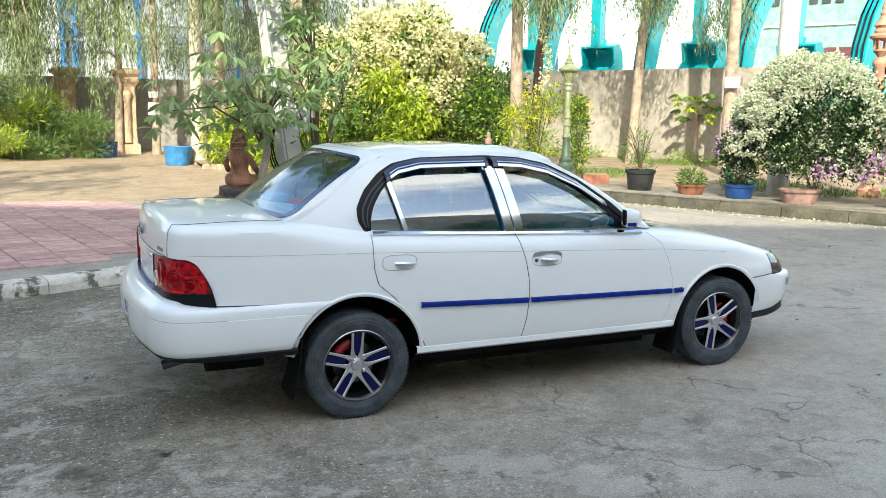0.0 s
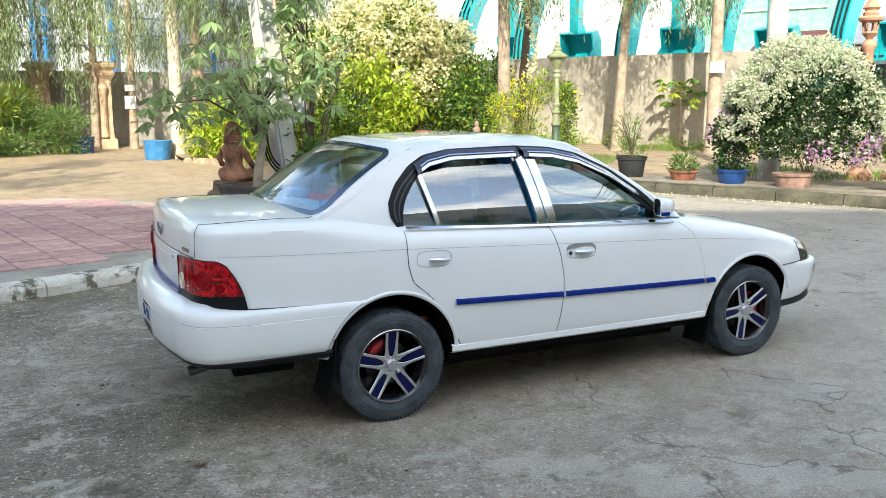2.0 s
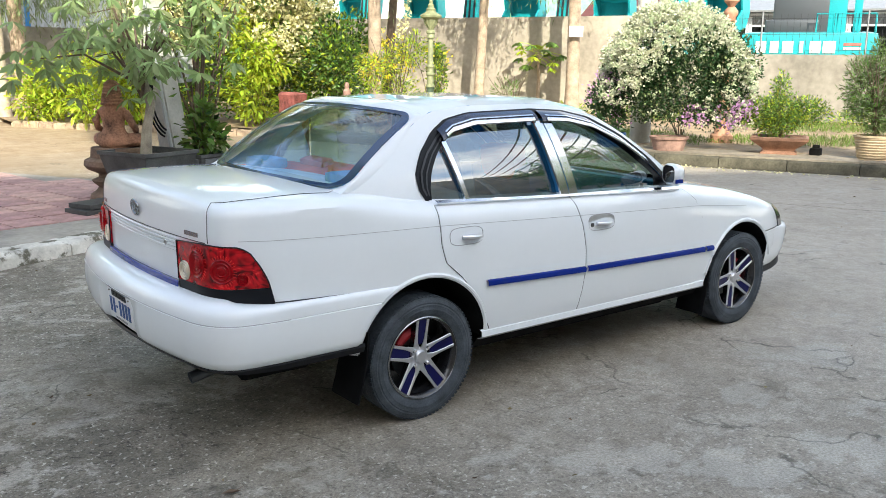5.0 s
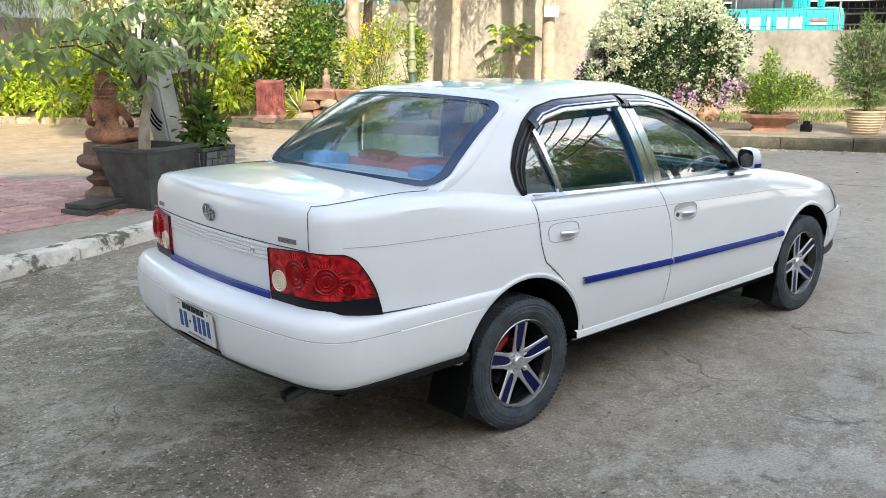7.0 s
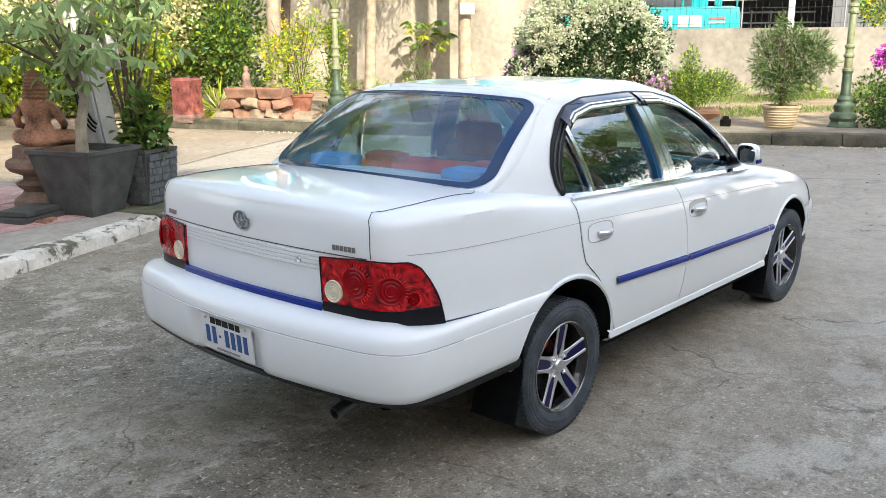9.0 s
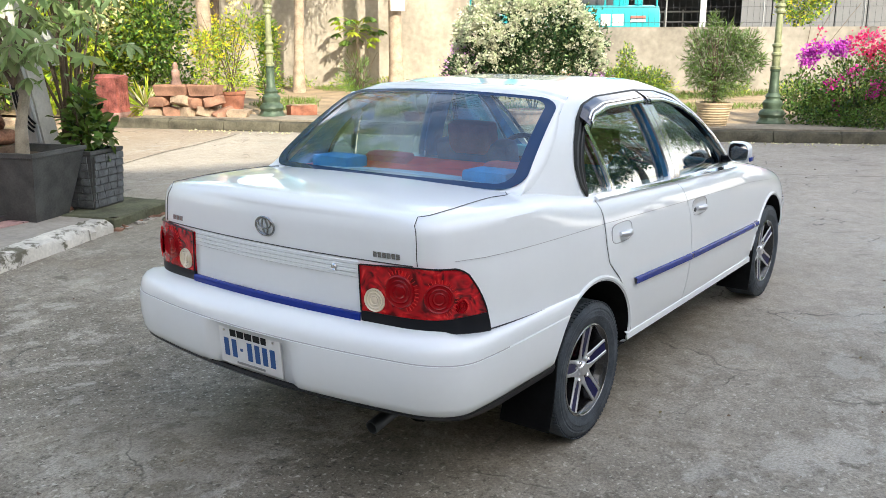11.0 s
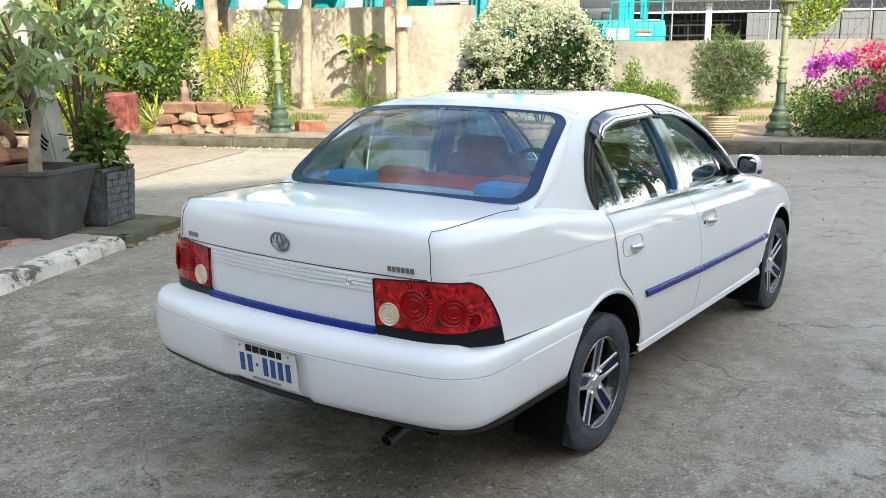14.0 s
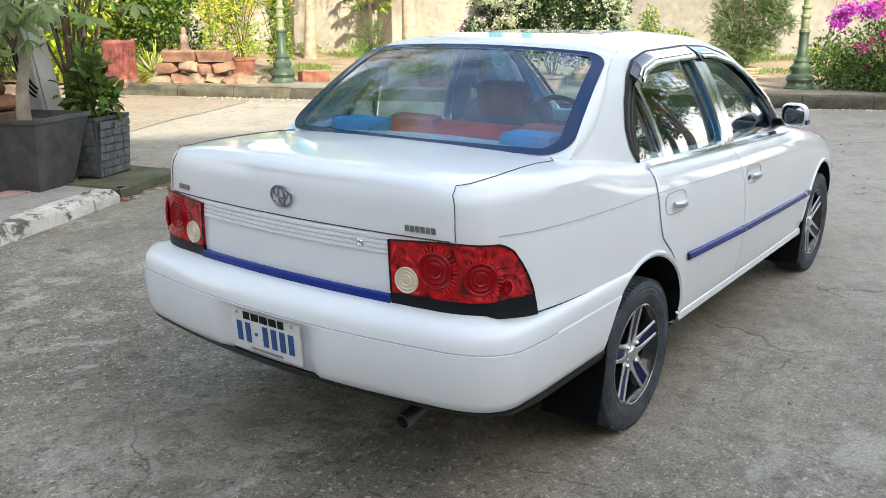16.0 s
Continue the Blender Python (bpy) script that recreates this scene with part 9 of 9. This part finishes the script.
for x, y, h, r, lab in ((2.0, 17.6, 9, 0.17, "pale straight tree trunk beside a blue tub"), (0.42, 21.7, 9, 0.12, "thin pale tree trunk by the gate"), (1.40, 21.4, 9, 0.11, "thin grey tree trunk by the gate"), (3.3, 21.2, 8, 0.2, "grey tree trunk before the far wall"), (-2.9, 20.8, 8, 0.2, "tree with hanging grey-green foliage"), (-6.2, 19.5, 8, 0.22, "tree with hanging grey-green foliage"), (5.3, 18.2, 8, 0.16, "tree with hanging grey-green foliage"), (4.4, 16.6, 8, 0.15, "tree with hanging grey-green foliage")):
    cr = [(R2.normal() * 1.0, R2.normal() * 0.8, R2.uniform(2.9, 6.6), 0.9, 0.9, 0.7) for _ in range(8 if x > 0 else 12)]
    if x > 1:
        cr += [(R2.normal() * 1.5, R2.normal() * 1.3, R2.uniform(6.4, 12.0), 1.2, 1.2, 1.0) for _ in range(13)]
    if abs(x + 2.9) < 0.01:
        cr += [(0.9 + 0.75 * R2.random(), -1.3 + 0.3 * R2.normal(), z, 0.5, 0.45, 0.5) for z in (2.7, 3.1, 3.5, 3.9, 4.3, 4.7)]
    if abs(x - 0.42) < 0.01:
        cr += [(-0.45, -0.5, z, 0.45, 0.4, 0.5) for z in (2.0, 2.6, 3.3, 4.0)] + [(-1.3, -0.4, z, 0.5, 0.4, 0.5) for z in (3.0, 3.8)]
    tr = tree("tree", lab, x, y, rise(x, y), h + (4.0 if x > 1 else 0), r, (R2.normal() * 0.15, 0.1), R2, cr, 20000 if x > 1 else 11000 if x > -2 else 22000, 0.17, 0.026, LEAFGREY if x > -5 else LEAFGREYDARK, 1.4, BARKWHITE if abs(x - 2.0) < 0.01 else None)
    if x > 1:
        pp, dd = cloud(R2, 9000, cr[8:], 0.2)
        leaf_mesh("upper_crown", pp, dd * 0.5 + R2.normal(size=dd.shape) * 0.6 - np.array([0, 0, 0.8]), 0.26, 0.06, LEAFGREYDARK, tr, R2)
for z, w, h, lab in ((1.62, 0.30, 0.36, "white notice sheet tied to a tree trunk"), (2.02, 0.26, 0.17, "small white notice above another on a tree trunk")):
    bm = bmesh.new()
    add_box(bm, (0, 0, 0), (w, 0.012, h), None, 0.003)
    o = part("notice_board", bm, PAPER, smooth=0)
    o.matrix_basis = pose(1.40, 21.25, z, 0, 0, -5)
    tagged(o, lab, "notice", "notices on the trunk")
for x, y, h, m, lab in ((-3.4, 19.2, 2.0, LEAF, "mixed green and yellow shrub"), (-5.4, 17.2, 2.2, LEAFGREY, "mixed green and yellow shrub"), (-2.2, 19.6, 1.5, LEAFLIME, "grassy green shrub by the tub"), (-1.5, 19.9, 1.1, LEAF, "grassy green shrub by the tub"), (-0.8, 20.3, 0.8, LEAF, "grassy green shrub by the tub"), (-6.8, 16.4, 2.4, LEAF, "mixed green and yellow shrub")):
    cl = [(R2.normal() * 0.5, R2.normal() * 0.5, hh, 0.65, 0.65, 0.35) for hh in np.linspace(0.25, h, 5)]
    shrub("shrub", lab, x, y, rise(x, y), cl, 6500, 0.16, 0.024, ((m, 0.7, "foliage"), (LEAFGREY, 0.3, "pale_foliage")), R2, 4, 0.7, "shrubs on the earth side", 0.15)
o = leaf_mesh("dead_leaf", [(-1.066, -0.955, -0.006)] * 2, [(1, -0.25, 0.05), (1, -0.25, 0.1)], 0.09, 0.022, DEADLEAF, None, R2, 0.2)
tagged(o, "dry brown curled leaf on the concrete", "leaf")
pp = np.hstack([R2.uniform(-5, 9, (260, 1)), R2.uniform(-2.5, 9, (260, 1)), np.full((260, 1), 0.006)])
pp = np.array([(a, b, 0.006 + rise(a, b)) for a, b, _ in pp if NL.x * a + NL.y * b < 3.4 and N2.x * a + N2.y * b < 10 and not (-1.1 < a < 3.3 and abs(b) < 0.85)])
g = leaf_mesh("litter", pp, R2.normal(size=pp.shape) * np.array([1, 1, 0.08]), 0.028, 0.014, DEADLEAF, None, R2)
tagged(g, "small dry leaves and grit scattered on the yard", "litter", kind="stuff")
s = R2.uniform(-6, 8, 500)
nn = KERB_N - np.abs(R2.normal(size=500)) * 0.18 - 0.02
xy = np.outer(nn, np.array(N2)) + np.outer(s, np.array(U2))
pp = np.array([(a, b, rise(a, b) + 0.008) for a, b in xy])
g = leaf_mesh("fallen_petals", pp, R2.normal(size=pp.shape) * np.array([1, 1, 0.1]), 0.04, 0.03, PETALCREAM, None, R2)
tagged(g, "pale fallen petals along the kerb", "petals", kind="stuff")

# trees and cables on the near side, mirrored in glass and paint
for x, y, h in ((13.5, -9.5, 8.0), (17.5, -13.0, 9.5), (9.5, -16.5, 8.0), (-10.5, 3.0, 9.0), (17.0, -7.6, 8.0), (20.5, -6.0, 9.0), (16.0, -10.6, 8.5), (21.0, -10.0, 10.0)):
    cr = [(R2.normal() * 1.3 + (2.2 if x < 0 else 0), R2.normal() * 1.5, R2.uniform(0.35 if x > 0 else 0.6, 1.0) * h, 1.1, 1.1, 0.8) for _ in range(14)]
    tree("tree", "leafy yard tree mirrored in the car's glass", x, y, rise(x, y), h, 0.18, (0.2, 0.1), R2, cr, 7000, 0.30, 0.055, LEAF, 1.2)
x, y = 13.5, -15.5
t = thing("concrete_pole", "plain concrete cable pole behind the yard", "pole", (x, y, 0.2))
bm = bmesh.new()
add_lathe(bm, [(0.16, -0.2), (0.15, 2.0), (0.11, 8.6)], 16)
part("shaft", bm, CONCPOLE, t)
t = thing("overhead_cables", "sagging black overhead cables between two poles", "cables")
for k in range(6):
    bm = bmesh.new()
    a, b = Vector((0.58 + 0.02 * k, 5.975 - 0.008 * k, 6.85 - 0.16 * k)), Vector((13.5, -15.5, 8.5 - 0.22 * k))
    add_tube(bm, [a.lerp(b, u) - Vector((0, 0, (1.0 + 0.22 * k) * 4 * u * (1 - u))) for u in np.linspace(0, 1, 24)], 0.022, 5)
    part("cable", bm, BLACK, t)
